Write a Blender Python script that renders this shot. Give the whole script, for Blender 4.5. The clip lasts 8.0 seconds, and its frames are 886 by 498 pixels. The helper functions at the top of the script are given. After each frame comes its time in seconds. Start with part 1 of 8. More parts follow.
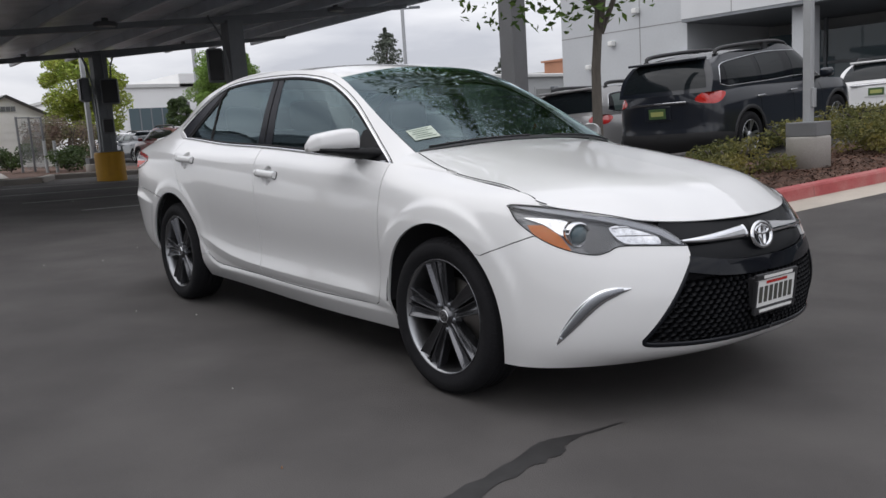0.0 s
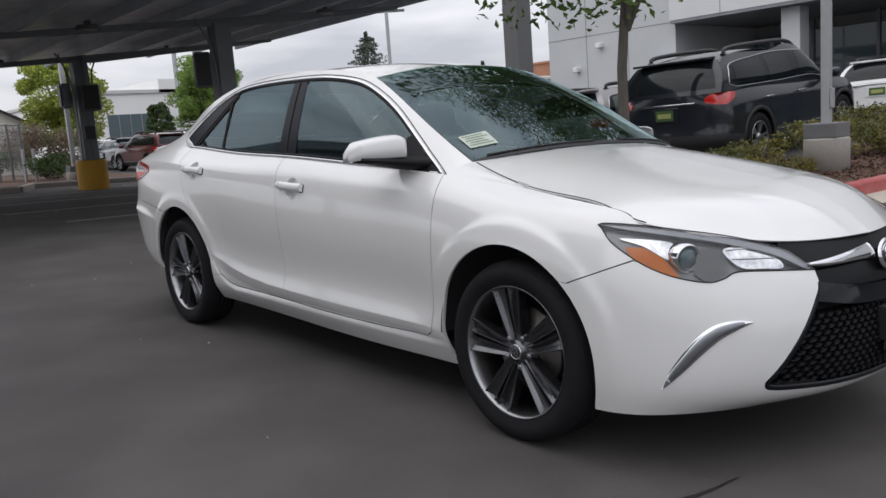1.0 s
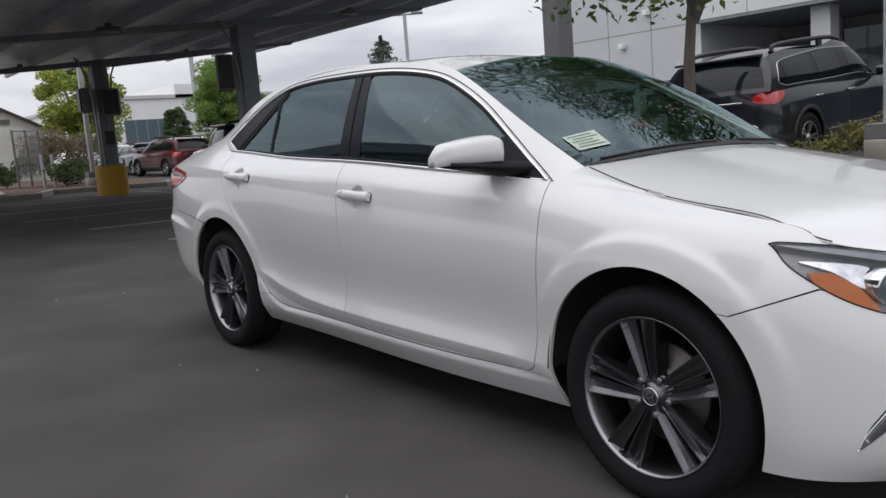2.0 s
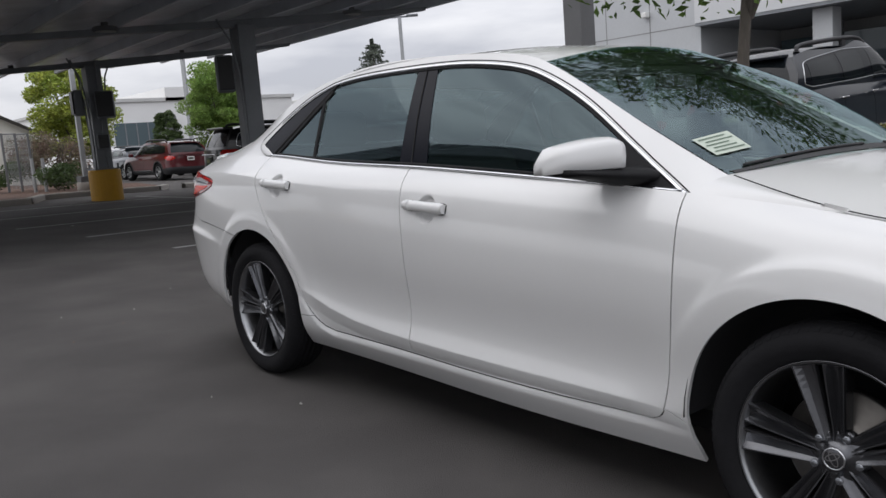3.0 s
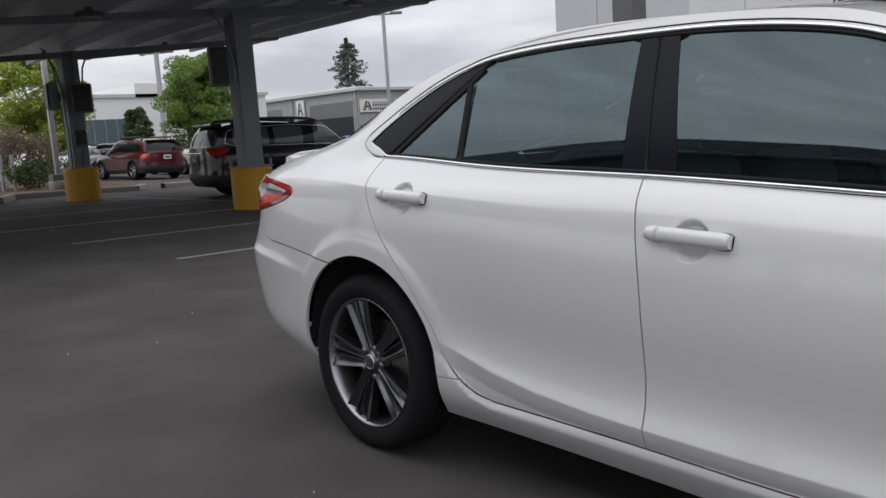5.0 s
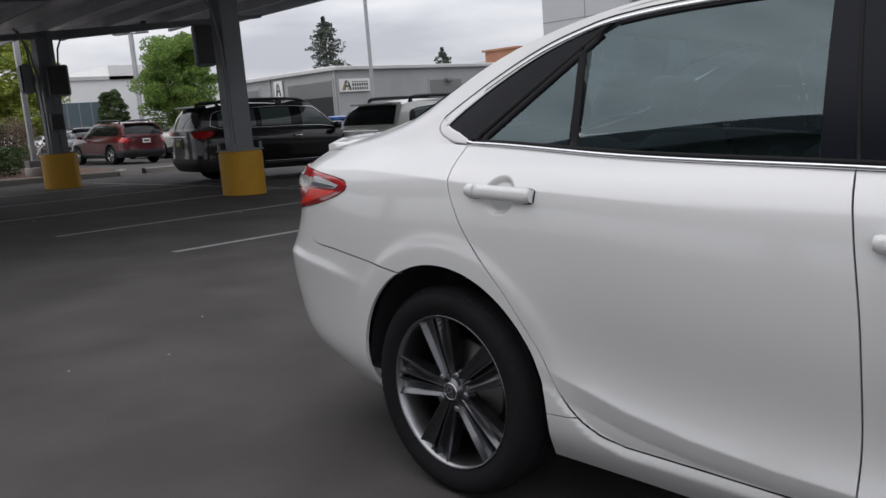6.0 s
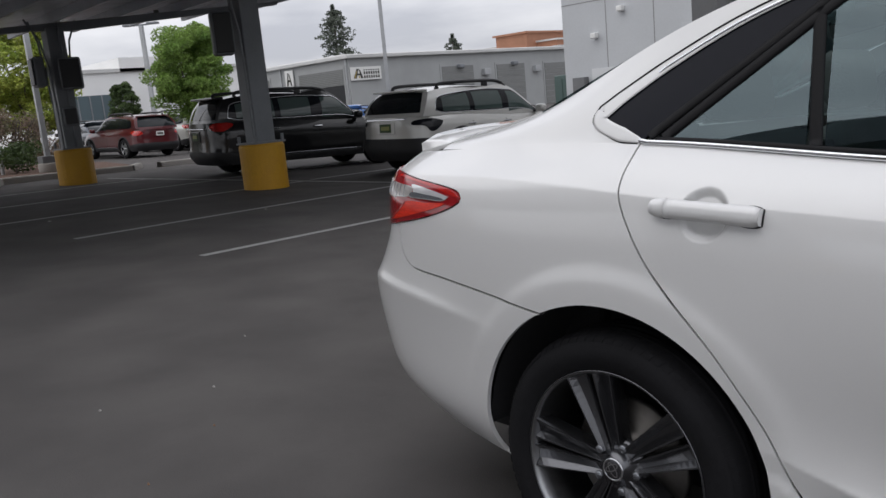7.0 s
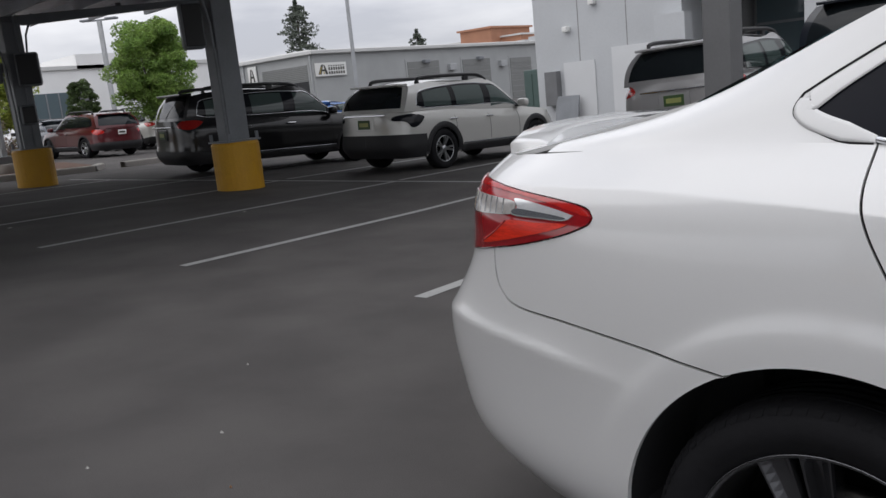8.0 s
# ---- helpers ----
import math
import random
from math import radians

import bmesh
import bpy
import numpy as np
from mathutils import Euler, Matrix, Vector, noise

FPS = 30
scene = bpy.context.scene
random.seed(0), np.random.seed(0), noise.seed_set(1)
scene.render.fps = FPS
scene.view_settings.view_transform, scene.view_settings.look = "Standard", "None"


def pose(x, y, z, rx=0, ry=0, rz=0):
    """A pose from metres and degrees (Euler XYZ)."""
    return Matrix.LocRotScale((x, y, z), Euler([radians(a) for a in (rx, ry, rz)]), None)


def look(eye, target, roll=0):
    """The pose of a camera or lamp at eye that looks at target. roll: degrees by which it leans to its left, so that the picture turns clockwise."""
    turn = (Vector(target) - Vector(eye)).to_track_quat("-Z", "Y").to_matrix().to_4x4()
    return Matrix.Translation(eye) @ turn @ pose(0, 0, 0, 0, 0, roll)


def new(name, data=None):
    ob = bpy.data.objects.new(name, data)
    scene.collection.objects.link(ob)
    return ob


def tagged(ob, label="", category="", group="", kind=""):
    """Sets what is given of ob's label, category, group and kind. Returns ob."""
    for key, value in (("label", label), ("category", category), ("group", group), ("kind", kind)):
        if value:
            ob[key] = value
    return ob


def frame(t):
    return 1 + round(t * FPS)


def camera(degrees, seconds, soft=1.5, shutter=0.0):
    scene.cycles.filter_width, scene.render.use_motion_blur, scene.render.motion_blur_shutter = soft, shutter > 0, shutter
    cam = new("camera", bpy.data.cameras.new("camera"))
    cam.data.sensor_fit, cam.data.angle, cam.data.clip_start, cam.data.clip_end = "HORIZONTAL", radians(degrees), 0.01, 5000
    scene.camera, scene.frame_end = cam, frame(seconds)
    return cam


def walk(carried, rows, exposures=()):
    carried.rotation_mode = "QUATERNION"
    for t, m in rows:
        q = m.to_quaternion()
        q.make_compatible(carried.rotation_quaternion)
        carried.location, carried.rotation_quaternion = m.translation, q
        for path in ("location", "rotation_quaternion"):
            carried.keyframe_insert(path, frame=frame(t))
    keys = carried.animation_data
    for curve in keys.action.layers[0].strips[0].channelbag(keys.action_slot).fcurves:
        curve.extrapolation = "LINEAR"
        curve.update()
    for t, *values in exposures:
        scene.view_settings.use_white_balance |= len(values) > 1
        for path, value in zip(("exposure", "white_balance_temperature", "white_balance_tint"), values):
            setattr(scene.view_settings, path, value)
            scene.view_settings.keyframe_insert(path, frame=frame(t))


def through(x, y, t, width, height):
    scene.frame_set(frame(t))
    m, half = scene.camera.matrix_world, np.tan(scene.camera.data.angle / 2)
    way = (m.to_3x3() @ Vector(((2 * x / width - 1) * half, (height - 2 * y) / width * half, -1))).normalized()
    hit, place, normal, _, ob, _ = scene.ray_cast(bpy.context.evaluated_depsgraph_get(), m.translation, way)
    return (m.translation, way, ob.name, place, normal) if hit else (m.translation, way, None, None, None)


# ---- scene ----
cam = camera(57.2, 8.0, soft=1.5)
PATH = [
    (0, (3.917, -2.892, 1.109), (2.380, -1.648, 0.806), -3.63),
    (0.5, (3.623, -2.853, 1.118), (2.082, -1.613, 0.822), -4.03),
    (1, (3.355, -2.835, 1.136), (1.847, -1.555, 0.839), -4.12),
    (1.5, (3.065, -2.778, 1.141), (1.534, -1.524, 0.854), -4.43),
    (3, (2.204, -2.708, 1.161), (0.691, -1.431, 0.882), -4.42),
    (3.5, (1.895, -2.666, 1.176), (0.397, -1.372, 0.895), -4.31),
    (4, (1.594, -2.644, 1.174), (0.084, -1.362, 0.897), -4.21),
    (4.5, (1.251, -2.639, 1.191), (-0.224, -1.318, 0.912), -3.80),
    (5, (0.944, -2.593, 1.190), (-0.518, -1.257, 0.909), -3.69),
    (6.5, (-0.010, -2.409, 1.244), (-1.425, -1.043, 0.883), -4.79),
    (7, (-0.347, -2.300, 1.255), (-1.788, -0.961, 0.893), -5.40),
    (7.5, (-0.636, -2.223, 1.248), (-2.057, -0.865, 0.881), -5.50),
    (8, (-0.950, -2.151, 1.268), (-2.330, -0.754, 0.888), -5.78),
]
walk(cam, [(t, look(eye, target, roll)) for t, eye, target, roll in PATH], exposures=[(0.0, 0.2), (2.0, 0.13), (3.5, 0.16), (4.5, 0.09), (6.5, 0.10), (8.0, 0.17)])

# ---- sky, sun, light: a bright overcast ----
SUN_EL, SUN_ROT = radians(55), radians(200)
world = bpy.data.worlds.new("overcast_sky")
scene.world = world
world.use_nodes = True
wn, wl = world.node_tree.nodes, world.node_tree.links
wn.clear()
w_out = wn.new("ShaderNodeOutputWorld")
w_bg = wn.new("ShaderNodeBackground")
w_sky = wn.new("ShaderNodeTexSky")
w_sky.sky_type, w_sky.sun_disc = "NISHITA", False
w_sky.sun_elevation, w_sky.sun_rotation = SUN_EL, SUN_ROT
w_co = wn.new("ShaderNodeTexCoord")
w_map = wn.new("ShaderNodeMapping")
w_map.inputs["Scale"].default_value = (1.0, 1.0, 4.5)
w_noise = wn.new("ShaderNodeTexNoise")
w_noise.inputs["Scale"].default_value = 2.3
w_noise.inputs["Detail"].default_value = 7
w_noise.inputs["Roughness"].default_value = 0.52
w_ramp = wn.new("ShaderNodeValToRGB")
w_ramp.color_ramp.elements[0].position, w_ramp.color_ramp.elements[0].color = 0.36, (4.3, 4.4, 4.9, 1)
w_ramp.color_ramp.elements[1].position, w_ramp.color_ramp.elements[1].color = 0.62, (7.4, 7.4, 7.7, 1)
w_sep = wn.new("ShaderNodeSeparateXYZ")
w_zen = wn.new("ShaderNodeMapRange")
w_zen.inputs["From Min"].default_value, w_zen.inputs["From Max"].default_value = 0.05, 0.75
w_zen.inputs["To Min"].default_value, w_zen.inputs["To Max"].default_value = 1.15, 2.08
w_mul = wn.new("ShaderNodeVectorMath")
w_mul.operation = "SCALE"
w_mix = wn.new("ShaderNodeMix")
w_mix.data_type = "RGBA"
w_mix.inputs["Factor"].default_value = 0.93
wl.new(w_co.outputs["Generated"], w_map.inputs["Vector"])
wl.new(w_map.outputs["Vector"], w_noise.inputs["Vector"])
wl.new(w_noise.outputs["Fac"], w_ramp.inputs["Fac"])
wl.new(w_co.outputs["Generated"], w_sep.inputs["Vector"])
wl.new(w_sep.outputs["Z"], w_zen.inputs["Value"])
wl.new(w_ramp.outputs["Color"], w_mul.inputs[0])
wl.new(w_zen.outputs["Result"], w_mul.inputs["Scale"])
wl.new(w_sky.outputs["Color"], w_mix.inputs["A"])
wl.new(w_mul.outputs["Vector"], w_mix.inputs["B"])
wl.new(w_mix.outputs["Result"], w_bg.inputs["Color"])
w_bg.inputs["Strength"].default_value = 0.1
wl.new(w_bg.outputs["Background"], w_out.inputs["Surface"])
sun = new("sun", bpy.data.lights.new("sun", "SUN"))
sun.data.energy, sun.data.angle, sun.data.color = 0.6, radians(80), (1.0, 0.96, 0.9)
sun.matrix_world = look((0, 0, 30), (0 + 30 * math.cos(SUN_EL) * math.sin(SUN_ROT) * -1, 30 * math.cos(SUN_EL) * math.cos(SUN_ROT) * -1, 30 - 30 * math.sin(SUN_EL)))

# ---- materials ----
def mat(name, color, rough=0.6, metal=0.0, var=0.12, scale=3.0, fine=60.0, bump=0.0, coat=0.0, rand=0.0, spec=0.5, tint=None, stretch=(1, 1, 1)):
    """A surface with stains and grain at two scales, and a little relief."""
    m = bpy.data.materials.new(name)
    m.use_nodes = True
    nt = m.node_tree
    n, l = nt.nodes, nt.links
    b = n["Principled BSDF"]
    b.inputs["Roughness"].default_value, b.inputs["Metallic"].default_value = rough, metal
    b.inputs["Coat Weight"].default_value, b.inputs["Coat Roughness"].default_value = coat, 0.03
    b.inputs["Specular IOR Level"].default_value = spec
    co = n.new("ShaderNodeTexCoord")
    mp = n.new("ShaderNodeMapping")
    mp.inputs["Scale"].default_value = stretch
    l.new(co.outputs["Object"], mp.inputs["Vector"])
    big, small = n.new("ShaderNodeTexNoise"), n.new("ShaderNodeTexNoise")
    for t, s, d in ((big, scale, 5), (small, fine, 4)):
        t.inputs["Scale"].default_value, t.inputs["Detail"].default_value = s, d
        l.new(mp.outputs["Vector"], t.inputs["Vector"])
    mix = n.new("ShaderNodeMath")
    mix.operation = "MULTIPLY_ADD"
    l.new(small.outputs["Fac"], mix.inputs[0])
    mix.inputs[1].default_value = 0.45
    l.new(big.outputs["Fac"], mix.inputs[2])
    ramp = n.new("ShaderNodeMapRange")
    ramp.inputs["From Min"].default_value, ramp.inputs["From Max"].default_value = 0.45, 1.0
    ramp.inputs["To Min"].default_value, ramp.inputs["To Max"].default_value = 1 - var, 1 + var
    l.new(mix.outputs["Value"], ramp.inputs["Value"])
    scale_by = ramp.outputs["Result"]
    if rand:
        info = n.new("ShaderNodeObjectInfo")
        rr = n.new("ShaderNodeMapRange")
        rr.inputs["To Min"].default_value, rr.inputs["To Max"].default_value = 1 - rand, 1 + rand
        l.new(info.outputs["Random"], rr.inputs["Value"])
        mm = n.new("ShaderNodeMath")
        mm.operation = "MULTIPLY"
        l.new(scale_by, mm.inputs[0]), l.new(rr.outputs["Result"], mm.inputs[1])
        scale_by = mm.outputs["Value"]
    base = n.new("ShaderNodeRGB")
    base.outputs[0].default_value = (*color, 1)
    src = base.outputs[0]
    if tint:
        tm = n.new("ShaderNodeMix")
        tm.data_type = "RGBA"
        tm.inputs["A"].default_value, tm.inputs["B"].default_value = (*color, 1), (*tint, 1)
        sh = n.new("ShaderNodeMapRange")
        sh.inputs["From Min"].default_value, sh.inputs["From Max"].default_value = 0.4, 0.65
        l.new(big.outputs["Fac"], sh.inputs["Value"]), l.new(sh.outputs["Result"], tm.inputs["Factor"])
        src = tm.outputs["Result"]
    vm = n.new("ShaderNodeVectorMath")
    vm.operation = "SCALE"
    l.new(src, vm.inputs[0]), l.new(scale_by, vm.inputs["Scale"])
    l.new(vm.outputs["Vector"], b.inputs["Base Color"])
    if bump:
        bp = n.new("ShaderNodeBump")
        bp.inputs["Strength"].default_value, bp.inputs["Distance"].default_value = min(1.0, bump), 0.01
        l.new(small.outputs["Fac"], bp.inputs["Height"])
        l.new(bp.outputs["Normal"], b.inputs["Normal"])
    return m


def glass_mat(name, color, rough=0.02, alpha_like=0.0):
    m = bpy.data.materials.new(name)
    m.use_nodes = True
    b = m.node_tree.nodes["Principled BSDF"]
    b.inputs["Base Color"].default_value = (*color, 1)
    b.inputs["Roughness"].default_value = rough
    b.inputs["IOR"].default_value = 1.5
    b.inputs["Transmission Weight"].default_value = alpha_like
    return m


def glow_mat(name, color, strength):
    m = bpy.data.materials.new(name)
    m.use_nodes = True
    b = m.node_tree.nodes["Principled BSDF"]
    b.inputs["Base Color"].default_value = (*color, 1)
    b.inputs["Emission Color"].default_value = (*color, 1)
    b.inputs["Emission Strength"].default_value = strength
    return m


M = {}
M["asphalt"] = mat("asphalt", (0.082, 0.0765, 0.0745), 0.85, var=0.17, scale=1.3, fine=240, bump=0.5, tint=(0.092, 0.086, 0.083), spec=0.22)
M["line_paint"] = mat("worn_line_paint", (0.40, 0.40, 0.39), 0.7, var=0.4, scale=9, fine=90, bump=0.3, tint=(0.26, 0.26, 0.255))
M["concrete"] = mat("concrete", (0.36, 0.34, 0.31), 0.85, var=0.18, scale=2.5, fine=50, bump=0.4, tint=(0.30, 0.28, 0.26))
M["kerb_red"] = mat("red_kerb_paint", (0.42, 0.085, 0.085), 0.65, var=0.25, scale=4, fine=50, bump=0.3, tint=(0.36, 0.13, 0.12))
M["gutter"] = mat("gutter_concrete", (0.46, 0.41, 0.35), 0.85, var=0.15, scale=2, fine=60, bump=0.3)
M["mulch"] = mat("bark_mulch", (0.075, 0.042, 0.028), 0.95, var=0.5, scale=14, fine=60, bump=1.0, tint=(0.12, 0.065, 0.045))
M["steel_dark"] = mat("painted_dark_steel", (0.20, 0.212, 0.228), 0.5, var=0.15, scale=2, fine=40)
M["steel_grey"] = mat("painted_grey_steel", (0.16, 0.163, 0.168), 0.5, var=0.12, scale=2, fine=40)
M["deck"] = mat("carport_underside", (0.78, 0.82, 0.88), 0.26, spec=1.0, var=0.2, scale=1.5, fine=30)
M["purlin"] = mat("galvanised_purlin", (0.56, 0.60, 0.65), 0.38, var=0.15, scale=2, fine=40)
M["yellow"] = mat("yellow_safety_paint", (0.62, 0.33, 0.015), 0.55, var=0.18, scale=5, fine=50, bump=0.2, tint=(0.5, 0.26, 0.015))
M["wall_white"] = mat("white_wall_panel", (0.62, 0.63, 0.64), 0.6, var=0.06, scale=0.6, fine=20)
M["wall_bright"] = mat("bright_white_wall", (0.80, 0.80, 0.79), 0.7, var=0.05, scale=0.4, fine=14)
M["wall_grey"] = mat("grey_stucco", (0.36, 0.37, 0.37), 0.8, var=0.08, scale=0.5, fine=14)
M["wall_cream"] = mat("cream_siding", (0.74, 0.72, 0.68), 0.7, var=0.08, scale=1, fine=14)
M["roof_grey"] = mat("grey_roofing", (0.25, 0.25, 0.25), 0.8, var=0.1)
M["shutter"] = mat("grey_roller_door", (0.20, 0.205, 0.20), 0.5, var=0.06)
M["terracotta"] = mat("terracotta_wall", (0.34, 0.165, 0.10), 0.8, var=0.12, scale=0.5)
M["dark"] = mat("bay_shade_dark", (0.02, 0.021, 0.023), 0.5, var=0.1)
M["bark"] = mat("bark", (0.12, 0.105, 0.09), 0.9, var=0.35, scale=8, fine=40, bump=1.0, stretch=(1, 1, 0.25))
M["pole"] = mat("galvanised_pole", (0.40, 0.41, 0.42), 0.45, metal=0.3, var=0.1)
M["sign_white"] = mat("sign_white", (0.75, 0.75, 0.73), 0.5, var=0.04)
M["sign_text"] = mat("sign_dark_text", (0.06, 0.06, 0.05), 0.5, var=0.05)
M["sign_gold"] = mat("sign_gold", (0.45, 0.33, 0.08), 0.5, var=0.05)
M["bldg_glass"] = glass_mat("building_glass", (0.09, 0.125, 0.14), 0.03)
M["utility_green"] = mat("green_utility_cabinet", (0.05, 0.09, 0.08), 0.5, var=0.1)
M["black_plastic"] = mat("black_plastic", (0.018, 0.018, 0.02), 0.45, var=0.1)


def leaf_mat(name, a, b, rough=0.5, through=0.35):
    m = mat(name, a, rough, var=0.25, scale=2.0, fine=12, tint=b)
    n, l = m.node_tree.nodes, m.node_tree.links
    p = n["Principled BSDF"]
    geo = n.new("ShaderNodeNewGeometry")
    rr = n.new("ShaderNodeMapRange")
    rr.inputs["To Min"].default_value, rr.inputs["To Max"].default_value = 0.55, 1.45
    l.new(geo.outputs["Random Per Island"], rr.inputs["Value"])
    src = p.inputs["Base Color"].links[0].from_socket
    vm = n.new("ShaderNodeVectorMath")
    vm.operation = "SCALE"
    l.new(src, vm.inputs[0]), l.new(rr.outputs["Result"], vm.inputs["Scale"])
    l.new(vm.outputs["Vector"], p.inputs["Base Color"])
    if through:
        tl, mx = n.new("ShaderNodeBsdfTranslucent"), n.new("ShaderNodeMixShader")
        l.new(vm.outputs["Vector"], tl.inputs["Color"])
        mx.inputs["Fac"].default_value = through
        l.new(p.outputs["BSDF"], mx.inputs[1]), l.new(tl.outputs["BSDF"], mx.inputs[2])
        l.new(mx.outputs["Shader"], n["Material Output"].inputs["Surface"])
    return m


M["leaf_green"] = leaf_mat("fresh_green_leaves", (0.25, 0.37, 0.085), (0.15, 0.25, 0.055))
M["leaf_deep"] = leaf_mat("deep_green_leaves", (0.13, 0.21, 0.045), (0.08, 0.145, 0.035))
M["leaf_yellow"] = leaf_mat("yellow_green_leaves", (0.38, 0.42, 0.08), (0.24, 0.32, 0.06))
# needle colour is greyed and lifted, with the distance haze mixed in
M["leaf_dark"] = leaf_mat("hazed_conifer_needles", (0.075, 0.090, 0.070), (0.10, 0.115, 0.09))
M["leaf_shrub"] = leaf_mat("olive_shrub_leaves", (0.12, 0.13, 0.04), (0.20, 0.17, 0.045))
M["leaf_rust"] = leaf_mat("rusty_shrub_leaves", (0.22, 0.15, 0.12), (0.15, 0.16, 0.08))
M["leaf_hedge"] = leaf_mat("dark_hedge_leaves", (0.055, 0.09, 0.028), (0.08, 0.12, 0.035))

# ---- mesh helpers ----
def mesh_of(bm, name, material, smooth=False):
    me = bpy.data.meshes.new(name)
    bm.normal_update()
    bm.to_mesh(me)
    bm.free()
    for p in me.polygons:
        p.use_smooth = smooth
    for k in (material if isinstance(material, (list, tuple)) else [material]):
        me.materials.append(k)
    return me


def part(name, bm, material, parent, label="", smooth=False):
    ob = new(name, mesh_of(bm, name, material, smooth))
    ob.parent = parent
    if label:
        ob["label"] = label
    return ob


def thing(name, label, category, m=None, group="", kind=""):
    ob = new(name)
    ob.empty_display_size = 0.2
    if m is not None:
        ob.matrix_world = m
    return tagged(ob, label, category, group, kind)


def box(bm, x0, x1, y0, y1, z0, z1, bevel=0.0, mi=0, m=None):
    vs = [bm.verts.new((x, y, z)) for x in (x0, x1) for y in (y0, y1) for z in (z0, z1)]
    fs = [bm.faces.new([vs[i] for i in q]) for q in ((0, 1, 3, 2), (4, 6, 7, 5), (0, 4, 5, 1), (2, 3, 7, 6), (0, 2, 6, 4), (1, 5, 7, 3))]
    for f in fs:
        f.material_index = mi
    if bevel:
        es = list({e for f in fs for e in f.edges})
        out = bmesh.ops.bevel(bm, geom=es, offset=bevel, segments=2, profile=0.5, affect="EDGES")
        vs = list({v for f in out["faces"] for v in f.verts} | {v for v in vs if v.is_valid})
    if m is not None:
        bmesh.ops.transform(bm, matrix=m, verts=vs)
    return vs


def boxed(*a, **k):
    bm = bmesh.new()
    box(bm, *a, **k)
    return bm


def tube(bm, p, q, r0, r1=None, seg=12, caps=True, mi=0):
    """A tapered round bar from p to q."""
    p, q = Vector(p), Vector(q)
    r1 = r0 if r1 is None else r1
    d = (q - p).normalized()
    a = d.orthogonal().normalized()
    b = d.cross(a)
    rings = []
    for c, r in ((p, r0), (q, r1)):
        rings.append([bm.verts.new(c + (a * math.cos(k * math.tau / seg) + b * math.sin(k * math.tau / seg)) * r) for k in range(seg)])
    for k in range(seg):
        f = bm.faces.new((rings[0][k], rings[0][(k + 1) % seg], rings[1][(k + 1) % seg], rings[1][k]))
        f.smooth, f.material_index = True, mi
    if caps:
        for r in (rings[0][::-1], rings[1]):
            bm.faces.new(r).material_index = mi
    return rings


def path_tube(bm, pts, r, seg=8, mi=0):
    for p, q in zip(pts, pts[1:]):
        tube(bm, p, q, r, r, seg, True, mi)


def grid(bm, rows, close=False, mi=0, flip=False):
    """A sheet over rows of points."""
    vv = [[bm.verts.new(p) for p in r] for r in rows]
    for a, b in zip(vv, vv[1:]):
        n = len(a)
        for k in range(n if close else n - 1):
            q = (a[k], a[(k + 1) % n], b[(k + 1) % n], b[k])
            f = bm.faces.new(q[::-1] if flip else q)
            f.material_index, f.smooth = mi, True
    return vv


def lathe(bm, prof, seg=32, axis="Y", mi=0):
    """Spin a profile of (radius, offset) round an axis."""
    rows = []
    for r, o in prof:
        ring = []
        for k in range(seg):
            a = k * math.tau / seg
            ring.append((r * math.cos(a), o, r * math.sin(a)) if axis == "Y" else (r * math.cos(a), r * math.sin(a), o))
        rows.append(ring)
    return grid(bm, rows, close=True, mi=mi)


def leaves(bm, centre, radii, count, size, rng, shell=0.45, droop=0.0, mi=0):
    """Many small folded leaves scattered through an ellipsoid."""
    c = Vector(centre)
    for _ in range(count):
        while True:
            p = Vector((rng.uniform(-1, 1), rng.uniform(-1, 1), rng.uniform(-1, 1)))
            if shell < p.length < 1:
                break
        s = size * rng.uniform(0.6, 1.3)
        w = c + Vector((p.x * radii[0], p.y * radii[1], p.z * radii[2]))
        t = Euler((rng.uniform(0, 6.28), rng.uniform(0, 6.28), rng.uniform(0, 6.28))).to_matrix()
        q = [Vector((0, -s, 0)), Vector((s * 0.42, 0, s * 0.1)), Vector((0, s, -droop * s)), Vector((-s * 0.42, 0, s * 0.1))]
        v = [bm.verts.new(w + t @ k) for k in q]
        bm.faces.new((v[0], v[1], v[2])).material_index = mi
        bm.faces.new((v[0], v[2], v[3])).material_index = mi


SLOPE_X, SLOPE_Y = -0.01696, -0.03363
LOT = pose(0, 0, 0, -1.926, 0.971, 0)


def ease(a, b, v):
    k = min(1.0, max(0.0, (v - a) / (b - a)))
    return k * k * (3 - 2 * k)


def gz(x, y):
    """Height of the ground: the lot drains gently, and rises behind the kerb."""
    r = math.hypot(x, y)
    k = 1.0 if r < 30 else 30 / r
    z = (SLOPE_X * x + SLOPE_Y * y) * k
    return z + 0.10 * max(0.0, min(y, 12.0) - 4.0) * ease(-8.5, -4.0, x) * (1 - ease(40, 80, r))

# ---- ground ----
def axis_steps(lo, hi, fine_lo, fine_hi, fine):
    a, v = [], fine_lo
    while v <= fine_hi + 1e-6:
        a.append(v)
        v += fine
    s, v = fine, fine_lo
    while v > lo:
        s *= 1.45
        v -= s
        a.insert(0, max(v, lo))
    s, v = fine, a[-1]
    while v < hi:
        s *= 1.45
        v += s
        a.append(min(v, hi))
    return a


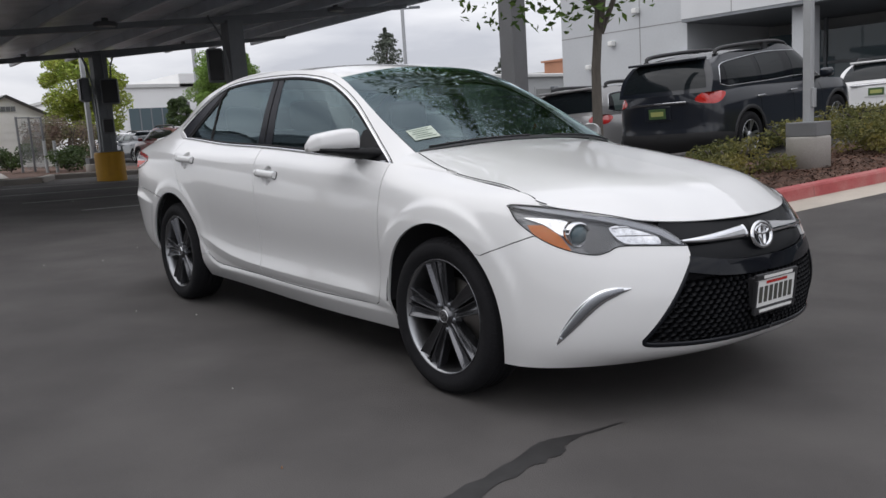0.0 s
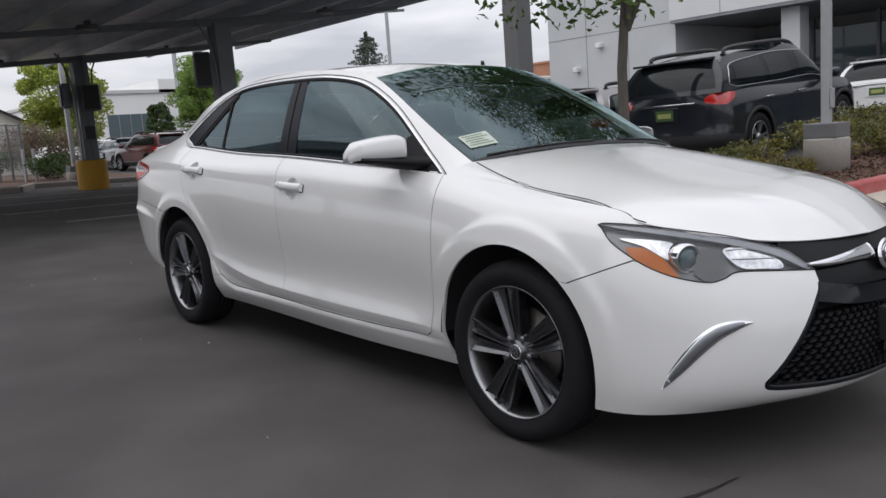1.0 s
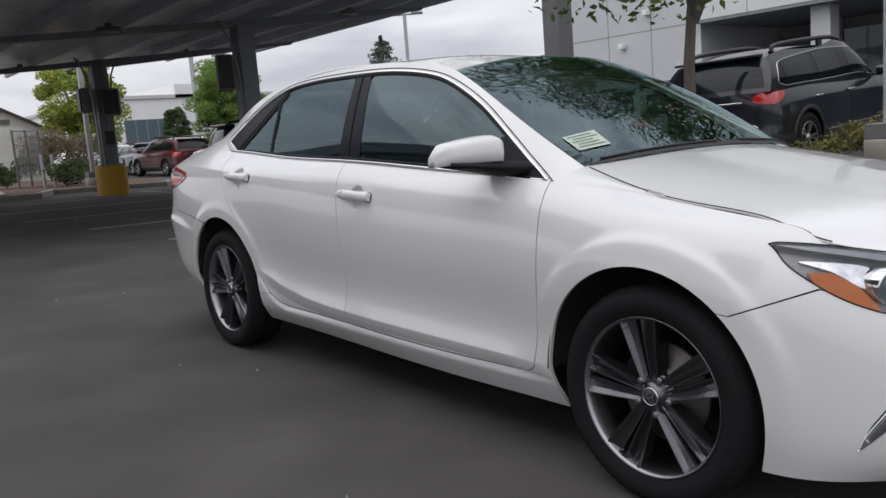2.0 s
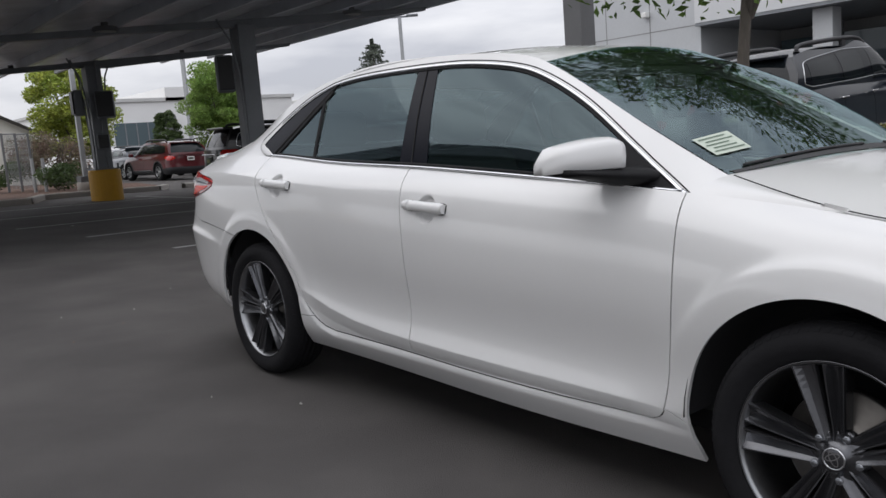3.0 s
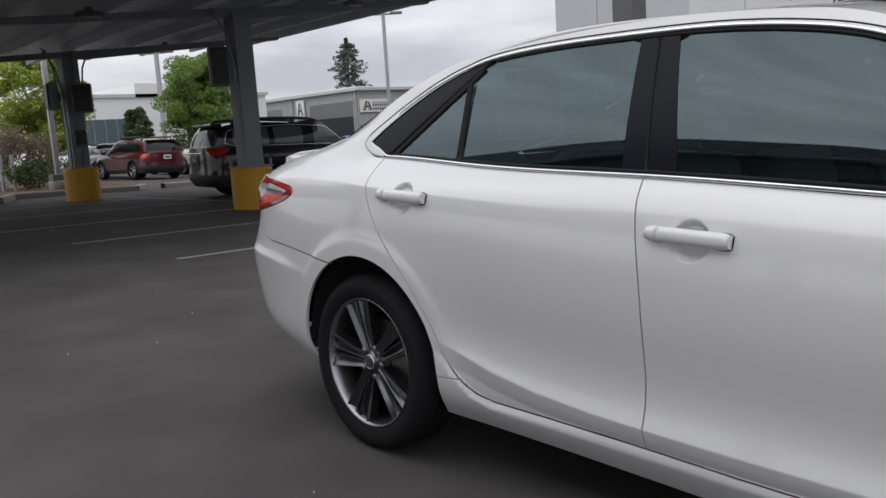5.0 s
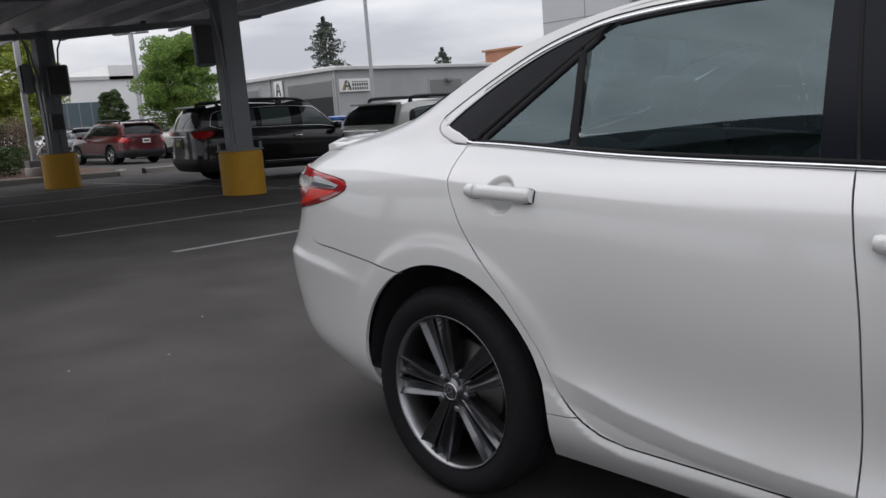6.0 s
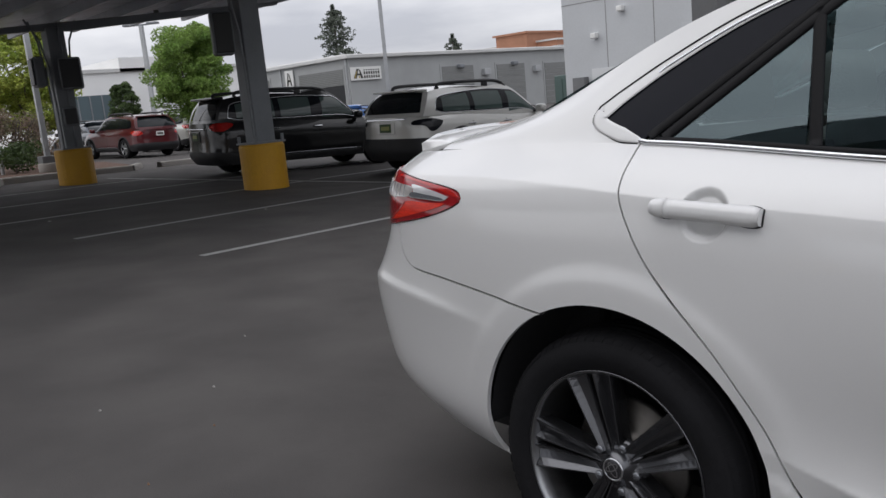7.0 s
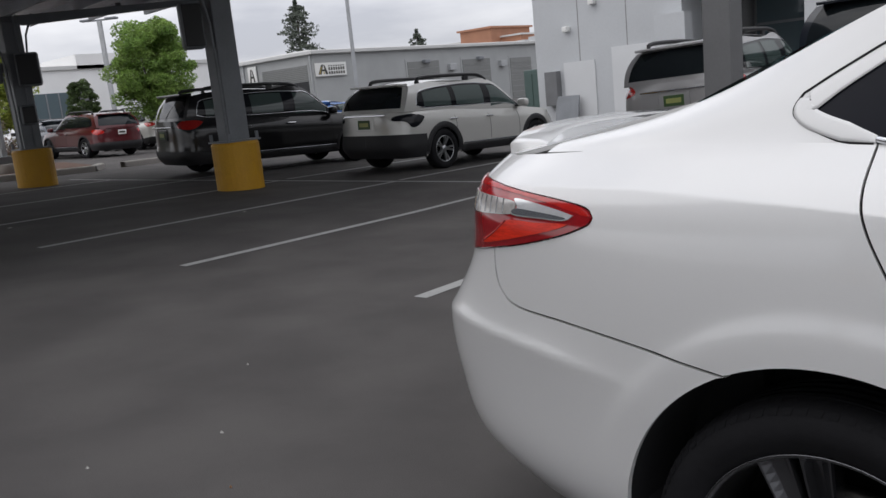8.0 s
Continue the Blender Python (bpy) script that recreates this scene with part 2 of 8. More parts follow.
bm = bmesh.new()
gx, gy = axis_steps(-900, 900, -34, 10, 0.5), axis_steps(-900, 900, -12, 34, 0.5)
grid(bm, [[(x, y, gz(x, y)) for x in gx] for y in gy], flip=False)
ground = tagged(new("ground", mesh_of(bm, "ground", M["asphalt"], True)), "dark worn asphalt of a parking lot", "ground", kind="structure")


def strip(bm, pts, width, lift=0.004, mi=0, step=0.4):
    """A painted stripe lying on the ground along a polyline."""
    for p, q in zip(pts, pts[1:]):
        p, q = Vector((*p, 0)), Vector((*q, 0))
        n = max(1, int((q - p).length / step))
        side = (q - p).normalized().cross(Vector((0, 0, 1))) * width / 2
        rows = []
        for k in range(n + 1):
            c = p.lerp(q, k / n)
            rows.append([(e.x, e.y, gz(e.x, e.y) + lift) for e in (c - side, c, c + side)])
        grid(bm, rows, mi=mi)


# stall lines
for px, py, qx, qy in ((-4.49, 1.19, -5.1, 6.6), (-7.02, 0.98, -7.7, 6.6), (-9.45, 0.75, -10.3, 6.4), (-11.95, 0.45, -12.9, 6.1), (-14.4, 0.2, -15.4, 5.8), (-16.9, 0.0, -17.9, 5.4),
                       (-8.0, 7.0, -8.6, 11.6), (-10.4, 6.6, -11.0, 11.4), (-13.0, 6.3, -13.6, 11.0), (-15.6, 5.9, -16.2, 10.6)):
    bm = bmesh.new()
    strip(bm, [(px, py), (qx, qy)], 0.10)
    line = tagged(new("parking_line", mesh_of(bm, "parking_line", M["line_paint"])), "worn white painted parking stall line on asphalt", "parking line", "stall lines", "structure")
bm = bmesh.new()
strip(bm, [(-19.5, 5.1), (-12.3, 6.15), (-5.0, 7.2)], 0.10)
tagged(new("parking_line", mesh_of(bm, "parking_line", M["line_paint"])), "worn white painted line between two rows of stalls", "parking line", "stall lines", "structure")


# ---- carport canopy ----
def canopy(x0, x1, y_low, y_high, z_high, slope, columns, label):
    c = thing("carport_canopy", label, "canopy")
    def z(y):
        return z_high - (y_high - y) * slope
    bm = bmesh.new()
    rows = [[(x, y, z(y) + dz) for x in (x0, x1)] for y, dz in ((y_low, 0.0), (y_high, 0.0), (y_high, 0.1), (y_low, 0.1))]
    grid(bm, rows + rows[:1])
    for x in (x0, x1):
        bm.faces.new([bm.verts.new((x, y, z(y) + d)) for y, d in ((y_low, 0), (y_high, 0), (y_high, 0.1), (y_low, 0.1))])
    part("roof_deck", bm, M["deck"], c, "dark solar deck seen from below")
    n = int((y_high - y_low) / 1.45)
    for k in range(n + 1):
        y = y_low + 0.15 + (y_high - y_low - 0.3) * k / n
        part("purlin", boxed(x0 + 0.05, x1 - 0.05, y - 0.04, y + 0.04, z(y) - 0.2, z(y) - 0.003), M["purlin"], c)
    for y in (y_low, y_high):
        part("edge_beam", boxed(x0, x1, y - 0.05, y + 0.05, z(y) - 0.16, z(y) + 0.12), M["steel_dark"], c)
    for x in (x0, x1):
        bm = bmesh.new()
        pts = [(y_low, -0.08), (y_high, -0.08), (y_high, 0.12), (y_low, 0.12)]
        grid(bm, [[(x + s, y, z(y) + d) for y, d in pts + pts[:1]] for s in (-0.05, 0.05)])
        part("end_beam", bm, M["steel_dark"], c)
    for cx, cy, grey in columns:
        g = gz(cx, cy)
        col = M["steel_grey"] if grey else M["steel_dark"]
        part("column", boxed(cx - 0.18, cx + 0.18, cy - 0.18, cy + 0.18, g + 0.75, z(cy) - 0.3, 0.02), col, c)
        bm = bmesh.new()
        w = 0.09
        pts = [(y_low + 0.4, z(y_low + 0.4) - 0.2), (y_high - 0.4, z(y_high - 0.4) - 0.2), (y_high - 0.45, z(y_high - 0.45) - 0.28), (cy + 0.4, z(cy) - 0.36), (cy - 0.4, z(cy) - 0.36), (y_low + 0.45, z(y_low + 0.45) - 0.28)]
        lo = [bm.verts.new((cx - w, a, b)) for a, b in pts]
        hi = [bm.verts.new((cx + w, a, b)) for a, b in pts]
        bm.faces.new(lo), bm.faces.new(hi[::-1])
        for k in range(6):
            bm.faces.new((lo[k], hi[k], hi[(k + 1) % 6], lo[(k + 1) % 6]))
        part("cantilever_arm", bm, M["steel_dark"], c)
    return c


# low edge and near end are stretched past the view to shade ground and flank
CARPORT = canopy(-21.4, -7.0, -3.4, 10.1, 4.30, 0.09, [(-18.6, 4.1, False), (-12.5, 5.04, False)], "dark steel solar carport canopy on square columns")
# added out of view: darkens the sedan's lower glass reflections, flank and ground
UNSEEN_CANOPY = canopy(-22.0, 2.2, -16.5, -4.58, 4.2, -0.04, [(-14.0, -10.5, False), (-4.0, -10.5, False)], "unseen dark steel canopy across the aisle, added for shade and reflections")
for cx, cy in ((-18.6, 4.1), (-12.5, 5.04), (-14.0, -10.5), (-4.0, -10.5)):
    g = gz(cx, cy)
    bm = bmesh.new()
    lathe(bm, [(0.0, g - 0.05), (0.38, g - 0.05), (0.38, g + 0.72), (0.36, g + 0.76), (0.0, g + 0.76)], 28, "Z")
    ob = tagged(new("column_base", mesh_of(bm, "column_base", M["yellow"])), "round yellow painted concrete base round a carport column", "column base", "column bases")
    ob.location = (cx, cy, 0)

M["roof_pale"] = mat("pale_roofing", (0.55, 0.55, 0.54), 0.8, var=0.08, scale=0.3)
M["wall_cool"] = mat("pale_grey_tilt_up_wall", (0.50, 0.515, 0.53), 0.7, var=0.07, scale=0.35, fine=10, bump=0.1)
# ---- buildings ----
def workshop():
    b = thing("workshop", "long grey stucco workshop with roller doors and a business sign", "building")
    x, y0, y1, z0, z1 = -63.0, 46.0, 112.0, -1.6, 5.8
    part("wall", boxed(-112, x, y0, y1, z0, z1), M["wall_grey"], b)
    part("roof", boxed(-112.4, x + 0.4, y0 - 0.4, y1 + 0.4, z1 + 0.003, z1 + 0.35, 0.05), M["roof_pale"], b, "pale flat roof edge")
    part("roof_rise", boxed(-108, x - 6, y0 + 4, y1 - 4, z1 + 0.353, z1 + 0.9, 0.2), M["roof_pale"], b)

    def door(face, a, c, top, open_h=0.0):
        d = new("roller_door")
        d.parent = b
        d["label"] = "grey roller door" if not open_h else "half-open roller door, the shade of its bay a flat dark panel"
        def bx(p, q, lo, hi, out):
            return boxed(x + out[0], x + out[1], p, q, lo, hi) if face == "x" else boxed(p, q, y0 - out[1], y0 - out[0], lo, hi)
        part("frame", bx(a - 0.25, c + 0.25, z0, top + 0.25, (0.003, 0.06)), M["wall_grey"], d)
        n = 9
        h = (top - (z0 + open_h)) / n
        for k in range(n):
            part("slat", bx(a, c, z0 + open_h + k * h + 0.03, z0 + open_h + (k + 1) * h, (0.063, 0.12)), M["shutter"], d)
        if open_h:
            # no opening behind: a near-black sheet on the wall stands for the bay's shade
            part("bay", bx(a, c, z0, z0 + open_h, (0.063, 0.10)), M["dark"], d)
    for a, c, top, oh in ((58.1, 62.8, 4.55, 0.0), (66.6, 71.3, 4.45, 0.0), (75, 79, 4.3, 0.0), (90, 94, 4.2, 0)):
        door("x", a, c, top, oh)
    for a, c, oh in ((-71.3, -63.9, 5.0), (-83, -77, 0.0), (-93, -87, 2.4)):
        door("y", a, c, 4.9, oh)
    for p in (-63.3, -74.6, -85):
        part("downpipe", boxed(p - 0.1, p + 0.1, y0 - 0.16, y0 - 0.003, z0, z1), M["pole"], b)
    for p in (64.7, 73.4):
        part("vent_box", boxed(x + 0.003, x + 0.5, p - 0.5, p + 0.5, 3.4, 4.1, 0.05), M["pole"], b)
        part("wall_lamp", boxed(x + 0.003, x + 0.6, p - 4.4, p - 3.6, 4.3, 4.7, 0.1), M["steel_dark"], b)
    for p in (86.5, 87.3, 88.1):
        bm = bmesh.new()
        sweep_tube(bm, [(x + 0.4, p, z0), (x + 0.4, p, 5.0), (x + 0.4, p + 0.8, 6.4), (x + 0.1, p + 1.4, 6.6)], 0.16)
        part("conduit", bm, M["pole"], b)
    return b


def sweep_tube(bm, pts, r, seg=8):
    for p, q in zip(pts, pts[1:]):
        tube(bm, p, q, r, r, seg)


WORKSHOP = workshop()


def letters(parent, text, size, material, m):
    cu = bpy.data.curves.new("sign_letters", "FONT")
    cu.body, cu.size, cu.extrude, cu.align_x, cu.align_y = text, size, 0.01, "CENTER", "CENTER"
    tmp_ob = bpy.data.objects.new("letters_tmp", cu)
    scene.collection.objects.link(tmp_ob)
    me = bpy.data.meshes.new_from_object(tmp_ob.evaluated_get(bpy.context.evaluated_depsgraph_get()))
    bpy.data.objects.remove(tmp_ob)
    me.materials.clear()
    me.materials.append(material)
    ob = new("sign_letters", me)
    ob.parent = parent
    ob.matrix_local = m
    return ob


# business sign: a logo shape and two rows of bars
sg = thing("wall_sign", "white rectangular business sign with a triangular mark", "sign", pose(-62.9, 47.9, 4.35, 0, 0, 0) @ Matrix.Diagonal((1, 1.24, 0.82, 1)))
part("panel", boxed(0.0, 0.12, -1.5, 1.5, -0.75, 0.75, 0.02), M["sign_white"], sg)
bm = bmesh.new()
for q in (((-1.3, -0.55), (-1.0, -0.55), (-0.75, 0.55), (-0.95, 0.55)), ((-0.75, 0.55), (-0.6, 0.4), (-0.35, -0.55), (-0.6, -0.55)), ((-1.05, -0.2), (-0.55, -0.2), (-0.58, 0.0), (-0.98, 0.0))):
    bm.faces.new([bm.verts.new((0.135, a, c)) for a, c in q])
part("mark", bm, M["sign_text"], sg)
bm = bmesh.new()
for q in (((-1.22, -0.5), (-1.12, -0.5), (-0.92, 0.3), (-0.98, 0.3)), ((-0.8, -0.5), (-0.66, -0.5), (-0.72, -0.25), (-0.78, -0.25))):
    bm.faces.new([bm.verts.new((0.142, a, c)) for a, c in q])
part("mark_gold", bm, M["sign_gold"], sg)
for r, (z, h) in enumerate(((0.38, 0.12), (0.05, 0.34), (-0.40, 0.32))):
    for k in range(7):
        part("text_bar", boxed(0.121, 0.13, -0.28 + k * 0.235, -0.12 + k * 0.235, z - h / 2, z + h / 2), M["sign_text"], sg)
sg2 = thing("wall_sign", "small square white sign with a dark triangular mark", "sign", pose(-72.9, 45.88, 4.6, 0, 0, -90))
part("panel", boxed(0.0, 0.1, -0.75, 0.75, -0.95, 0.95, 0.02), M["sign_white"], sg2)
bm = bmesh.new()
for q in (((-0.5, -0.6), (-0.2, -0.6), (0.0, 0.7), (-0.2, 0.7)), ((0.0, 0.7), (0.2, 0.5), (0.5, -0.6), (0.22, -0.6)), ((-0.3, -0.2), (0.3, -0.2), (0.26, 0.0), (-0.24, 0.0))):
    bm.faces.new([bm.verts.new((0.112, a, c)) for a, c in q])
part("mark", bm, M["sign_text"], sg2)


def showroom():
    b = thing("showroom", "pale grey and white car showroom with a deep glazed entrance", "building")
    y, x0, xm, x1, z0 = 26.2, -22.3, -15.6, 30.0, -1.0
    part("wall", boxed(x0, xm, y, 70, z0, 15), M["wall_cool"], b, "pale concrete wall with panel joints")
    for k, px in enumerate((-20.1, -17.9)):
        part("wall_joint", boxed(px - 0.02, px + 0.02, y - 0.006, y - 0.001, z0, 15), M["roof_grey"], b)
    for pz in (4.6, 9.5):
        part("wall_joint", boxed(x0, xm, y - 0.006, y - 0.001, pz - 0.02, pz + 0.02), M["roof_grey"], b)
    part("fascia", boxed(xm, x1, y - 0.4, y + 6.5, 4.62, 15), M["wall_white"], b, "white panelled fascia over the entrance")
    for k in range(10):
        px = xm + 2.2 + k * 3.4
        part("fascia_joint", boxed(px - 0.015, px + 0.015, y - 0.406, y - 0.401, 4.62, 15), M["roof_grey"], b)
    part("soffit", boxed(xm + 0.01, x1, y - 0.38, y + 6.4, 4.5, 4.617), M["steel_dark"], b, "dark soffit")
    part("back_wall", boxed(xm + 0.01, x1, y + 6.3, y + 6.9, z0, 4.49), M["wall_grey"], b)
    for k in range(12):
        px = xm + 0.4 + k * 2.6
        g = new("glazing")
        g.parent = b
        part("pane", boxed(px, px + 2.45, y + 5.6, y + 5.65, z0, 4.0), M["bldg_glass"], g)
        part("mullion", boxed(px + 2.46, px + 2.58, y + 5.5, y + 5.7, z0, 4.49), M["steel_dark"], g)
        part("transom", boxed(px, px + 2.45, y + 5.5, y + 5.7, 2.6, 2.7), M["steel_dark"], g)
    for px in (-11.0, -4.5, 2.0, 8.5):
        part("entrance_column", boxed(px - 0.35, px + 0.35, y + 0.2, y + 0.9, z0, 4.49, 0.02), M["wall_cool"], b)
    part("low_wall", boxed(xm - 0.8, xm + 0.4, y - 0.6, y - 0.01, z0, 3.2), M["wall_cool"], b)
    for px, pz in ((-19.3, 4.0), (-20.6, 3.1), (-18.0, 5.2)):
        part("wall_lamp", boxed(px - 0.12, px + 0.12, y - 0.3, y - 0.008, pz, pz + 0.22, 0.04), M["sign_white"], b)
    part("service_door", boxed(-20.9, -19.4, y - 0.05, y - 0.008, z0, 1.9), M["wall_white"], b)
    part("service_door", boxed(-18.6, -15.7, y - 0.05, y - 0.008, z0, 2.3), M["wall_white"], b)
    part("meter_box", boxed(-21.7, -21.1, y - 0.35, y - 0.008, 0.2, 1.6, 0.02), M["steel_grey"], b)
    part("roof", boxed(x0 - 0.2, x1, y - 0.6, 70, 15.01, 15.4), M["roof_grey"], b)
    return b


SHOWROOM = showroom()
far = thing("far_block", "low terracotta coloured block behind the workshop", "building")
part("wall", boxed(-106, -82, 102, 122, -2, 8.7), M["terracotta"], far)
part("wall", boxed(-120, -98, 100, 118, -2, 7.4), M["terracotta"], far)
part("tower", boxed(-92.5, -86.0, 99.5, 109.5, -2, 10.2), M["terracotta"], far)
part("parapet", boxed(-92.9, -85.6, 99.1, 109.9, 10.21, 10.5), M["terracotta"], far)
part("roof", boxed(-106.3, -81.7, 101.7, 122.3, 8.71, 8.95), M["roof_pale"], far)
for k in range(4):
    part("roof_unit", boxed(-80 + k * 2.4, -78.4 + k * 2.4, 98, 100, 6.0, 7.6 + 0.3 * (k % 2), 0.05), M["pole"], far)

wh = thing("warehouse", "long white warehouse with a dark glazed front", "building")
part("wall", boxed(-100, -70, 21, 40, -1.2, 6.0), M["wall_bright"], wh)
part("parapet_block", boxed(-99, -69.8, 27, 33, 6.01, 7.2), M["wall_bright"], wh)
part("roof", boxed(-100.2, -69.8, 20.8, 40.2, 6.003, 6.3), M["roof_pale"], wh)
for k in range(4):
    w = new("window")
    w.parent = wh
    part("pane", boxed(-69.98, -69.9, 22.2 + k * 1.0, 23.1 + k * 1.0, 1.0, 4.2), M["bldg_glass"], w)
    part("frame", boxed(-69.99, -69.86, 23.1 + k * 1.0, 23.2 + k * 1.0, 1.0, 4.2), M["steel_dark"], w)
part("pylon", boxed(-69.6, -68.9, 26.6, 27.4, -0.5, 4.6), M["steel_grey"], wh)
shed = thing("shed", "cream gabled shed with horizontal siding", "building", pose(-37.2, 5.6, 0.3, 0, 0, 14))
part("wall", boxed(-8, 0, -1.9, 1.9, -0.6, 2.35), M["wall_cream"], shed)
bm = bmesh.new()
gable = [(-1.9, 2.35), (1.9, 2.35), (0.0, 3.25)]
a = [bm.verts.new((0.0, p, q)) for p, q in gable]
b = [bm.verts.new((-8, p, q)) for p, q in gable]
bm.faces.new(a), bm.faces.new(b[::-1])
for k in range(3):
    bm.faces.new((a[k], b[k], b[(k + 1) % 3], a[(k + 1) % 3]))
part("gable", bm, M["wall_cream"], shed)
for s, (p0, p1) in enumerate((((-2.15, 2.25), (0.0, 3.27)), ((2.15, 2.25), (0.0, 3.27)))):
    bm = bmesh.new()
    grid(bm, [[(0.25, p[0], p[1] + h), (-8.2, p[0], p[1] + h)] for p, h in ((p0, 0), (p1, 0), (p1, 0.07), (p0, 0.07), (p0, 0))])
    part("roof", bm, M["roof_grey"], shed)
for k in range(8):
    part("siding_board", boxed(0.003, 0.03, -1.88, 1.88, -0.5 + k * 0.36, -0.17 + k * 0.36), M["wall_cream"], shed)
for k in range(4):
    part("gable_vent", boxed(0.01, 0.05, -0.42 + k * 0.22, -0.24 + k * 0.22, 2.60, 2.82), M["steel_grey"], shed)
part("vent_pipe", boxed(-3.0, -2.9, -1.1, -1.0, 2.6, 4.2), M["pole"], shed)

# ---- smooth body surfaces for the sedan ----
def cubic(ts, vs):
    """A natural cubic spline through the rows of vs at ts; returns a function of an array."""
    t, v = np.array(ts, float), np.array(vs, float).reshape(len(ts), -1)
    n, h = len(t), np.diff(np.array(ts, float))
    a, r = np.zeros((n, n)), np.zeros_like(v)
    a[0, 0] = a[-1, -1] = 1
    for i in range(1, n - 1):
        a[i, i - 1:i + 2] = h[i - 1], 2 * (h[i - 1] + h[i]), h[i]
        r[i] = 3 * ((v[i + 1] - v[i]) / h[i] - (v[i] - v[i - 1]) / h[i - 1])
    c = np.linalg.solve(a, r)
    b = np.diff(v, axis=0) / h[:, None] - h[:, None] * (2 * c[:-1] + c[1:]) / 3
    d = np.diff(c, axis=0) / (3 * h[:, None])

    def f(x):
        x = np.atleast_1d(np.asarray(x, float))
        i = np.clip(np.searchsorted(t, x) - 1, 0, n - 2)
        s = (x - t[i])[:, None]
        return v[i] + s * (b[i] + s * (c[:-1][i] + s * d[i]))
    return f


class Loft:
    """A sheet through a table of points: one row a station along the car, one column a level up the side."""

    shade = facing = field = None

    def __init__(self, table, nu=260, nv=90, more_u=(), more_v=()):
        p = np.array(table, float)
        self.us = np.concatenate([[0], np.cumsum(np.linalg.norm(np.diff(p.mean(1), axis=0), axis=1))])
        self.vs = np.concatenate([[0], np.cumsum(np.linalg.norm(np.diff(p, axis=1), axis=2).mean(0))])
        self.us, self.vs = self.us / self.us[-1], self.vs / self.vs[-1]
        self.lev = cubic(self.us, p.reshape(len(p), -1))
        self.shape = p.shape[1:]
        self.gu, self.gv = np.linspace(0, 1, nu), np.linspace(0, 1, nv)
        for lo, hi, n in more_u:
            self.gu = np.concatenate([self.gu[(self.gu < lo) | (self.gu > hi)], np.linspace(lo, hi, n)])
        for lo, hi, n in more_v:
            self.gv = np.concatenate([self.gv[(self.gv < lo) | (self.gv > hi)], np.linspace(lo, hi, n)])
        self.gu, self.gv = np.sort(self.gu), np.sort(self.gv)
        self.grid = self.at_grid(self.gu, self.gv)

    def at_grid(self, u, v):
        k = self.lev(u).reshape(len(np.atleast_1d(u)), *self.shape)
        return cubic(self.vs, k.transpose(1, 0, 2).reshape(self.shape[0], -1))(v).reshape(len(np.atleast_1d(v)), -1, 3).transpose(1, 0, 2)

    def at(self, uv, g=None):
        uv = np.atleast_2d(uv)
        fu, fv = np.clip(uv[:, 0], 0, 1), np.clip(uv[:, 1], 0, 1)
        i, j = np.clip(np.searchsorted(self.gu, fu) - 1, 0, len(self.gu) - 2), np.clip(np.searchsorted(self.gv, fv) - 1, 0, len(self.gv) - 2)
        a, b = ((fu - self.gu[i]) / (self.gu[i + 1] - self.gu[i]))[:, None], ((fv - self.gv[j]) / (self.gv[j + 1] - self.gv[j]))[:, None]
        g = self.grid if g is None else g
        return (g[i, j] * (1 - a) + g[i + 1, j] * a) * (1 - b) + (g[i, j + 1] * (1 - a) + g[i + 1, j + 1] * a) * b

    def normal(self, uv):
        uv = np.atleast_2d(uv)
        if self.facing is not self.grid:
            c = np.cross(np.gradient(self.grid, self.gu, axis=0), np.gradient(self.grid, self.gv, axis=1))
            self.field = c / np.maximum(np.linalg.norm(c, axis=2), 1e-12)[:, :, None]
            self.facing = self.grid
        n = self.at(uv, self.field)
        return n / np.maximum(np.linalg.norm(n, axis=1), 1e-9)[:, None]

    def find(self, pts, axes=(0, 2), u_lo=0.0, u_hi=1.0):
        """The (u, v) of points given by two of their three coordinates."""
        ok = (self.gu >= u_lo) & (self.gu <= u_hi)
        ax = list(axes)
        g = self.grid[ok][:, :, ax]
        e = 0.5 / len(self.gu)
        pts = np.atleast_2d(np.asarray(pts, float))
        near = [np.unravel_index(np.argmin(((g - p) ** 2).sum(2)), g.shape[:2]) for p in pts]
        uv = np.array([(self.gu[ok][i], self.gv[j]) for i, j in near])
        live = np.ones(len(pts), bool)
        for _ in range(6):
            q = self.at(uv)[:, ax]
            du = (self.at(uv + [e, 0]) - self.at(uv - [e, 0]))[:, ax] / (2 * e)
            dv = (self.at(uv + [0, e]) - self.at(uv - [0, e]))[:, ax] / (2 * e)
            det = du[:, 0] * dv[:, 1] - du[:, 1] * dv[:, 0]
            live &= np.abs(det) >= 1e-6
            det = np.where(live, det, 1.0)
            r = pts - q
            step = np.c_[(r[:, 0] * dv[:, 1] - r[:, 1] * dv[:, 0]) / det, (du[:, 0] * r[:, 1] - du[:, 1] * r[:, 0]) / det]
            uv = np.where(live[:, None], np.clip(uv + np.clip(step, -0.02, 0.02), 0, 1), uv)
        return uv


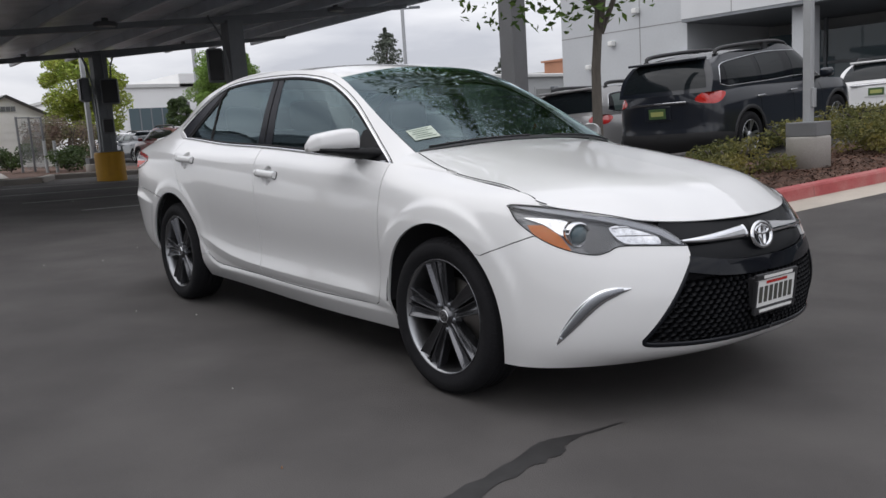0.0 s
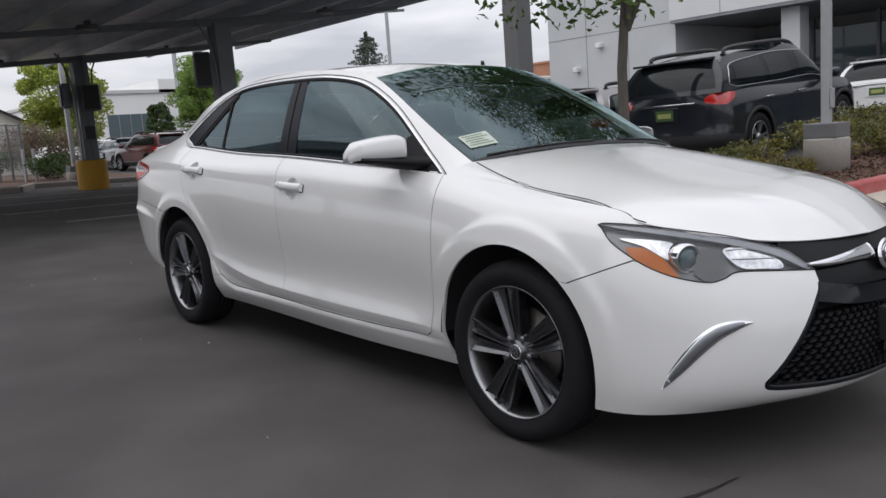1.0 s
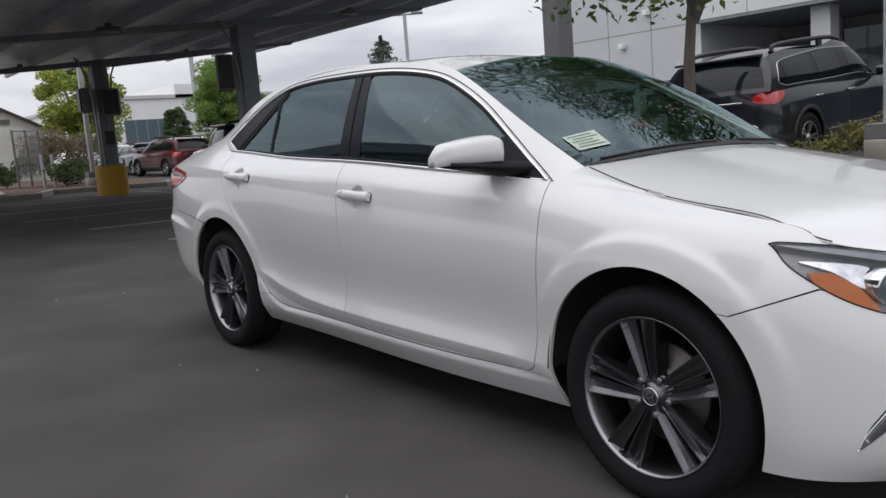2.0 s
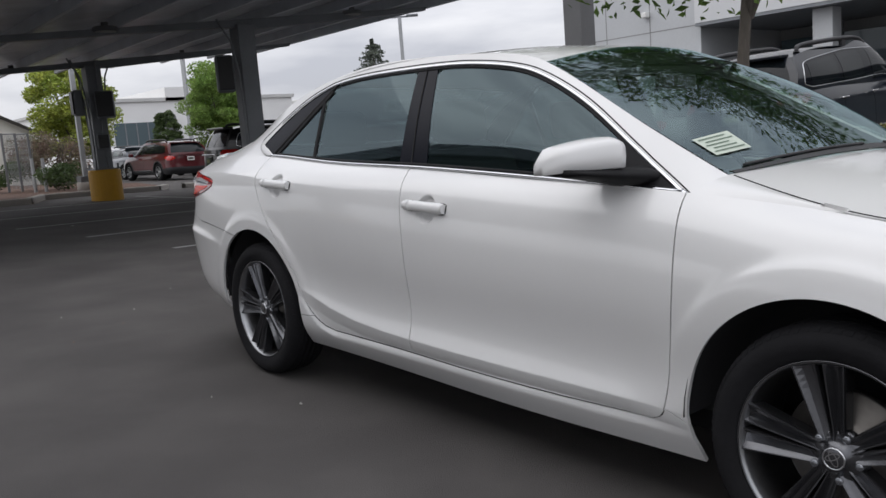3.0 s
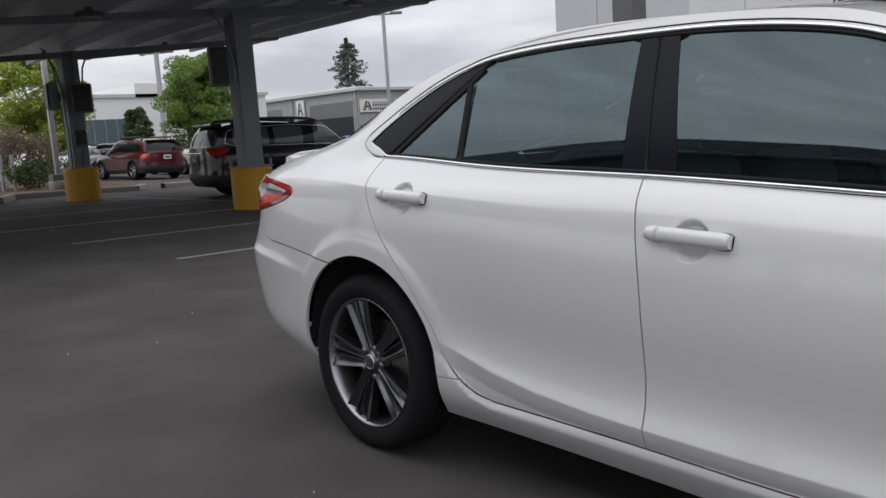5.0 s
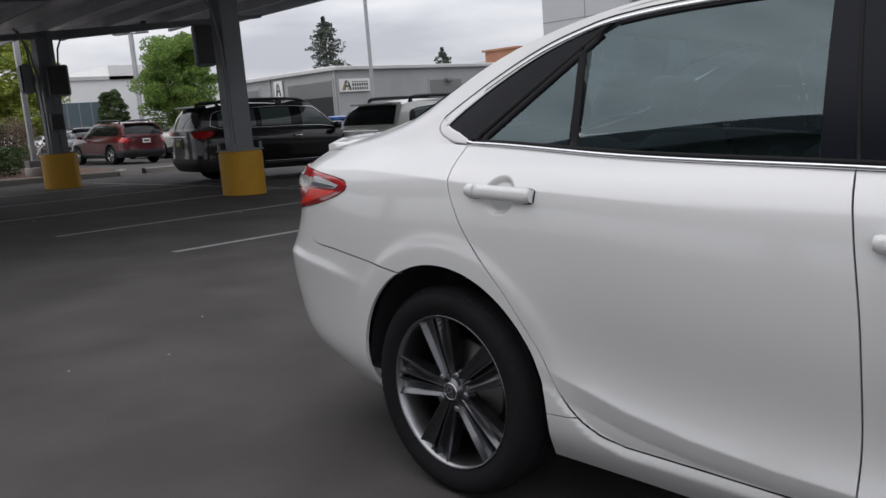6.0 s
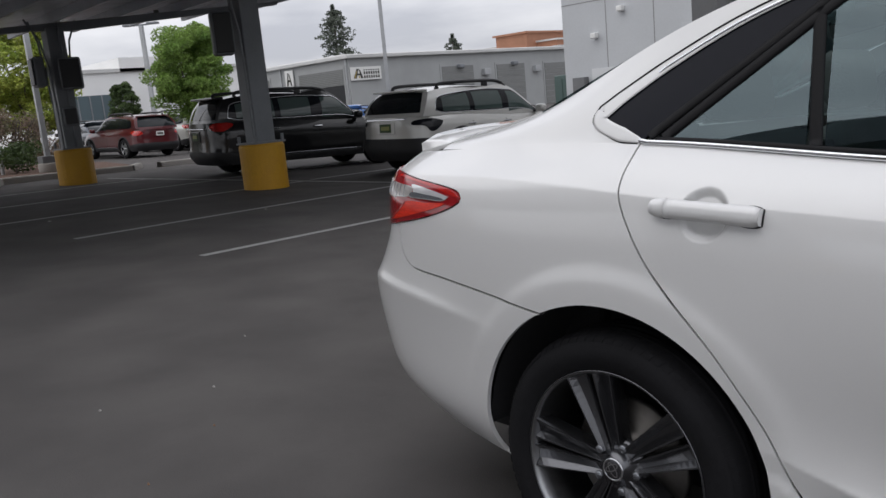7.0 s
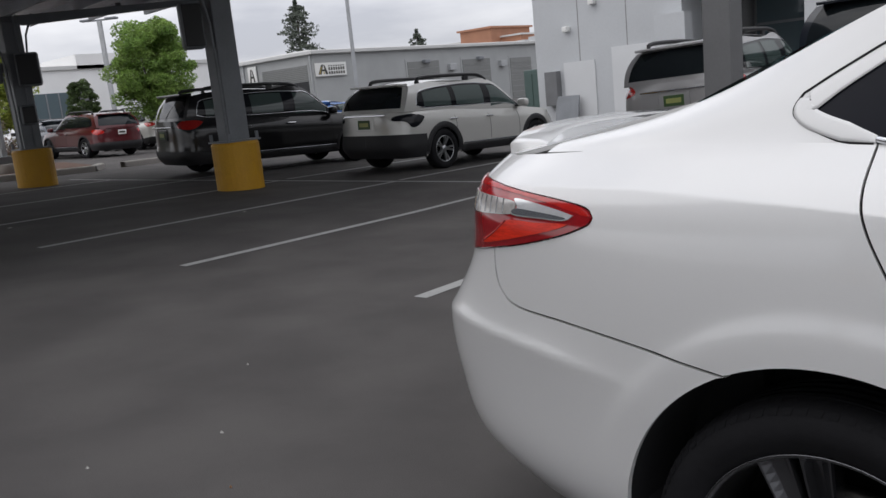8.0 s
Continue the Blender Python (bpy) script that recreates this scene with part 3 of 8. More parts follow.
# stations from the rear centre round the side to the front centre; levels from sill to belt
SIDE = [
    [(-2.38, 0.00, 0.27), (-2.44, 0.00, 0.36), (-2.48, 0.00, 0.50), (-2.47, 0.00, 0.69), (-2.385, 0.00, 0.86), (-2.375, 0.00, 0.98), (-2.35, 0.00, 1.06)],
    [(-2.36, 0.44, 0.27), (-2.42, 0.46, 0.36), (-2.45, 0.48, 0.50), (-2.44, 0.48, 0.69), (-2.355, 0.50, 0.86), (-2.345, 0.49, 0.97), (-2.32, 0.44, 1.055)],
    [(-2.20, 0.71, 0.285), (-2.26, 0.76, 0.37), (-2.29, 0.785, 0.50), (-2.29, 0.80, 0.68), (-2.20, 0.820, 0.86), (-2.19, 0.808, 0.97), (-2.17, 0.70, 1.05)],
    [(-1.95, 0.81, 0.275), (-1.97, 0.855, 0.355), (-1.99, 0.872, 0.49), (-1.99, 0.882, 0.68), (-1.97, 0.884, 0.87), (-1.97, 0.862, 0.97), (-1.95, 0.765, 1.06)],
    [(-1.39, 0.83, 0.22), (-1.39, 0.885, 0.32), (-1.39, 0.90, 0.48), (-1.39, 0.908, 0.68), (-1.39, 0.90, 0.90), (-1.39, 0.872, 0.985), (-1.39, 0.785, 1.07)],
    [(-0.90, 0.80, 0.20), (-0.90, 0.865, 0.30), (-0.90, 0.878, 0.46), (-0.90, 0.893, 0.66), (-0.90, 0.888, 0.88), (-0.90, 0.86, 0.965), (-0.90, 0.785, 1.035)],
    [(-0.25, 0.795, 0.19), (-0.25, 0.867, 0.30), (-0.25, 0.872, 0.44), (-0.25, 0.885, 0.64), (-0.25, 0.876, 0.85), (-0.25, 0.85, 0.94), (-0.25, 0.79, 1.008)],
    [(0.40, 0.795, 0.182), (0.40, 0.862, 0.295), (0.40, 0.866, 0.43), (0.40, 0.884, 0.63), (0.40, 0.872, 0.83), (0.40, 0.845, 0.91), (0.40, 0.795, 0.972)],
    [(0.95, 0.785, 0.185), (0.95, 0.845, 0.30), (0.95, 0.855, 0.43), (0.95, 0.878, 0.62), (0.95, 0.868, 0.79), (0.95, 0.84, 0.87), (0.95, 0.785, 0.94)],
    [(1.39, 0.815, 0.19), (1.39, 0.865, 0.31), (1.39, 0.885, 0.46), (1.39, 0.898, 0.63), (1.39, 0.885, 0.76), (1.39, 0.84, 0.84), (1.39, 0.758, 0.893)],
    [(1.78, 0.84, 0.195), (1.80, 0.858, 0.29), (1.81, 0.862, 0.43), (1.80, 0.858, 0.57), (1.78, 0.843, 0.69), (1.77, 0.806, 0.775), (1.76, 0.742, 0.838)],
    [(1.98, 0.70, 0.205), (2.045, 0.712, 0.285), (2.085, 0.692, 0.42), (2.07, 0.69, 0.53), (2.04, 0.685, 0.62), (2.01, 0.67, 0.695), (1.975, 0.635, 0.772)],
    [(2.13, 0.40, 0.21), (2.245, 0.40, 0.275), (2.272, 0.40, 0.42), (2.255, 0.40, 0.54), (2.228, 0.40, 0.62), (2.19, 0.41, 0.675), (2.14, 0.39, 0.742)],
    [(2.18, 0.00, 0.21), (2.30, 0.00, 0.275), (2.330, 0.00, 0.42), (2.305, 0.00, 0.54), (2.275, 0.00, 0.62), (2.245, 0.00, 0.68), (2.20, 0.00, 0.747)],
]
SIDE = [[(x, -y, z) for x, y, z in row] for row in SIDE]
CUP_U, CUP_V = ((0.306, 0.340, 44), (0.486, 0.518, 40)), ((0.722, 0.92, 50), (0.13, 0.39, 64))
side = Loft(SIDE, 320, 104, CUP_U, CUP_V)


def press(loft, cups, arches, crease):
    """Press finger cups, arch flares and the lower door crease into the flank."""
    n = loft.normal(np.stack(np.meshgrid(loft.gu, loft.gv, indexing="ij"), -1).reshape(-1, 2)).reshape(*loft.grid.shape)
    g = loft.grid
    x, z = g[:, :, 0], g[:, :, 2]
    d = np.zeros_like(x)
    for cx, cz, rx, rz, deep in cups:
        q = ((x - cx) / rx) ** 2 + ((z - cz) / rz) ** 2
        d -= deep * np.clip((1 - q) * 3.0, 0, 1) * (0.65 + 0.35 * np.clip(1 - q, 0, 1))
    for cx, cz, r, w, high in arches:
        q = np.hypot(x - cx, z - cz) - r
        fade = np.clip((z - cz + 0.1) / 0.35, 0, 1)
        d += high * fade / (1 + np.exp((q - w) / 0.008))
    zc = np.interp(x, [k[0] for k in crease], [k[1] for k in crease])
    on = np.clip((x + 1.08) / 0.2, 0, 1) * np.clip((1.0 - x) / 0.25, 0, 1)
    up, dn = np.clip(z - zc, 0, None), np.clip(zc - z, 0, None)
    hollow = (1 - np.exp(-up / 0.07)) * np.exp(-(up / 0.24) ** 2)
    d -= 0.021 * on * hollow
    foot = np.interp(x, [-1.0, -0.96, -0.885, -0.8, 0.85], [0.44, 0.394, 0.330, 0.304, 0.290])
    d -= on * np.minimum(0.26 * dn, 0.017) * (1 - np.clip((foot - 0.003 - z) / 0.022, 0, 1))
    # shoulder line from the tail lamp forward, fading out over the front door
    zs = np.interp(x, [-2.2, -1.77, -1.47, -1.27, -0.6, 0.2], [0.992, 0.992, 0.978, 0.963, 0.926, 0.885])
    d += np.interp(x, [-2.15, -1.95, -1.3, -0.9, -0.3], [0.003, 0.0065, 0.005, 0.002, 0.0]) * np.exp(-np.abs(z - zs) / 0.028)
    # bumper ledge round the rear corner
    zr = np.interp(-x, [1.7, 1.83, 1.98, 2.13, 2.25], [0.618, 0.634, 0.654, 0.669, 0.680])
    back = np.clip((-1.70 - x) / 0.25, 0, 1)
    d += 0.013 * back * np.where(z > zr, np.exp(-(z - zr) / 0.032), np.exp(-(zr - z) / 0.10)) - 0.003 * back
    out = np.where(n[:, :, 1:2] < 0, n, -n)
    loft.grid = g + out * d[:, :, None]


press(side, [(-0.103, 0.864, 0.053, 0.052, 0.021), (-1.163, 0.935, 0.053, 0.052, 0.021)], [(1.352, 0.33, 0.38, 0.085, 0.010), (-1.398, 0.345, 0.376, 0.075, 0.007)],
      [(-1.02, 0.478), (-0.94, 0.452), (-0.78, 0.408), (-0.60, 0.379), (-0.40, 0.363), (-0.23, 0.358), (0.02, 0.352), (0.42, 0.345), (0.95, 0.335)])
# greenhouse side: belt, middle, rail
GLASSHOUSE = [
    [(-2.05, -0.735, 1.055), (-2.04, -0.72, 1.066), (-2.03, -0.705, 1.074)],
    [(-1.75, -0.775, 1.064), (-1.74, -0.745, 1.107), (-1.72, -0.69, 1.145)],
    [(-1.39, -0.785, 1.07), (-1.39, -0.738, 1.18), (-1.38, -0.68, 1.295)],
    [(-0.90, -0.785, 1.035), (-0.90, -0.713, 1.23), (-0.90, -0.63, 1.427)],
    [(-0.25, -0.79, 1.008), (-0.25, -0.716, 1.22), (-0.25, -0.615, 1.438)],
    [(0.05, -0.793, 0.993), (0.05, -0.716, 1.206), (0.03, -0.607, 1.418)],
    [(0.40, -0.795, 0.972), (0.36, -0.712, 1.185), (0.255, -0.60, 1.366)],
    [(0.72, -0.79, 0.953), (0.70, -0.728, 1.06), (0.65, -0.655, 1.163)],
    [(1.04, -0.77, 0.932), (1.02, -0.74, 0.955), (1.00, -0.70, 0.985)],
]
house = Loft(GLASSHOUSE, 200, 60)


def blend_shades():
    """Let the shading run on smoothly from the quarter panel into the rear pillar."""
    us, uh = np.linspace(0, 1, 120), np.linspace(0, 1, 120)
    ns, nh = side.normal(np.c_[us, np.ones(120)]), house.normal(np.c_[uh, np.zeros(120)])
    ns, nh = ns * np.where(ns[:, 1:2] < 0, 1, -1), nh * np.where(nh[:, 1:2] < 0, 1, -1)
    xs, xh = side.at(np.c_[us, np.ones(120)])[:, 0], house.at(np.c_[uh, np.zeros(120)])[:, 0]

    def rim(x):
        a = np.stack([np.interp(x, xs, ns[:, k]) + np.interp(x, xh, nh[:, k]) for k in range(3)], 1)
        return a / np.linalg.norm(a, axis=1)[:, None]

    def mixed(loft, low):
        def f(uv, n):
            x = loft.at(uv)[:, 0]
            edge_d = uv[:, 1] if low else 1 - uv[:, 1]
            w = np.clip(1 - edge_d / (0.45 if low else 0.075), 0, 1) ** 1.5 * np.clip((-1.42 - x) / 0.08, 0, 1) * np.clip((x + 2.1) / 0.1, 0, 1)
            m = n * (1 - w[:, None]) + rim(x) * w[:, None]
            return m / np.linalg.norm(m, axis=1)[:, None]
        return f
    side.shade, house.shade = mixed(side, False), mixed(house, True)


blend_shades()

# ---- panels cut out of a body surface ----
def smooth_line(pts, n=12, closed=False):
    """A soft curve through a few points, as a denser polyline."""
    p = np.array(pts, float)
    q = np.vstack([p[-1], p, p[0], p[1]]) if closed else np.vstack([2 * p[0] - p[1], p, 2 * p[-1] - p[-2]])
    out = []
    for k in range(1, len(q) - 2):
        for s in np.linspace(0, 1, n, endpoint=False):
            out.append(0.5 * (2 * q[k] + (q[k + 1] - q[k - 1]) * s + (2 * q[k - 1] - 5 * q[k] + 4 * q[k + 1] - q[k + 2]) * s * s + (3 * q[k] - q[k - 1] - 3 * q[k + 1] + q[k + 2]) * s ** 3))
    return np.array(out if closed else out + [q[-2]])


def ring_of(*lines):
    """One closed outline out of several lines laid end to end."""
    out = [np.array(k, float).reshape(-1, 2) for k in lines]
    r = np.vstack(out)
    keep = [0]
    for i in range(1, len(r)):
        if np.linalg.norm(r[i] - r[keep[-1]]) > 1e-6:
            keep.append(i)
    r = r[keep]
    return r[:-1] if np.linalg.norm(r[0] - r[-1]) < 1e-6 else r


def inset_ring(r, lu, lv, d):
    q = r * [lu, lv]
    area = 0.5 * np.sum(q[:, 0] * np.roll(q[:, 1], -1) - q[:, 1] * np.roll(q[:, 0], -1))
    a, b = q - np.roll(q, 1, 0), np.roll(q, -1, 0) - q
    na = np.c_[-a[:, 1], a[:, 0]] / np.maximum(np.linalg.norm(a, axis=1), 1e-9)[:, None]
    nb = np.c_[-b[:, 1], b[:, 0]] / np.maximum(np.linalg.norm(b, axis=1), 1e-9)[:, None]
    m = na + nb
    m = m / np.maximum(np.linalg.norm(m, axis=1), 0.35)[:, None]
    return (q + m * d * (1 if area > 0 else -1)) / [lu, lv]


def clip_cell(poly, u0, u1, v0, v1):
    for ax, lim, sg in ((0, u0, 1), (0, u1, -1), (1, v0, 1), (1, v1, -1)):
        out = []
        for i in range(len(poly)):
            p, q = poly[i - 1], poly[i]
            dp, dq = (p[ax] - lim) * sg, (q[ax] - lim) * sg
            if (dp >= 0) != (dq >= 0):
                s = dp / (dp - dq)
                out.append((p[0] + (q[0] - p[0]) * s, p[1] + (q[1] - p[1]) * s))
            if dq >= 0:
                out.append(q)
        poly = out
        if len(poly) < 3:
            return []
    return poly


def inside(ring, pts):
    x, y = pts[:, 0], pts[:, 1]
    r = np.zeros(len(pts), bool)
    for (ax, ay), (bx, by) in zip(ring, np.roll(ring, -1, 0)):
        if ay == by:
            continue
        c = ((ay > y) != (by > y)) & (x < (bx - ax) * (y - ay) / (by - ay) + ax)
        r ^= c
    return r


def cut(loft, ring, gap=0.0023, lift=0.0, thick=0.012, both=False, flip=False, step=1):
    """A bmesh of the piece of a surface inside an outline in (u, v), with turned-in edges."""
    lu = np.linalg.norm(np.diff(loft.grid[:, len(loft.gv) // 2], axis=0), axis=1).sum()
    lv = np.linalg.norm(np.diff(loft.grid[len(loft.gu) // 2], axis=0), axis=1).sum()
    ring = np.clip(ring, 0, 1)
    if np.sum(ring[:, 0] * np.roll(ring[:, 1], -1) - ring[:, 1] * np.roll(ring[:, 0], -1)) < 0:
        ring = ring[::-1]
    if gap:
        on = (ring < 1e-4) | (ring > 1 - 1e-4)
        moved = inset_ring(ring, lu, lv, gap)
        ring = np.where(on, ring, moved)
        ring = np.clip(ring, 0, 1)
    gu, gv = loft.gu[::step], loft.gv[::step]
    if gu[-1] < 1:
        gu = np.append(gu, 1.0)
    if gv[-1] < 1:
        gv = np.append(gv, 1.0)
    nu, nv = len(gu) - 1, len(gv) - 1
    crossed = np.zeros((nu, nv), bool)
    for p, q in zip(ring, np.roll(ring, -1, 0)):
        d = q - p
        ts = [0.0, 1.0]
        for ax, g in ((0, gu), (1, gv)):
            if abs(d[ax]) > 1e-12:
                w = (g - p[ax]) / d[ax]
                ts += list(w[(w > 0) & (w < 1)])
        ts = np.sort(np.array(ts))
        s = p + d * ((ts[:-1] + ts[1:]) / 2)[:, None]
        i, j = np.clip(np.searchsorted(gu, s[:, 0]) - 1, 0, nu - 1), np.clip(np.searchsorted(gv, s[:, 1]) - 1, 0, nv - 1)
        crossed[i, j] = True
    cu, cv = (gu[:-1] + gu[1:]) / 2, (gv[:-1] + gv[1:]) / 2
    mid = np.stack(np.meshgrid(cu, cv, indexing="ij"), -1).reshape(-1, 2)
    full = inside(ring, mid).reshape(nu, nv) & ~crossed
    polys = [[(gu[i], gv[j]), (gu[i + 1], gv[j]), (gu[i + 1], gv[j + 1]), (gu[i], gv[j + 1])] for i, j in zip(*np.nonzero(full))]
    rl = [tuple(p) for p in ring]
    for i, j in zip(*np.nonzero(crossed)):
        c = clip_cell(rl, gu[i], gu[i + 1], gv[j], gv[j + 1])
        if len(c) >= 3:
            polys.append(c)
    index, uv, faces = {}, [], []
    for c in polys:
        f = []
        for p in c:
            k = (round(p[0] * 2e5), round(p[1] * 1e5))
            if k not in index:
                index[k] = len(uv)
                uv.append(p)
            if index[k] not in f:
                f.append(index[k])
        if len(f) >= 3:
            faces.append(f)
    uv = np.array(uv)
    nrm = loft.normal(uv)
    out_sign = (1.0 if np.mean(nrm[:, 2]) > 0 else -1.0) if flip else (1.0 if np.mean(nrm[:, 1]) < 0 else -1.0)
    pos = loft.at(uv) + nrm * lift * out_sign
    low = pos - nrm * thick * out_sign
    shade = loft.shade(uv, nrm * out_sign) if loft.shade else nrm * out_sign
    ra, rb = ring * [lu, lv], np.roll(ring, -1, 0) * [lu, lv]
    rd = rb - ra
    rl2 = np.maximum((rd ** 2).sum(1), 1e-12)

    def on_rim(a, b):
        c = (uv[a] + uv[b]) / 2 * [lu, lv]
        k = np.clip(((c - ra) * rd).sum(1) / rl2, 0, 1)
        return np.min(((ra + rd * k[:, None] - c) ** 2).sum(1)) < 2.5e-7
    bm = bmesh.new()
    lay = bm.verts.layers.float_vector.new("shade")
    for m in ((1, -1) if both else (1,)):
        vs = [bm.verts.new((p[0], p[1] * m, p[2])) for p in pos]
        for v, q in zip(vs, shade):
            v[lay] = (q[0], q[1] * m, q[2])
        lows = {}
        edges = {}
        for f in faces:
            g = f if (out_sign * m) > 0 else f[::-1]
            try:
                bm.faces.new([vs[k] for k in g]).smooth = True
            except ValueError:
                continue
            for a, b in zip(g, g[1:] + g[:1]):
                edges[(a, b)] = True
        if thick:
            tops = {}
            for a, b in edges:
                if (b, a) in edges or not on_rim(a, b):
                    continue
                if both and abs(pos[a][1]) < 1e-3 and abs(pos[b][1]) < 1e-3:
                    continue
                for k in (a, b):
                    if k not in lows:
                        lows[k] = bm.verts.new((low[k][0], low[k][1] * m, low[k][2]))
                        tops[k] = bm.verts.new((pos[k][0], pos[k][1] * m, pos[k][2]))
                bm.faces.new((tops[b], tops[a], lows[a], lows[b])).smooth = False
    if both:
        mids = [v for v in bm.verts if abs(v.co.y) < 1e-3]
        bmesh.ops.remove_doubles(bm, verts=mids, dist=2e-4)
    return bm


def mirrored(bm):
    b2 = bm.copy()
    lay = b2.verts.layers.float_vector.get("shade")
    for v in b2.verts:
        v.co.y = -v.co.y
        if lay:
            n = v[lay]
            v[lay] = (n.x, -n.y, n.z)
    bmesh.ops.reverse_faces(b2, faces=b2.faces[:])
    return b2


def keep_shading(bm, name, material):
    """A mesh that keeps each face's own smooth flag."""
    me = bpy.data.meshes.new(name)
    bm.verts.index_update()
    lay = bm.verts.layers.float_vector.get("shade")
    normals = None
    if lay:
        bm.normal_update()
        normals = [tuple(l.vert[lay]) if l.vert[lay].length > 0.5 else tuple(f.normal) for f in bm.faces for l in f.loops]
        bm.verts.layers.float_vector.remove(lay)
    bm.to_mesh(me)
    bm.free()
    if normals:
        me.normals_split_custom_set(normals)
    for k in (material if isinstance(material, (list, tuple)) else [material]):
        me.materials.append(k)
    return me


def sweep(bm, pts, r, seg=8):
    """One round bar along a bent line."""
    p = [Vector(k) for k in pts]
    rows = []
    whole = (p[-1] - p[0]).normalized()
    ref = Vector((1, 0.11, 0)) if abs(whole.z) > 0.8 else Vector((0.03, 0.05, 1))
    for k, c in enumerate(p):
        d = (p[min(k + 1, len(p) - 1)] - p[max(k - 1, 0)]).normalized()
        a = d.cross(ref).normalized()
        b = d.cross(a)
        rr = r if not isinstance(r, (list, tuple)) else r[k]
        rows.append([c + (a * math.cos(q * math.tau / seg) + b * math.sin(q * math.tau / seg)) * rr for q in range(seg)])
    vv = grid(bm, rows, close=True)
    bm.faces.new(vv[0]), bm.faces.new(vv[-1][::-1])


def body_part(name, bm, material, parent, label="", pair=False):
    """Add a panel, and where it is one of a pair its mirror image."""
    twin = mirrored(bm) if pair else None
    for b in (bm, twin):
        if b is None:
            continue
        ob = new(name, keep_shading(b, name, material))
        ob.parent = parent
        if label:
            ob["label"] = label
    return ob


def ribbon(loft, line, width, depth, lift=0.002, chord=False):
    """A raised trim bar that follows a line on a surface."""
    uv = np.array(line)
    p = loft.at(uv)
    nr = loft.normal(uv)
    nr = nr * (1 if np.mean(nr[:, 1]) < 0 else -1)
    if chord:
        k = np.linspace(0, 1, len(p))[:, None]
        p, nr = p[0] * (1 - k) + p[-1] * k, nr[0] * (1 - k) + nr[-1] * k
    t = np.gradient(p, axis=0)
    t /= np.maximum(np.linalg.norm(t, axis=1), 1e-9)[:, None]
    s = np.cross(nr, t)
    rows = []
    prof = ((-0.5, -0.6), (-0.5, 0.35), (-0.3, 0.85), (0.0, 1.0), (0.3, 0.85), (0.5, 0.35), (0.5, -0.6))
    for k in range(len(p)):
        w = width if np.isscalar(width) else width[k]
        rows.append([Vector(p[k] + s[k] * a * w + nr[k] * (b * depth + lift)) for a, b in prof])
    bm = bmesh.new()
    vv = grid(bm, rows)
    bm.faces.new(vv[0]), bm.faces.new(vv[-1][::-1])
    return bm

# ---- the white sedan ----
def car_paint(name, color, rough=0.28, metal=0.0, coat=1.0, spec=0.5):
    m = mat(name, color, rough, metal=metal, var=0.025, scale=1.2, fine=500, coat=coat, spec=spec)
    m.node_tree.nodes["Principled BSDF"].inputs["Coat Roughness"].default_value = 0.045
    return m


def window_glass(name, tint, extra=0.0, gloss=(0.74, 0.93, 1.0)):
    """Thin tinted glass: see-through, with gloss by Fresnel."""
    m = bpy.data.materials.new(name)
    m.use_nodes = True
    n, l = m.node_tree.nodes, m.node_tree.links
    n.remove(n["Principled BSDF"])
    tr, gl, fr, mx = n.new("ShaderNodeBsdfTransparent"), n.new("ShaderNodeBsdfGlossy"), n.new("ShaderNodeLayerWeight"), n.new("ShaderNodeMixShader")
    tr.inputs["Color"].default_value = (*tint, 1)
    gl.inputs["Color"].default_value = (*gloss, 1)
    gl.inputs["Roughness"].default_value = 0.015
    fr.inputs["Blend"].default_value = 0.5
    f0 = ((0.9 + extra) / (2.9 + extra)) ** 2
    pw, sc = n.new("ShaderNodeMath"), n.new("ShaderNodeMath")
    pw.operation, sc.operation = "POWER", "MULTIPLY_ADD"
    l.new(fr.outputs["Facing"], pw.inputs[0])
    pw.inputs[1].default_value = 5.0
    l.new(pw.outputs["Value"], sc.inputs[0])
    sc.inputs[1].default_value, sc.inputs[2].default_value = 1 - f0, f0
    l.new(sc.outputs["Value"], mx.inputs["Fac"])
    l.new(tr.outputs["BSDF"], mx.inputs[1]), l.new(gl.outputs["BSDF"], mx.inputs[2])
    l.new(mx.outputs["Shader"], n["Material Output"].inputs["Surface"])
    return m


M["paint_white"] = car_paint("pearl_white_paint", (0.71, 0.71, 0.705))
M["glass_side"] = window_glass("tinted_side_glass", (0.20, 0.26, 0.26), -0.06)
M["glass_front"] = window_glass("windscreen_glass", (0.58, 0.68, 0.62), 0.10)
M["lens"] = window_glass("clear_lamp_lens", (0.90, 0.90, 0.90), -0.45, (1.0, 1.0, 1.0))
M["lens_red"] = mat("red_lamp_lens", (0.46, 0.016, 0.013), 0.08, var=0.12, scale=30, fine=120, coat=1.0)
M["lens_red_dark"] = mat("deep_red_lamp_lens", (0.30, 0.010, 0.014), 0.08, var=0.12, scale=30, fine=120, coat=1.0)
M["lens_brake"] = mat("bright_red_lamp_lens", (0.66, 0.030, 0.012), 0.22, var=0.25, scale=30, fine=120, coat=0.15, spec=0.3, stretch=(1, 1, 6))
M["lamp_clear"] = mat("clear_reversing_lens", (0.52, 0.50, 0.48), 0.15, metal=0.3, var=0.2, scale=60, fine=160, coat=1.0)
M["lamp_pale"] = mat("pale_lamp_reflector", (0.80, 0.81, 0.82), 0.18, metal=0.5, var=0.10, scale=20, fine=120, coat=1.0)
M["lens_orange"] = mat("amber_reflector", (0.50, 0.125, 0.006), 0.25, var=0.18, scale=90, fine=300, spec=0.3)
M["chrome"] = mat("chrome", (0.72, 0.73, 0.75), 0.07, metal=1.0, var=0.03)
M["chrome_dark"] = mat("satin_grey_trim", (0.25, 0.26, 0.28), 0.25, metal=0.8, var=0.05)
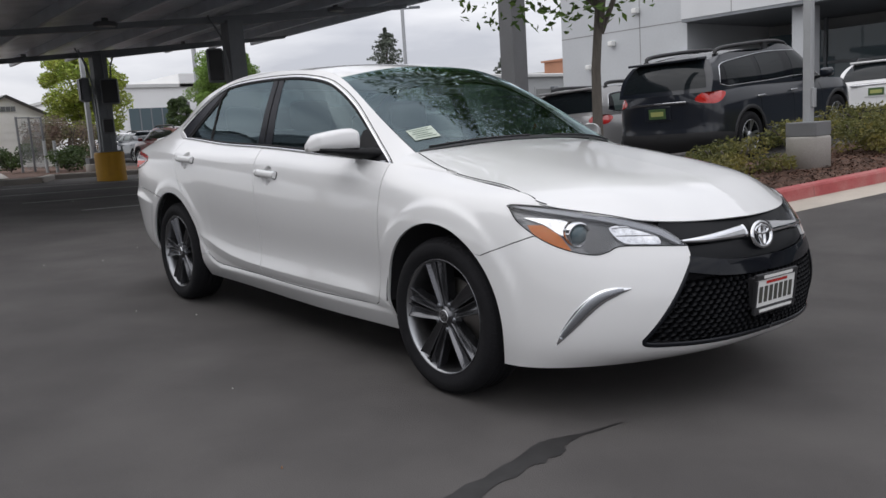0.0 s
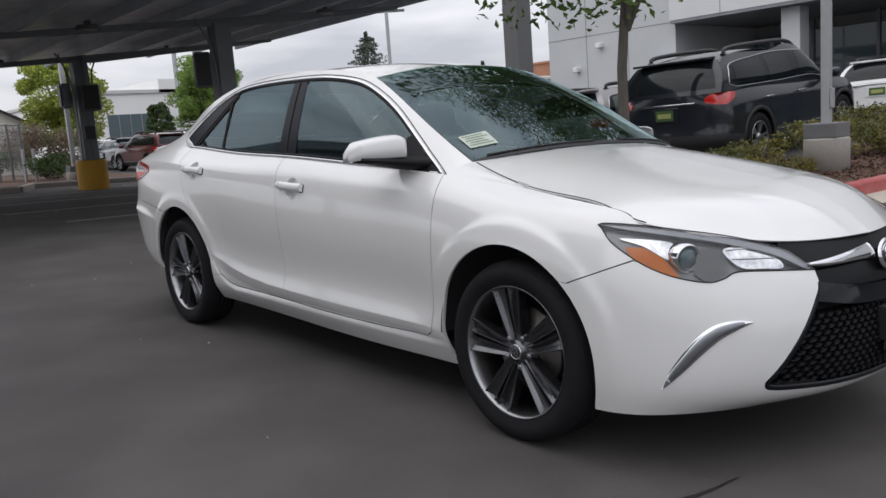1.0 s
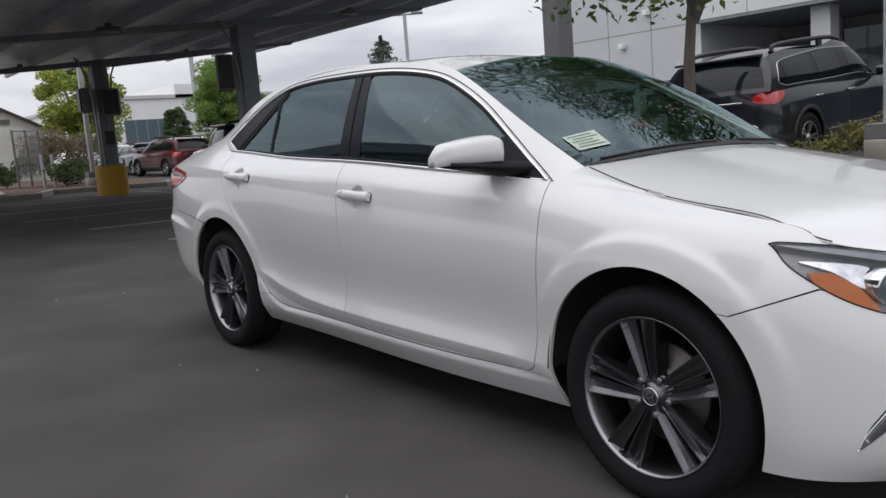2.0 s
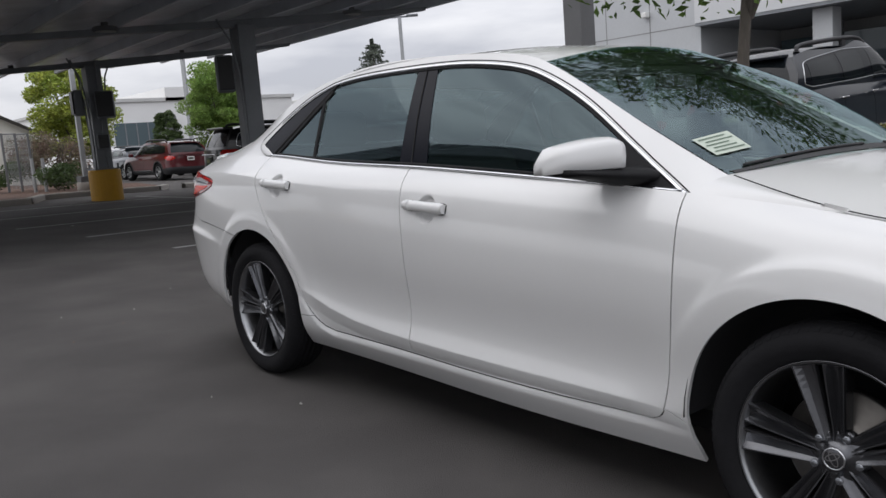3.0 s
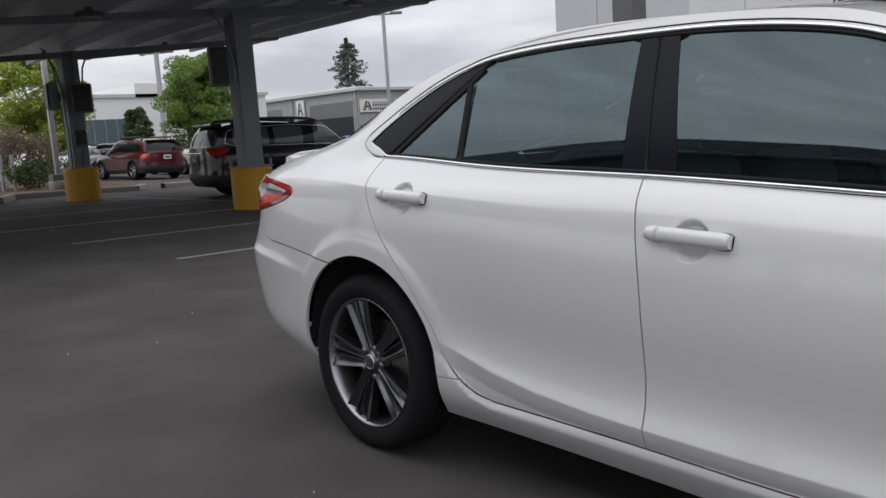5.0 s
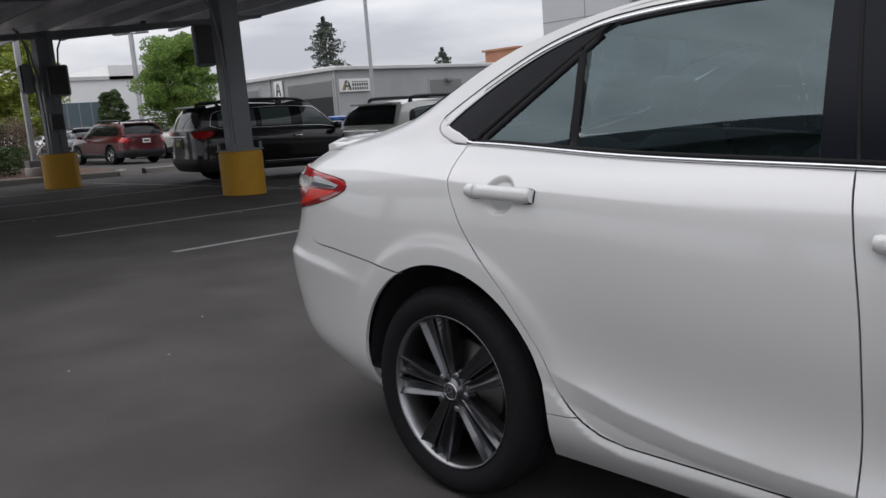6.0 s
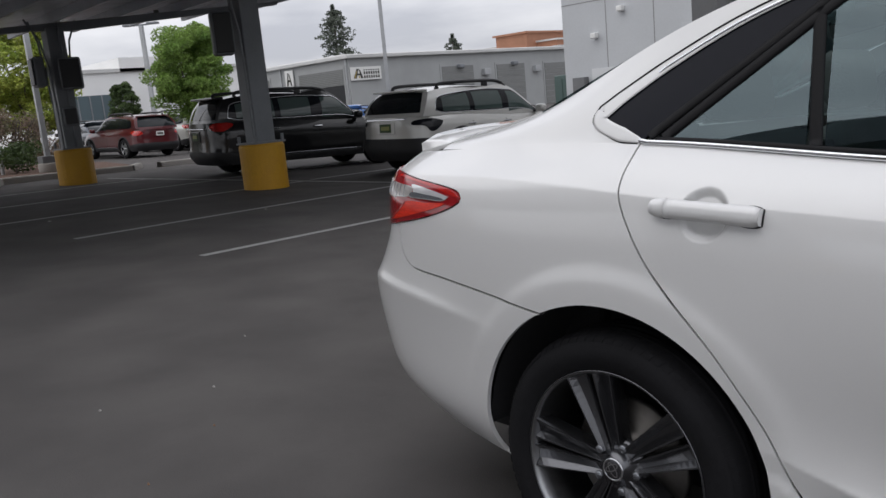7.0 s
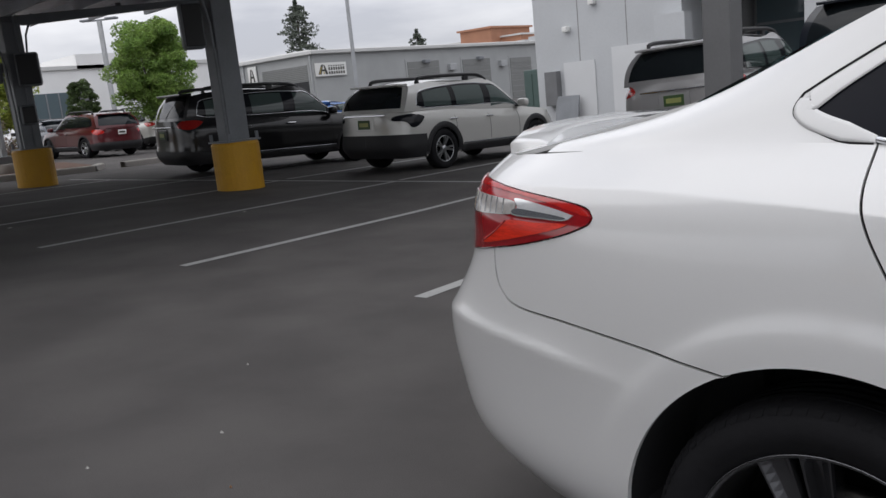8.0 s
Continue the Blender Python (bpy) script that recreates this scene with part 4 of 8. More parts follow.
M["gloss_black"] = mat("gloss_black_trim", (0.008, 0.009, 0.012), 0.07, var=0.1, spec=0.24)
M["pillar_black"] = mat("satin_black_pillar", (0.010, 0.011, 0.016), 0.22, var=0.1, spec=0.10)
M["seal"] = mat("black_window_seal", (0.006, 0.006, 0.007), 0.6, var=0.1, spec=0.2)
M["grille_black"] = mat("black_grille_plastic", (0.006, 0.0065, 0.008), 0.38, var=0.1, spec=0.15)
M["rubber"] = mat("tyre_rubber", (0.011, 0.011, 0.0125), 0.8, var=0.25, scale=6, fine=70, bump=0.15, spec=0.2)
M["seam"] = mat("dark_panel_gap", (0.006, 0.006, 0.006), 0.9, var=0.1)
M["liner"] = mat("black_wheel_well", (0.014, 0.014, 0.016), 0.9, var=0.2)
M["alloy_barrel"] = mat("silver_rim_barrel", (0.34, 0.345, 0.355), 0.32, metal=1.0, var=0.12, scale=8, fine=80)
M["alloy_dark"] = mat("gunmetal_alloy", (0.105, 0.107, 0.115), 0.26, metal=0.9, var=0.12, scale=8, fine=80, coat=0.4)
M["alloy_cut"] = mat("machined_alloy_edge", (0.34, 0.35, 0.36), 0.20, metal=1.0, var=0.1, scale=20, fine=150)
M["reflector"] = mat("lamp_reflector_silver", (0.74, 0.75, 0.77), 0.14, metal=1.0, var=0.25, scale=40, fine=120)
M["brake"] = mat("brake_steel", (0.16, 0.15, 0.14), 0.45, metal=0.8, var=0.2)
M["cloth_grey"] = mat("grey_seat_cloth", (0.22, 0.215, 0.21), 0.85, var=0.15, fine=150, bump=0.2)
M["dash"] = mat("black_dashboard", (0.035, 0.036, 0.037), 0.6, var=0.1, fine=150, bump=0.2)
M["lamp_dark"] = mat("lamp_bezel_grey", (0.10, 0.102, 0.108), 0.22, var=0.15, scale=20)
M["lamp_bowl"] = mat("lamp_reflector_grey", (0.20, 0.205, 0.215), 0.25, metal=0.4, var=0.2, scale=20)

HOOD = [
    [(1.00, -0.695, 0.986), (1.06, -0.47, 1.010), (1.10, -0.24, 1.026), (1.11, 0, 1.031)],
    [(1.37, -0.762, 0.897), (1.41, -0.50, 0.952), (1.43, -0.25, 0.972), (1.44, 0, 0.976)],
    [(1.66, -0.755, 0.853), (1.74, -0.48, 0.897), (1.76, -0.24, 0.910), (1.77, 0, 0.914)],
    [(1.80, -0.752, 0.806), (1.95, -0.48, 0.834), (2.01, -0.24, 0.847), (2.03, 0, 0.849)],
    [(1.972, -0.650, 0.766), (2.11, -0.45, 0.732), (2.185, -0.21, 0.722), (2.215, 0, 0.722)],
]
hood = Loft(HOOD, 70, 50)
SCREEN = [
    [(1.00, -0.695, 0.986), (0.65, -0.655, 1.163), (0.255, -0.60, 1.366)],
    [(1.09, -0.40, 1.020), (0.76, -0.37, 1.226), (0.31, -0.32, 1.418)],
    [(1.12, 0.00, 1.034), (0.79, 0.00, 1.240), (0.33, 0.00, 1.432)],
]
screen = Loft(SCREEN, 40, 40)
ROOF = [
    [(0.255, -0.60, 1.366), (0.31, -0.32, 1.418), (0.33, 0, 1.432)],
    [(0.03, -0.607, 1.418), (0.04, -0.32, 1.456), (0.04, 0, 1.468)],
    [(-0.25, -0.615, 1.438), (-0.26, -0.32, 1.470), (-0.27, 0, 1.480)],
    [(-0.80, -0.63, 1.430), (-0.83, -0.32, 1.456), (-0.85, 0, 1.464)],
    [(-1.12, -0.652, 1.378), (-1.20, -0.33, 1.396), (-1.23, 0, 1.400)],
]
roof = Loft(ROOF, 70, 40)
REAR_SCREEN = [
    [(-1.12, -0.652, 1.378), (-1.20, -0.33, 1.396), (-1.23, 0, 1.400)],
    [(-1.38, -0.672, 1.293), (-1.48, -0.35, 1.295), (-1.52, 0, 1.30)],
    [(-1.72, -0.69, 1.147), (-1.80, -0.36, 1.128), (-1.83, 0, 1.122)],
]
rear_screen = Loft(REAR_SCREEN, 40, 30)
DECK = [
    [(-1.72, -0.69, 1.147), (-1.80, -0.36, 1.128), (-1.83, 0, 1.122)],
    [(-2.02, -0.705, 1.078), (-2.04, -0.36, 1.107), (-2.05, 0, 1.114)],
    [(-2.17, -0.70, 1.050), (-2.23, -0.37, 1.092), (-2.25, 0, 1.10)],
    [(-2.31, -0.45, 1.055), (-2.335, -0.24, 1.08), (-2.345, 0, 1.085)],
]
deck = Loft(DECK, 60, 40)
ALL = np.array([(0, 0), (1, 0), (1, 1), (0, 1)], float)


def edge(p, q, n=24):
    return np.linspace(p, q, n)


def arc(cx, cz, r, a0, a1, n=40):
    a = np.radians(np.linspace(a0, a1, n))
    return np.c_[cx + r * np.cos(a), cz + r * np.sin(a)]


def S(pts, lo=0.05, hi=0.97):
    """Side outline points (x, z) on the flank."""
    return side.find(pts, (0, 2), lo, hi)


def F(pts):
    """Front outline points (y, z) on the nose."""
    return side.find(pts, (1, 2), 0.78, 1.0)


def R(pts):
    """Points (x, z) on the rear corner."""
    return side.find(pts, (0, 2), 0.05, 0.35)


def H(pts):
    return house.find(pts, (0, 2))


def wheel_meshes():
    """Tyre, barrel, spokes and hub of one alloy wheel, facing -y, centre at the origin."""
    out = {}
    bm = bmesh.new()
    prof = [(0.232, -0.082), (0.238, -0.094), (0.248, -0.101), (0.258, -0.1035), (0.262, -0.1055), (0.276, -0.1085), (0.291, -0.107), (0.304, -0.101), (0.314, -0.091), (0.321, -0.078), (0.3245, -0.064), (0.326, -0.046)]
    for y in (-0.040, -0.012, 0.018, 0.046):
        prof += [(0.326, y - 0.008), (0.318, y - 0.006), (0.318, y), (0.326, y + 0.002)]
    prof += [(0.325, 0.066), (0.317, 0.086), (0.295, 0.104), (0.25, 0.104), (0.232, 0.09)]
    lathe(bm, prof, 96)
    bmesh.ops.reverse_faces(bm, faces=bm.faces[:])
    # shoulder blocks
    for k in range(78):
        a = k * math.tau / 78
        v = []
        for da in (-0.026, 0.020):
            for r, y, e in ((0.3085, -0.0985, 0.012), (0.3175, -0.0865, 0.006), (0.3265, -0.060, 0.0)):
                v.append(bm.verts.new((r * math.cos(a + da + e), y - 0.0012, r * math.sin(a + da + e))))
        for i in (0, 1):
            bm.faces.new((v[i], v[i + 1], v[i + 4], v[i + 3]))
        lo = [bm.verts.new((q.co.x * 0.985, q.co.y + 0.006, q.co.z * 0.985)) for q in v]
        bm.faces.new((v[0], lo[0], lo[1], v[1])), bm.faces.new((v[1], lo[1], lo[2], v[2]))
        bm.faces.new((v[3], v[4], lo[4], lo[3])), bm.faces.new((v[4], v[5], lo[5], lo[4]))
    out["tyre"] = (bm, M["rubber"], "black rubber tyre with ribbed tread")
    bm = bmesh.new()
    lathe(bm, [(0.2395, -0.094), (0.2375, -0.0975), (0.233, -0.095), (0.2285, -0.086), (0.221, -0.062), (0.214, 0.0), (0.214, 0.09)], 72)
    bmesh.ops.reverse_faces(bm, faces=bm.faces[:])
    out["rim_barrel"] = (bm, M["alloy_barrel"], "silver rim barrel")
    bm = bmesh.new()
    lathe(bm, [(0.2398, -0.0955), (0.2385, -0.0985), (0.2362, -0.0985), (0.2350, -0.096)], 72)
    bmesh.ops.reverse_faces(bm, faces=bm.faces[:])
    out["rim_lip"] = (bm, M["alloy_dark"], "slim gunmetal rim lip")
    bm = bmesh.new()
    lathe(bm, [(0.0, -0.030), (0.075, -0.030), (0.078, -0.012), (0.148, -0.012), (0.150, -0.005), (0.150, 0.012), (0.0, 0.012)], 48)
    bmesh.ops.reverse_faces(bm, faces=bm.faces[:])
    out["brake_disc"] = (bm, M["brake"], "grey steel brake disc")
    return out


def spoke_mesh(lead):
    """One blade of a twin spoke: a wide hollowed face between two sharp ridges; lead is its side of the pair."""
    bm = bmesh.new()
    rows, n = [], 12
    for k in range(n + 1):
        t = k / n
        r = 0.040 + t * 0.192
        w = (0.0150 + 0.0165 * t) if lead > 0 else (0.0140 + 0.0155 * t)
        mid = lead * (w + 0.0010 + 0.006 * t)
        y = -0.0745 - 0.004 * math.sin(t * math.pi) - 0.0175 * t ** 1.6
        deep = 0.014 + 0.016 * math.sin(t * 2.6)
        prof = [(1.02, 0.044), (1.0, 0.006), (0.90, -0.0005), (0.78, 0.0), (0.25, deep * 0.45), (-0.45, deep * 0.72), (-0.78, 0.0045), (-0.92, 0.004), (-1.0, 0.010), (-1.04, 0.044)]
        rows.append([Vector((r, y + b, mid + lead * a * w)) for a, b in prof])
    vv = grid(bm, rows, flip=lead < 0)
    bm.faces.ensure_lookup_table()
    for f in bm.faces:
        f.smooth = True
        if f.index % 9 in (2, 6):
            f.material_index, f.smooth = 1, False
        if f.index % 9 in (0, 1, 7, 8):
            f.smooth = False
    bm.faces.new(vv[0]), bm.faces.new(vv[-1][::-1])
    return bm


def add_wheel(parent, x, y, turn, sign):
    w = new("wheel")
    w.parent = parent
    w.matrix_local = pose(x, y, 0.326, 0, 0, 0 if sign < 0 else 180) @ pose(0, 0, 0, 0, turn, 0)
    w["label"] = "gunmetal alloy wheel with ten swept spokes"
    for k, (me, lab) in WHEEL.items():
        ob = new(k, me)
        ob.parent, ob["label"] = w, lab
    for k in range(5):
        for me in SPOKES:
            ob = new("spoke", me)
            ob.parent = w
            ob.matrix_local = pose(0, 0, 0, 0, 72 * k, 0)
    for k in range(5):
        ob = new("lug_nut", LUG)
        ob.parent = w
        a = radians(72 * k + 36)
        ob.matrix_local = pose(0.056 * math.cos(a), 0, 0.056 * math.sin(a))
    ob = new("centre_cap", CAP)
    ob.parent = w
    ob = new("valve_stem", VALVE)
    ob.parent = w
    return w


WHEEL = {}
for k, (b, mt, lab) in wheel_meshes().items():
    WHEEL[k] = (keep_shading(b, k, mt), lab)
bm = bmesh.new()
tube(bm, (-0.178, -0.082, -0.124), (-0.168, -0.094, -0.118), 0.0045, 0.004, 8)
VALVE = keep_shading(bm, "valve_stem", M["black_plastic"])
SPOKES = [keep_shading(spoke_mesh(k), "spoke", [M["alloy_dark"], M["alloy_cut"]]) for k in (1, -1)]
bm = bmesh.new()
lathe(bm, [(0.0, -0.078), (0.008, -0.078), (0.0105, -0.074), (0.0105, -0.045)], 12)
bmesh.ops.reverse_faces(bm, faces=bm.faces[:])
LUG = keep_shading(bm, "lug_nut", M["chrome_dark"])
bm = bmesh.new()
lathe(bm, [(0.0, -0.085), (0.023, -0.0845), (0.029, -0.081), (0.031, -0.072), (0.050, -0.068), (0.066, -0.062), (0.072, -0.045)], 40)
bmesh.ops.reverse_faces(bm, faces=bm.faces[:])
bm2 = bmesh.new()
lathe(bm2, [(0.0235, -0.0850), (0.0255, -0.0868), (0.0280, -0.0840), (0.0280, -0.080)], 32)
for a, rx, rz in ((0, 0.007, 0.017), (0, 0.017, 0.006)):
    n0 = len(bm2.verts)
    pts = [((rx + e) * math.cos(q * math.tau / 24), -0.0862, (rz + e) * math.sin(q * math.tau / 24) + (0.005 if rx > rz else 0)) for e in (0, 0.0025) for q in range(24)]
    grid(bm2, [pts[:24], pts[24:]], close=True)
bmesh.ops.reverse_faces(bm2, faces=bm2.faces[:])
tmp = bpy.data.meshes.new("cap_ring")
bm2.to_mesh(tmp)
bm2.free()
n_cap = len(bm.faces)
bm.from_mesh(tmp)
bm.faces.ensure_lookup_table()
for f in bm.faces[n_cap:]:
    f.material_index = 1
CAP = keep_shading(bm, "centre_cap", [M["alloy_dark"], M["chrome"]])

sedan = thing("white_sedan", "pearl white four-door sedan parked on asphalt, clean paint", "car", LOT)
white = M["paint_white"]

# flank outlines
door_front = smooth_line([(0.925, 0.930), (0.937, 0.81), (0.938, 0.674), (0.922, 0.50), (0.902, 0.36), (0.885, 0.315), (0.845, 0.292)], 6)
door_split = smooth_line([(-0.290, 1.02), (-0.274, 0.958), (-0.259, 0.88), (-0.238, 0.72), (-0.232, 0.55), (-0.233, 0.30)], 6)
door_rear = smooth_line([(-0.794, 0.304), (-0.885, 0.328), (-0.966, 0.398), (-1.036, 0.525), (-1.135, 0.663), (-1.272, 0.809), (-1.335, 0.911), (-1.366, 0.992), (-1.369, 1.075)], 6)
sill = smooth_line([(0.845, 0.292), (0.5, 0.288), (0.065, 0.292), (-0.233, 0.299), (-0.53, 0.302), (-0.794, 0.304)], 6)
uv_df, uv_ds, uv_dr, uv_sill = S(door_front), S(door_split), S(door_rear), S(sill)
sill_u = uv_sill[:, 0]
iF, iR = np.argmin(abs(sill[:, 0] + 0.233)), len(sill) - 1
for u in (uv_df[0], uv_ds[0], uv_dr[-1]):
    u[1] = 1.0
front_door_ring = ring_of(uv_df, uv_sill[:iF + 1], uv_ds[::-1], edge(uv_ds[0], uv_df[0], 30))
rear_door_ring = ring_of(uv_ds, uv_sill[iF:], uv_dr, edge(uv_dr[-1], uv_ds[0], 30))
body_part("front_door", cut(side, front_door_ring), white, sedan, "", True)
body_part("rear_door", cut(side, rear_door_ring), white, sedan, "", True)

archF = S(arc(1.352, 0.330, 0.380, -18, 198, 60))
archR = S(arc(-1.398, 0.345, 0.376, -22, 202, 60))
archF[0][1] = archF[-1][1] = archR[0][1] = archR[-1][1] = 0.0
k_seam = np.argmin(np.abs(archF[:, 0] - S([(1.641, 0.609)])[0][0]) + np.abs(archF[:, 1] - S([(1.641, 0.609)])[0][1]))
lamp_low = smooth_line([(-0.820, 0.795), (-0.828, 0.740), (-0.804, 0.682), (-0.761, 0.644), (-0.701, 0.626), (-0.662, 0.635), (-0.625, 0.653), (-0.546, 0.653), (-0.405, 0.646)], 8)
lamp_top = smooth_line([(-0.405, 0.646), (-0.432, 0.685), (-0.470, 0.716), (-0.584, 0.754), (-0.697, 0.780), (-0.756, 0.793), (-0.804, 0.799), (-0.820, 0.795)], 8)
uv_low, uv_top = F(lamp_low), F(lamp_top)
seam_fb = S(smooth_line([(1.641, 0.609), (1.735, 0.648), (1.835, 0.690)], 6))
k_low = np.argmin(np.linalg.norm(uv_low - seam_fb[-1], axis=1))
hood_line = S(smooth_line([(1.815, 0.800), (1.752, 0.833), (1.644, 0.853), (1.517, 0.870), (1.37, 0.889), (1.2, 0.915), (1.02, 0.945)], 6))
hood_line[:, 1] = np.minimum(1.0, hood_line[:, 1] + np.linspace(0, 0.02, len(hood_line)))
k_top = np.argmin(np.linalg.norm(uv_top - hood_line[0], axis=1))
rk0 = S([(0.955, 0.30)])[0]
fender_ring = ring_of(archF[k_seam:56], uv_df[:27][::-1], edge(uv_df[0], [uv_df[0][0] + 0.012, 1.0], 4), [(hood_line[-1][0], 1.0)], hood_line[::-1], uv_top[k_top:], uv_low[:k_low + 1], seam_fb[::-1])
body_part("front_fender", cut(side, fender_ring), white, sedan, "", True)
grille_edge = F(smooth_line([(-0.405, 0.646), (-0.413, 0.598), (-0.439, 0.557), (-0.510, 0.447), (-0.579, 0.335), (-0.589, 0.311), (-0.567, 0.296), (-0.469, 0.291), (-0.371, 0.289), (-0.17, 0.289), (0.0, 0.290)], 8))
grille_edge[-1][0] = 1.0
bumper_ring = ring_of(edge((1.0, 0.0), (archF[0][0], 0.0), 60), archF[:k_seam + 1], seam_fb, uv_low[k_low:], grille_edge, [(1.0, 0.0)])
body_part("front_bumper", cut(side, bumper_ring, both=True), white, sedan, "white front bumper with a dark lower grille")
body_part("rocker_panel", cut(side, ring_of(uv_sill, uv_dr[:10], archR[6::-1], edge(archR[0], archF[-1], 60), archF[55:][::-1], uv_df[26:])), white, sedan, "", True)

# rear quarter, bumper and tail lamp
tail = smooth_line([(-1.844, 0.940), (-1.862, 0.957), (-1.92, 0.968), (-2.02, 0.981), (-2.13, 0.996), (-2.24, 1.005)], 8)
tail_b = smooth_line([(-2.24, 0.838), (-2.15, 0.853), (-2.016, 0.877), (-1.915, 0.902), (-1.856, 0.925), (-1.844, 0.940)], 8)
uv_t, uv_tb = R(tail), R(tail_b)
seam_rb = R(smooth_line([(-1.565, 0.683), (-1.747, 0.706), (-1.908, 0.724), (-2.040, 0.737), (-2.088, 0.765), (-2.108, 0.806), (-2.110, 0.866)], 6))
k_ar = np.argmin(np.linalg.norm(archR - seam_rb[0], axis=1))
k_tb = np.argmin(np.linalg.norm(uv_tb - seam_rb[-1], axis=1))
quarter_ring = ring_of(archR[6:k_ar + 1], seam_rb, uv_tb[k_tb:], uv_t, [(uv_t[-1][0], 1.0)], edge((uv_t[-1][0], 1.0), uv_dr[-1], 40), uv_dr[::-1][:-9])
body_part("rear_quarter_panel", cut(side, quarter_ring), white, sedan, "", True)
rear_bumper_ring = ring_of([(0.0, 0.0)], edge((0.0, 0.0), (archR[-1][0], 0.0), 60), archR[k_ar:][::-1], seam_rb, uv_tb[:k_tb + 1][::-1], [uv_tb[0]], [(0.0, uv_tb[0][1] - 0.16)], [(0.0, 0.0)])
body_part("rear_bumper", cut(side, rear_bumper_ring, both=True), white, sedan, "white rear bumper")
lid_ring = ring_of([(0.0, uv_tb[0][1] - 0.15)], [uv_tb[0]], edge(uv_tb[0], uv_t[-1], 10), [(uv_t[-1][0], 1.0)], [(0.0, 1.0)])
body_part("trunk_lid", cut(side, lid_ring, both=True), white, sedan)
tail_ring = ring_of(uv_t, edge(uv_t[-1], uv_tb[0], 10), uv_tb)
for twin in (False, True):
    lamp = new("tail_lamp")
    lamp.parent = sedan
    lamp["label"] = "red tail lamp with a clear reversing section"
    clear = ring_of(R(smooth_line([(-2.22, 0.976), (-2.155, 0.972), (-2.10, 0.968), (-2.045, 0.962), (-2.038, 0.950), (-2.046, 0.936), (-2.10, 0.933), (-2.155, 0.932), (-2.22, 0.930)], 6)))
    wedge = ring_of(R(smooth_line([(-2.042, 0.968), (-1.96, 0.957), (-1.893, 0.944), (-1.888, 0.939), (-1.910, 0.929), (-1.97, 0.930), (-2.044, 0.934), (-2.034, 0.950)], 6, True)))
    shelf = ring_of(R(smooth_line([(-2.035, 0.948), (-1.97, 0.944), (-1.905, 0.937), (-1.915, 0.931), (-1.97, 0.932), (-2.04, 0.936)], 6, True)))
    dark_tip = ring_of(R(smooth_line([(-1.852, 0.940), (-1.93, 0.956), (-2.02, 0.972), (-2.13, 0.985), (-2.22, 0.990), (-2.22, 1.002), (-2.13, 0.994), (-2.02, 0.979), (-1.92, 0.966), (-1.866, 0.955)], 6, True)))
    glow_pane = ring_of(R(smooth_line([(-2.06, 0.924), (-1.98, 0.924), (-1.90, 0.925), (-1.93, 0.911), (-2.02, 0.890), (-2.13, 0.868), (-2.145, 0.874), (-2.10, 0.900)], 6, True)))
    bits = [("lens", cut(side, tail_ring, 0.0008, 0.004, 0.02), M["lens_red_dark"]), ("upper_lens", cut(side, dark_tip, 0.001, 0.006, 0.004), M["lens_red"]), ("brake_lens", cut(side, glow_pane, 0.001, 0.006, 0.004), M["lens_brake"]),
            ("clear_lens", cut(side, clear, 0.001, 0.007, 0.004), M["lamp_clear"]), ("reflector_wedge", cut(side, wedge, 0.001, 0.007, 0.004), M["lamp_pale"]), ("reflector_shelf", cut(side, shelf, 0.001, 0.009, 0.002), M["chrome_dark"])]
    for k in range(6):
        x = -2.175 + 0.020 * k
        bits.append(("lens_rib", ribbon(side, R([(x, 0.970 - 0.001 * k), (x + 0.001, 0.955), (x + 0.002, 0.936)]), 0.0022, 0.0010, 0.0078), M["lamp_bowl"]))
    bits.append(("lens_seam", ribbon(side, R(smooth_line([(-2.15, 0.868), (-2.10, 0.896), (-2.064, 0.922)], 6)), 0.003, 0.0006, 0.0066), M["lens_red_dark"]))
    for nm, b, mt in bits:
        ob = new(nm, keep_shading(mirrored(b) if twin else b, nm, mt))
        ob.parent = lamp

# upper body
body_part("hood", cut(hood, ALL, 0.0, 0.0, 0.005, both=True, flip=True), white, sedan, "white sculpted hood")
cx_low = side.find([(x, z) for x, z in ((0.95, 0.94), (1.08, 0.926), (1.2, 0.914), (1.3, 0.904), (1.38, 0.895))], (0, 2), 0.6, 0.85)
cx_low[:, 1] = 1.0
low_pts = side.at(cx_low)
up_pts = hood.at(np.c_[np.linspace(0.0, 0.27, 5), np.zeros(5)])
corner = Loft([[tuple(a), tuple(a * 0.5 + b * 0.5 + np.array([0, -0.006, 0.006]) * w), tuple(b)] for a, b, w in zip(low_pts, up_pts, (1, 1, 0.8, 0.4, 0))], 30, 12)
body_part("cowl_corner", cut(corner, ALL, 0.0, 0.0, 0.01), white, sedan, "", True)
body_part("roof_panel", cut(roof, ALL, 0.0, 0.0, 0.01, both=True, flip=True), white, sedan)
body_part("windscreen", cut(screen, ALL, 0.0, 0.0, 0.0, both=True, flip=True), M["glass_front"], sedan, "clear windscreen reflecting foliage")
body_part("rear_screen", cut(rear_screen, ALL, 0.0, 0.0, 0.0, both=True, flip=True), M["glass_side"], sedan, "tinted rear window")
body_part("trunk_deck", cut(deck, ALL, 0.0, 0.0, 0.01, both=True, flip=True), white, sedan)

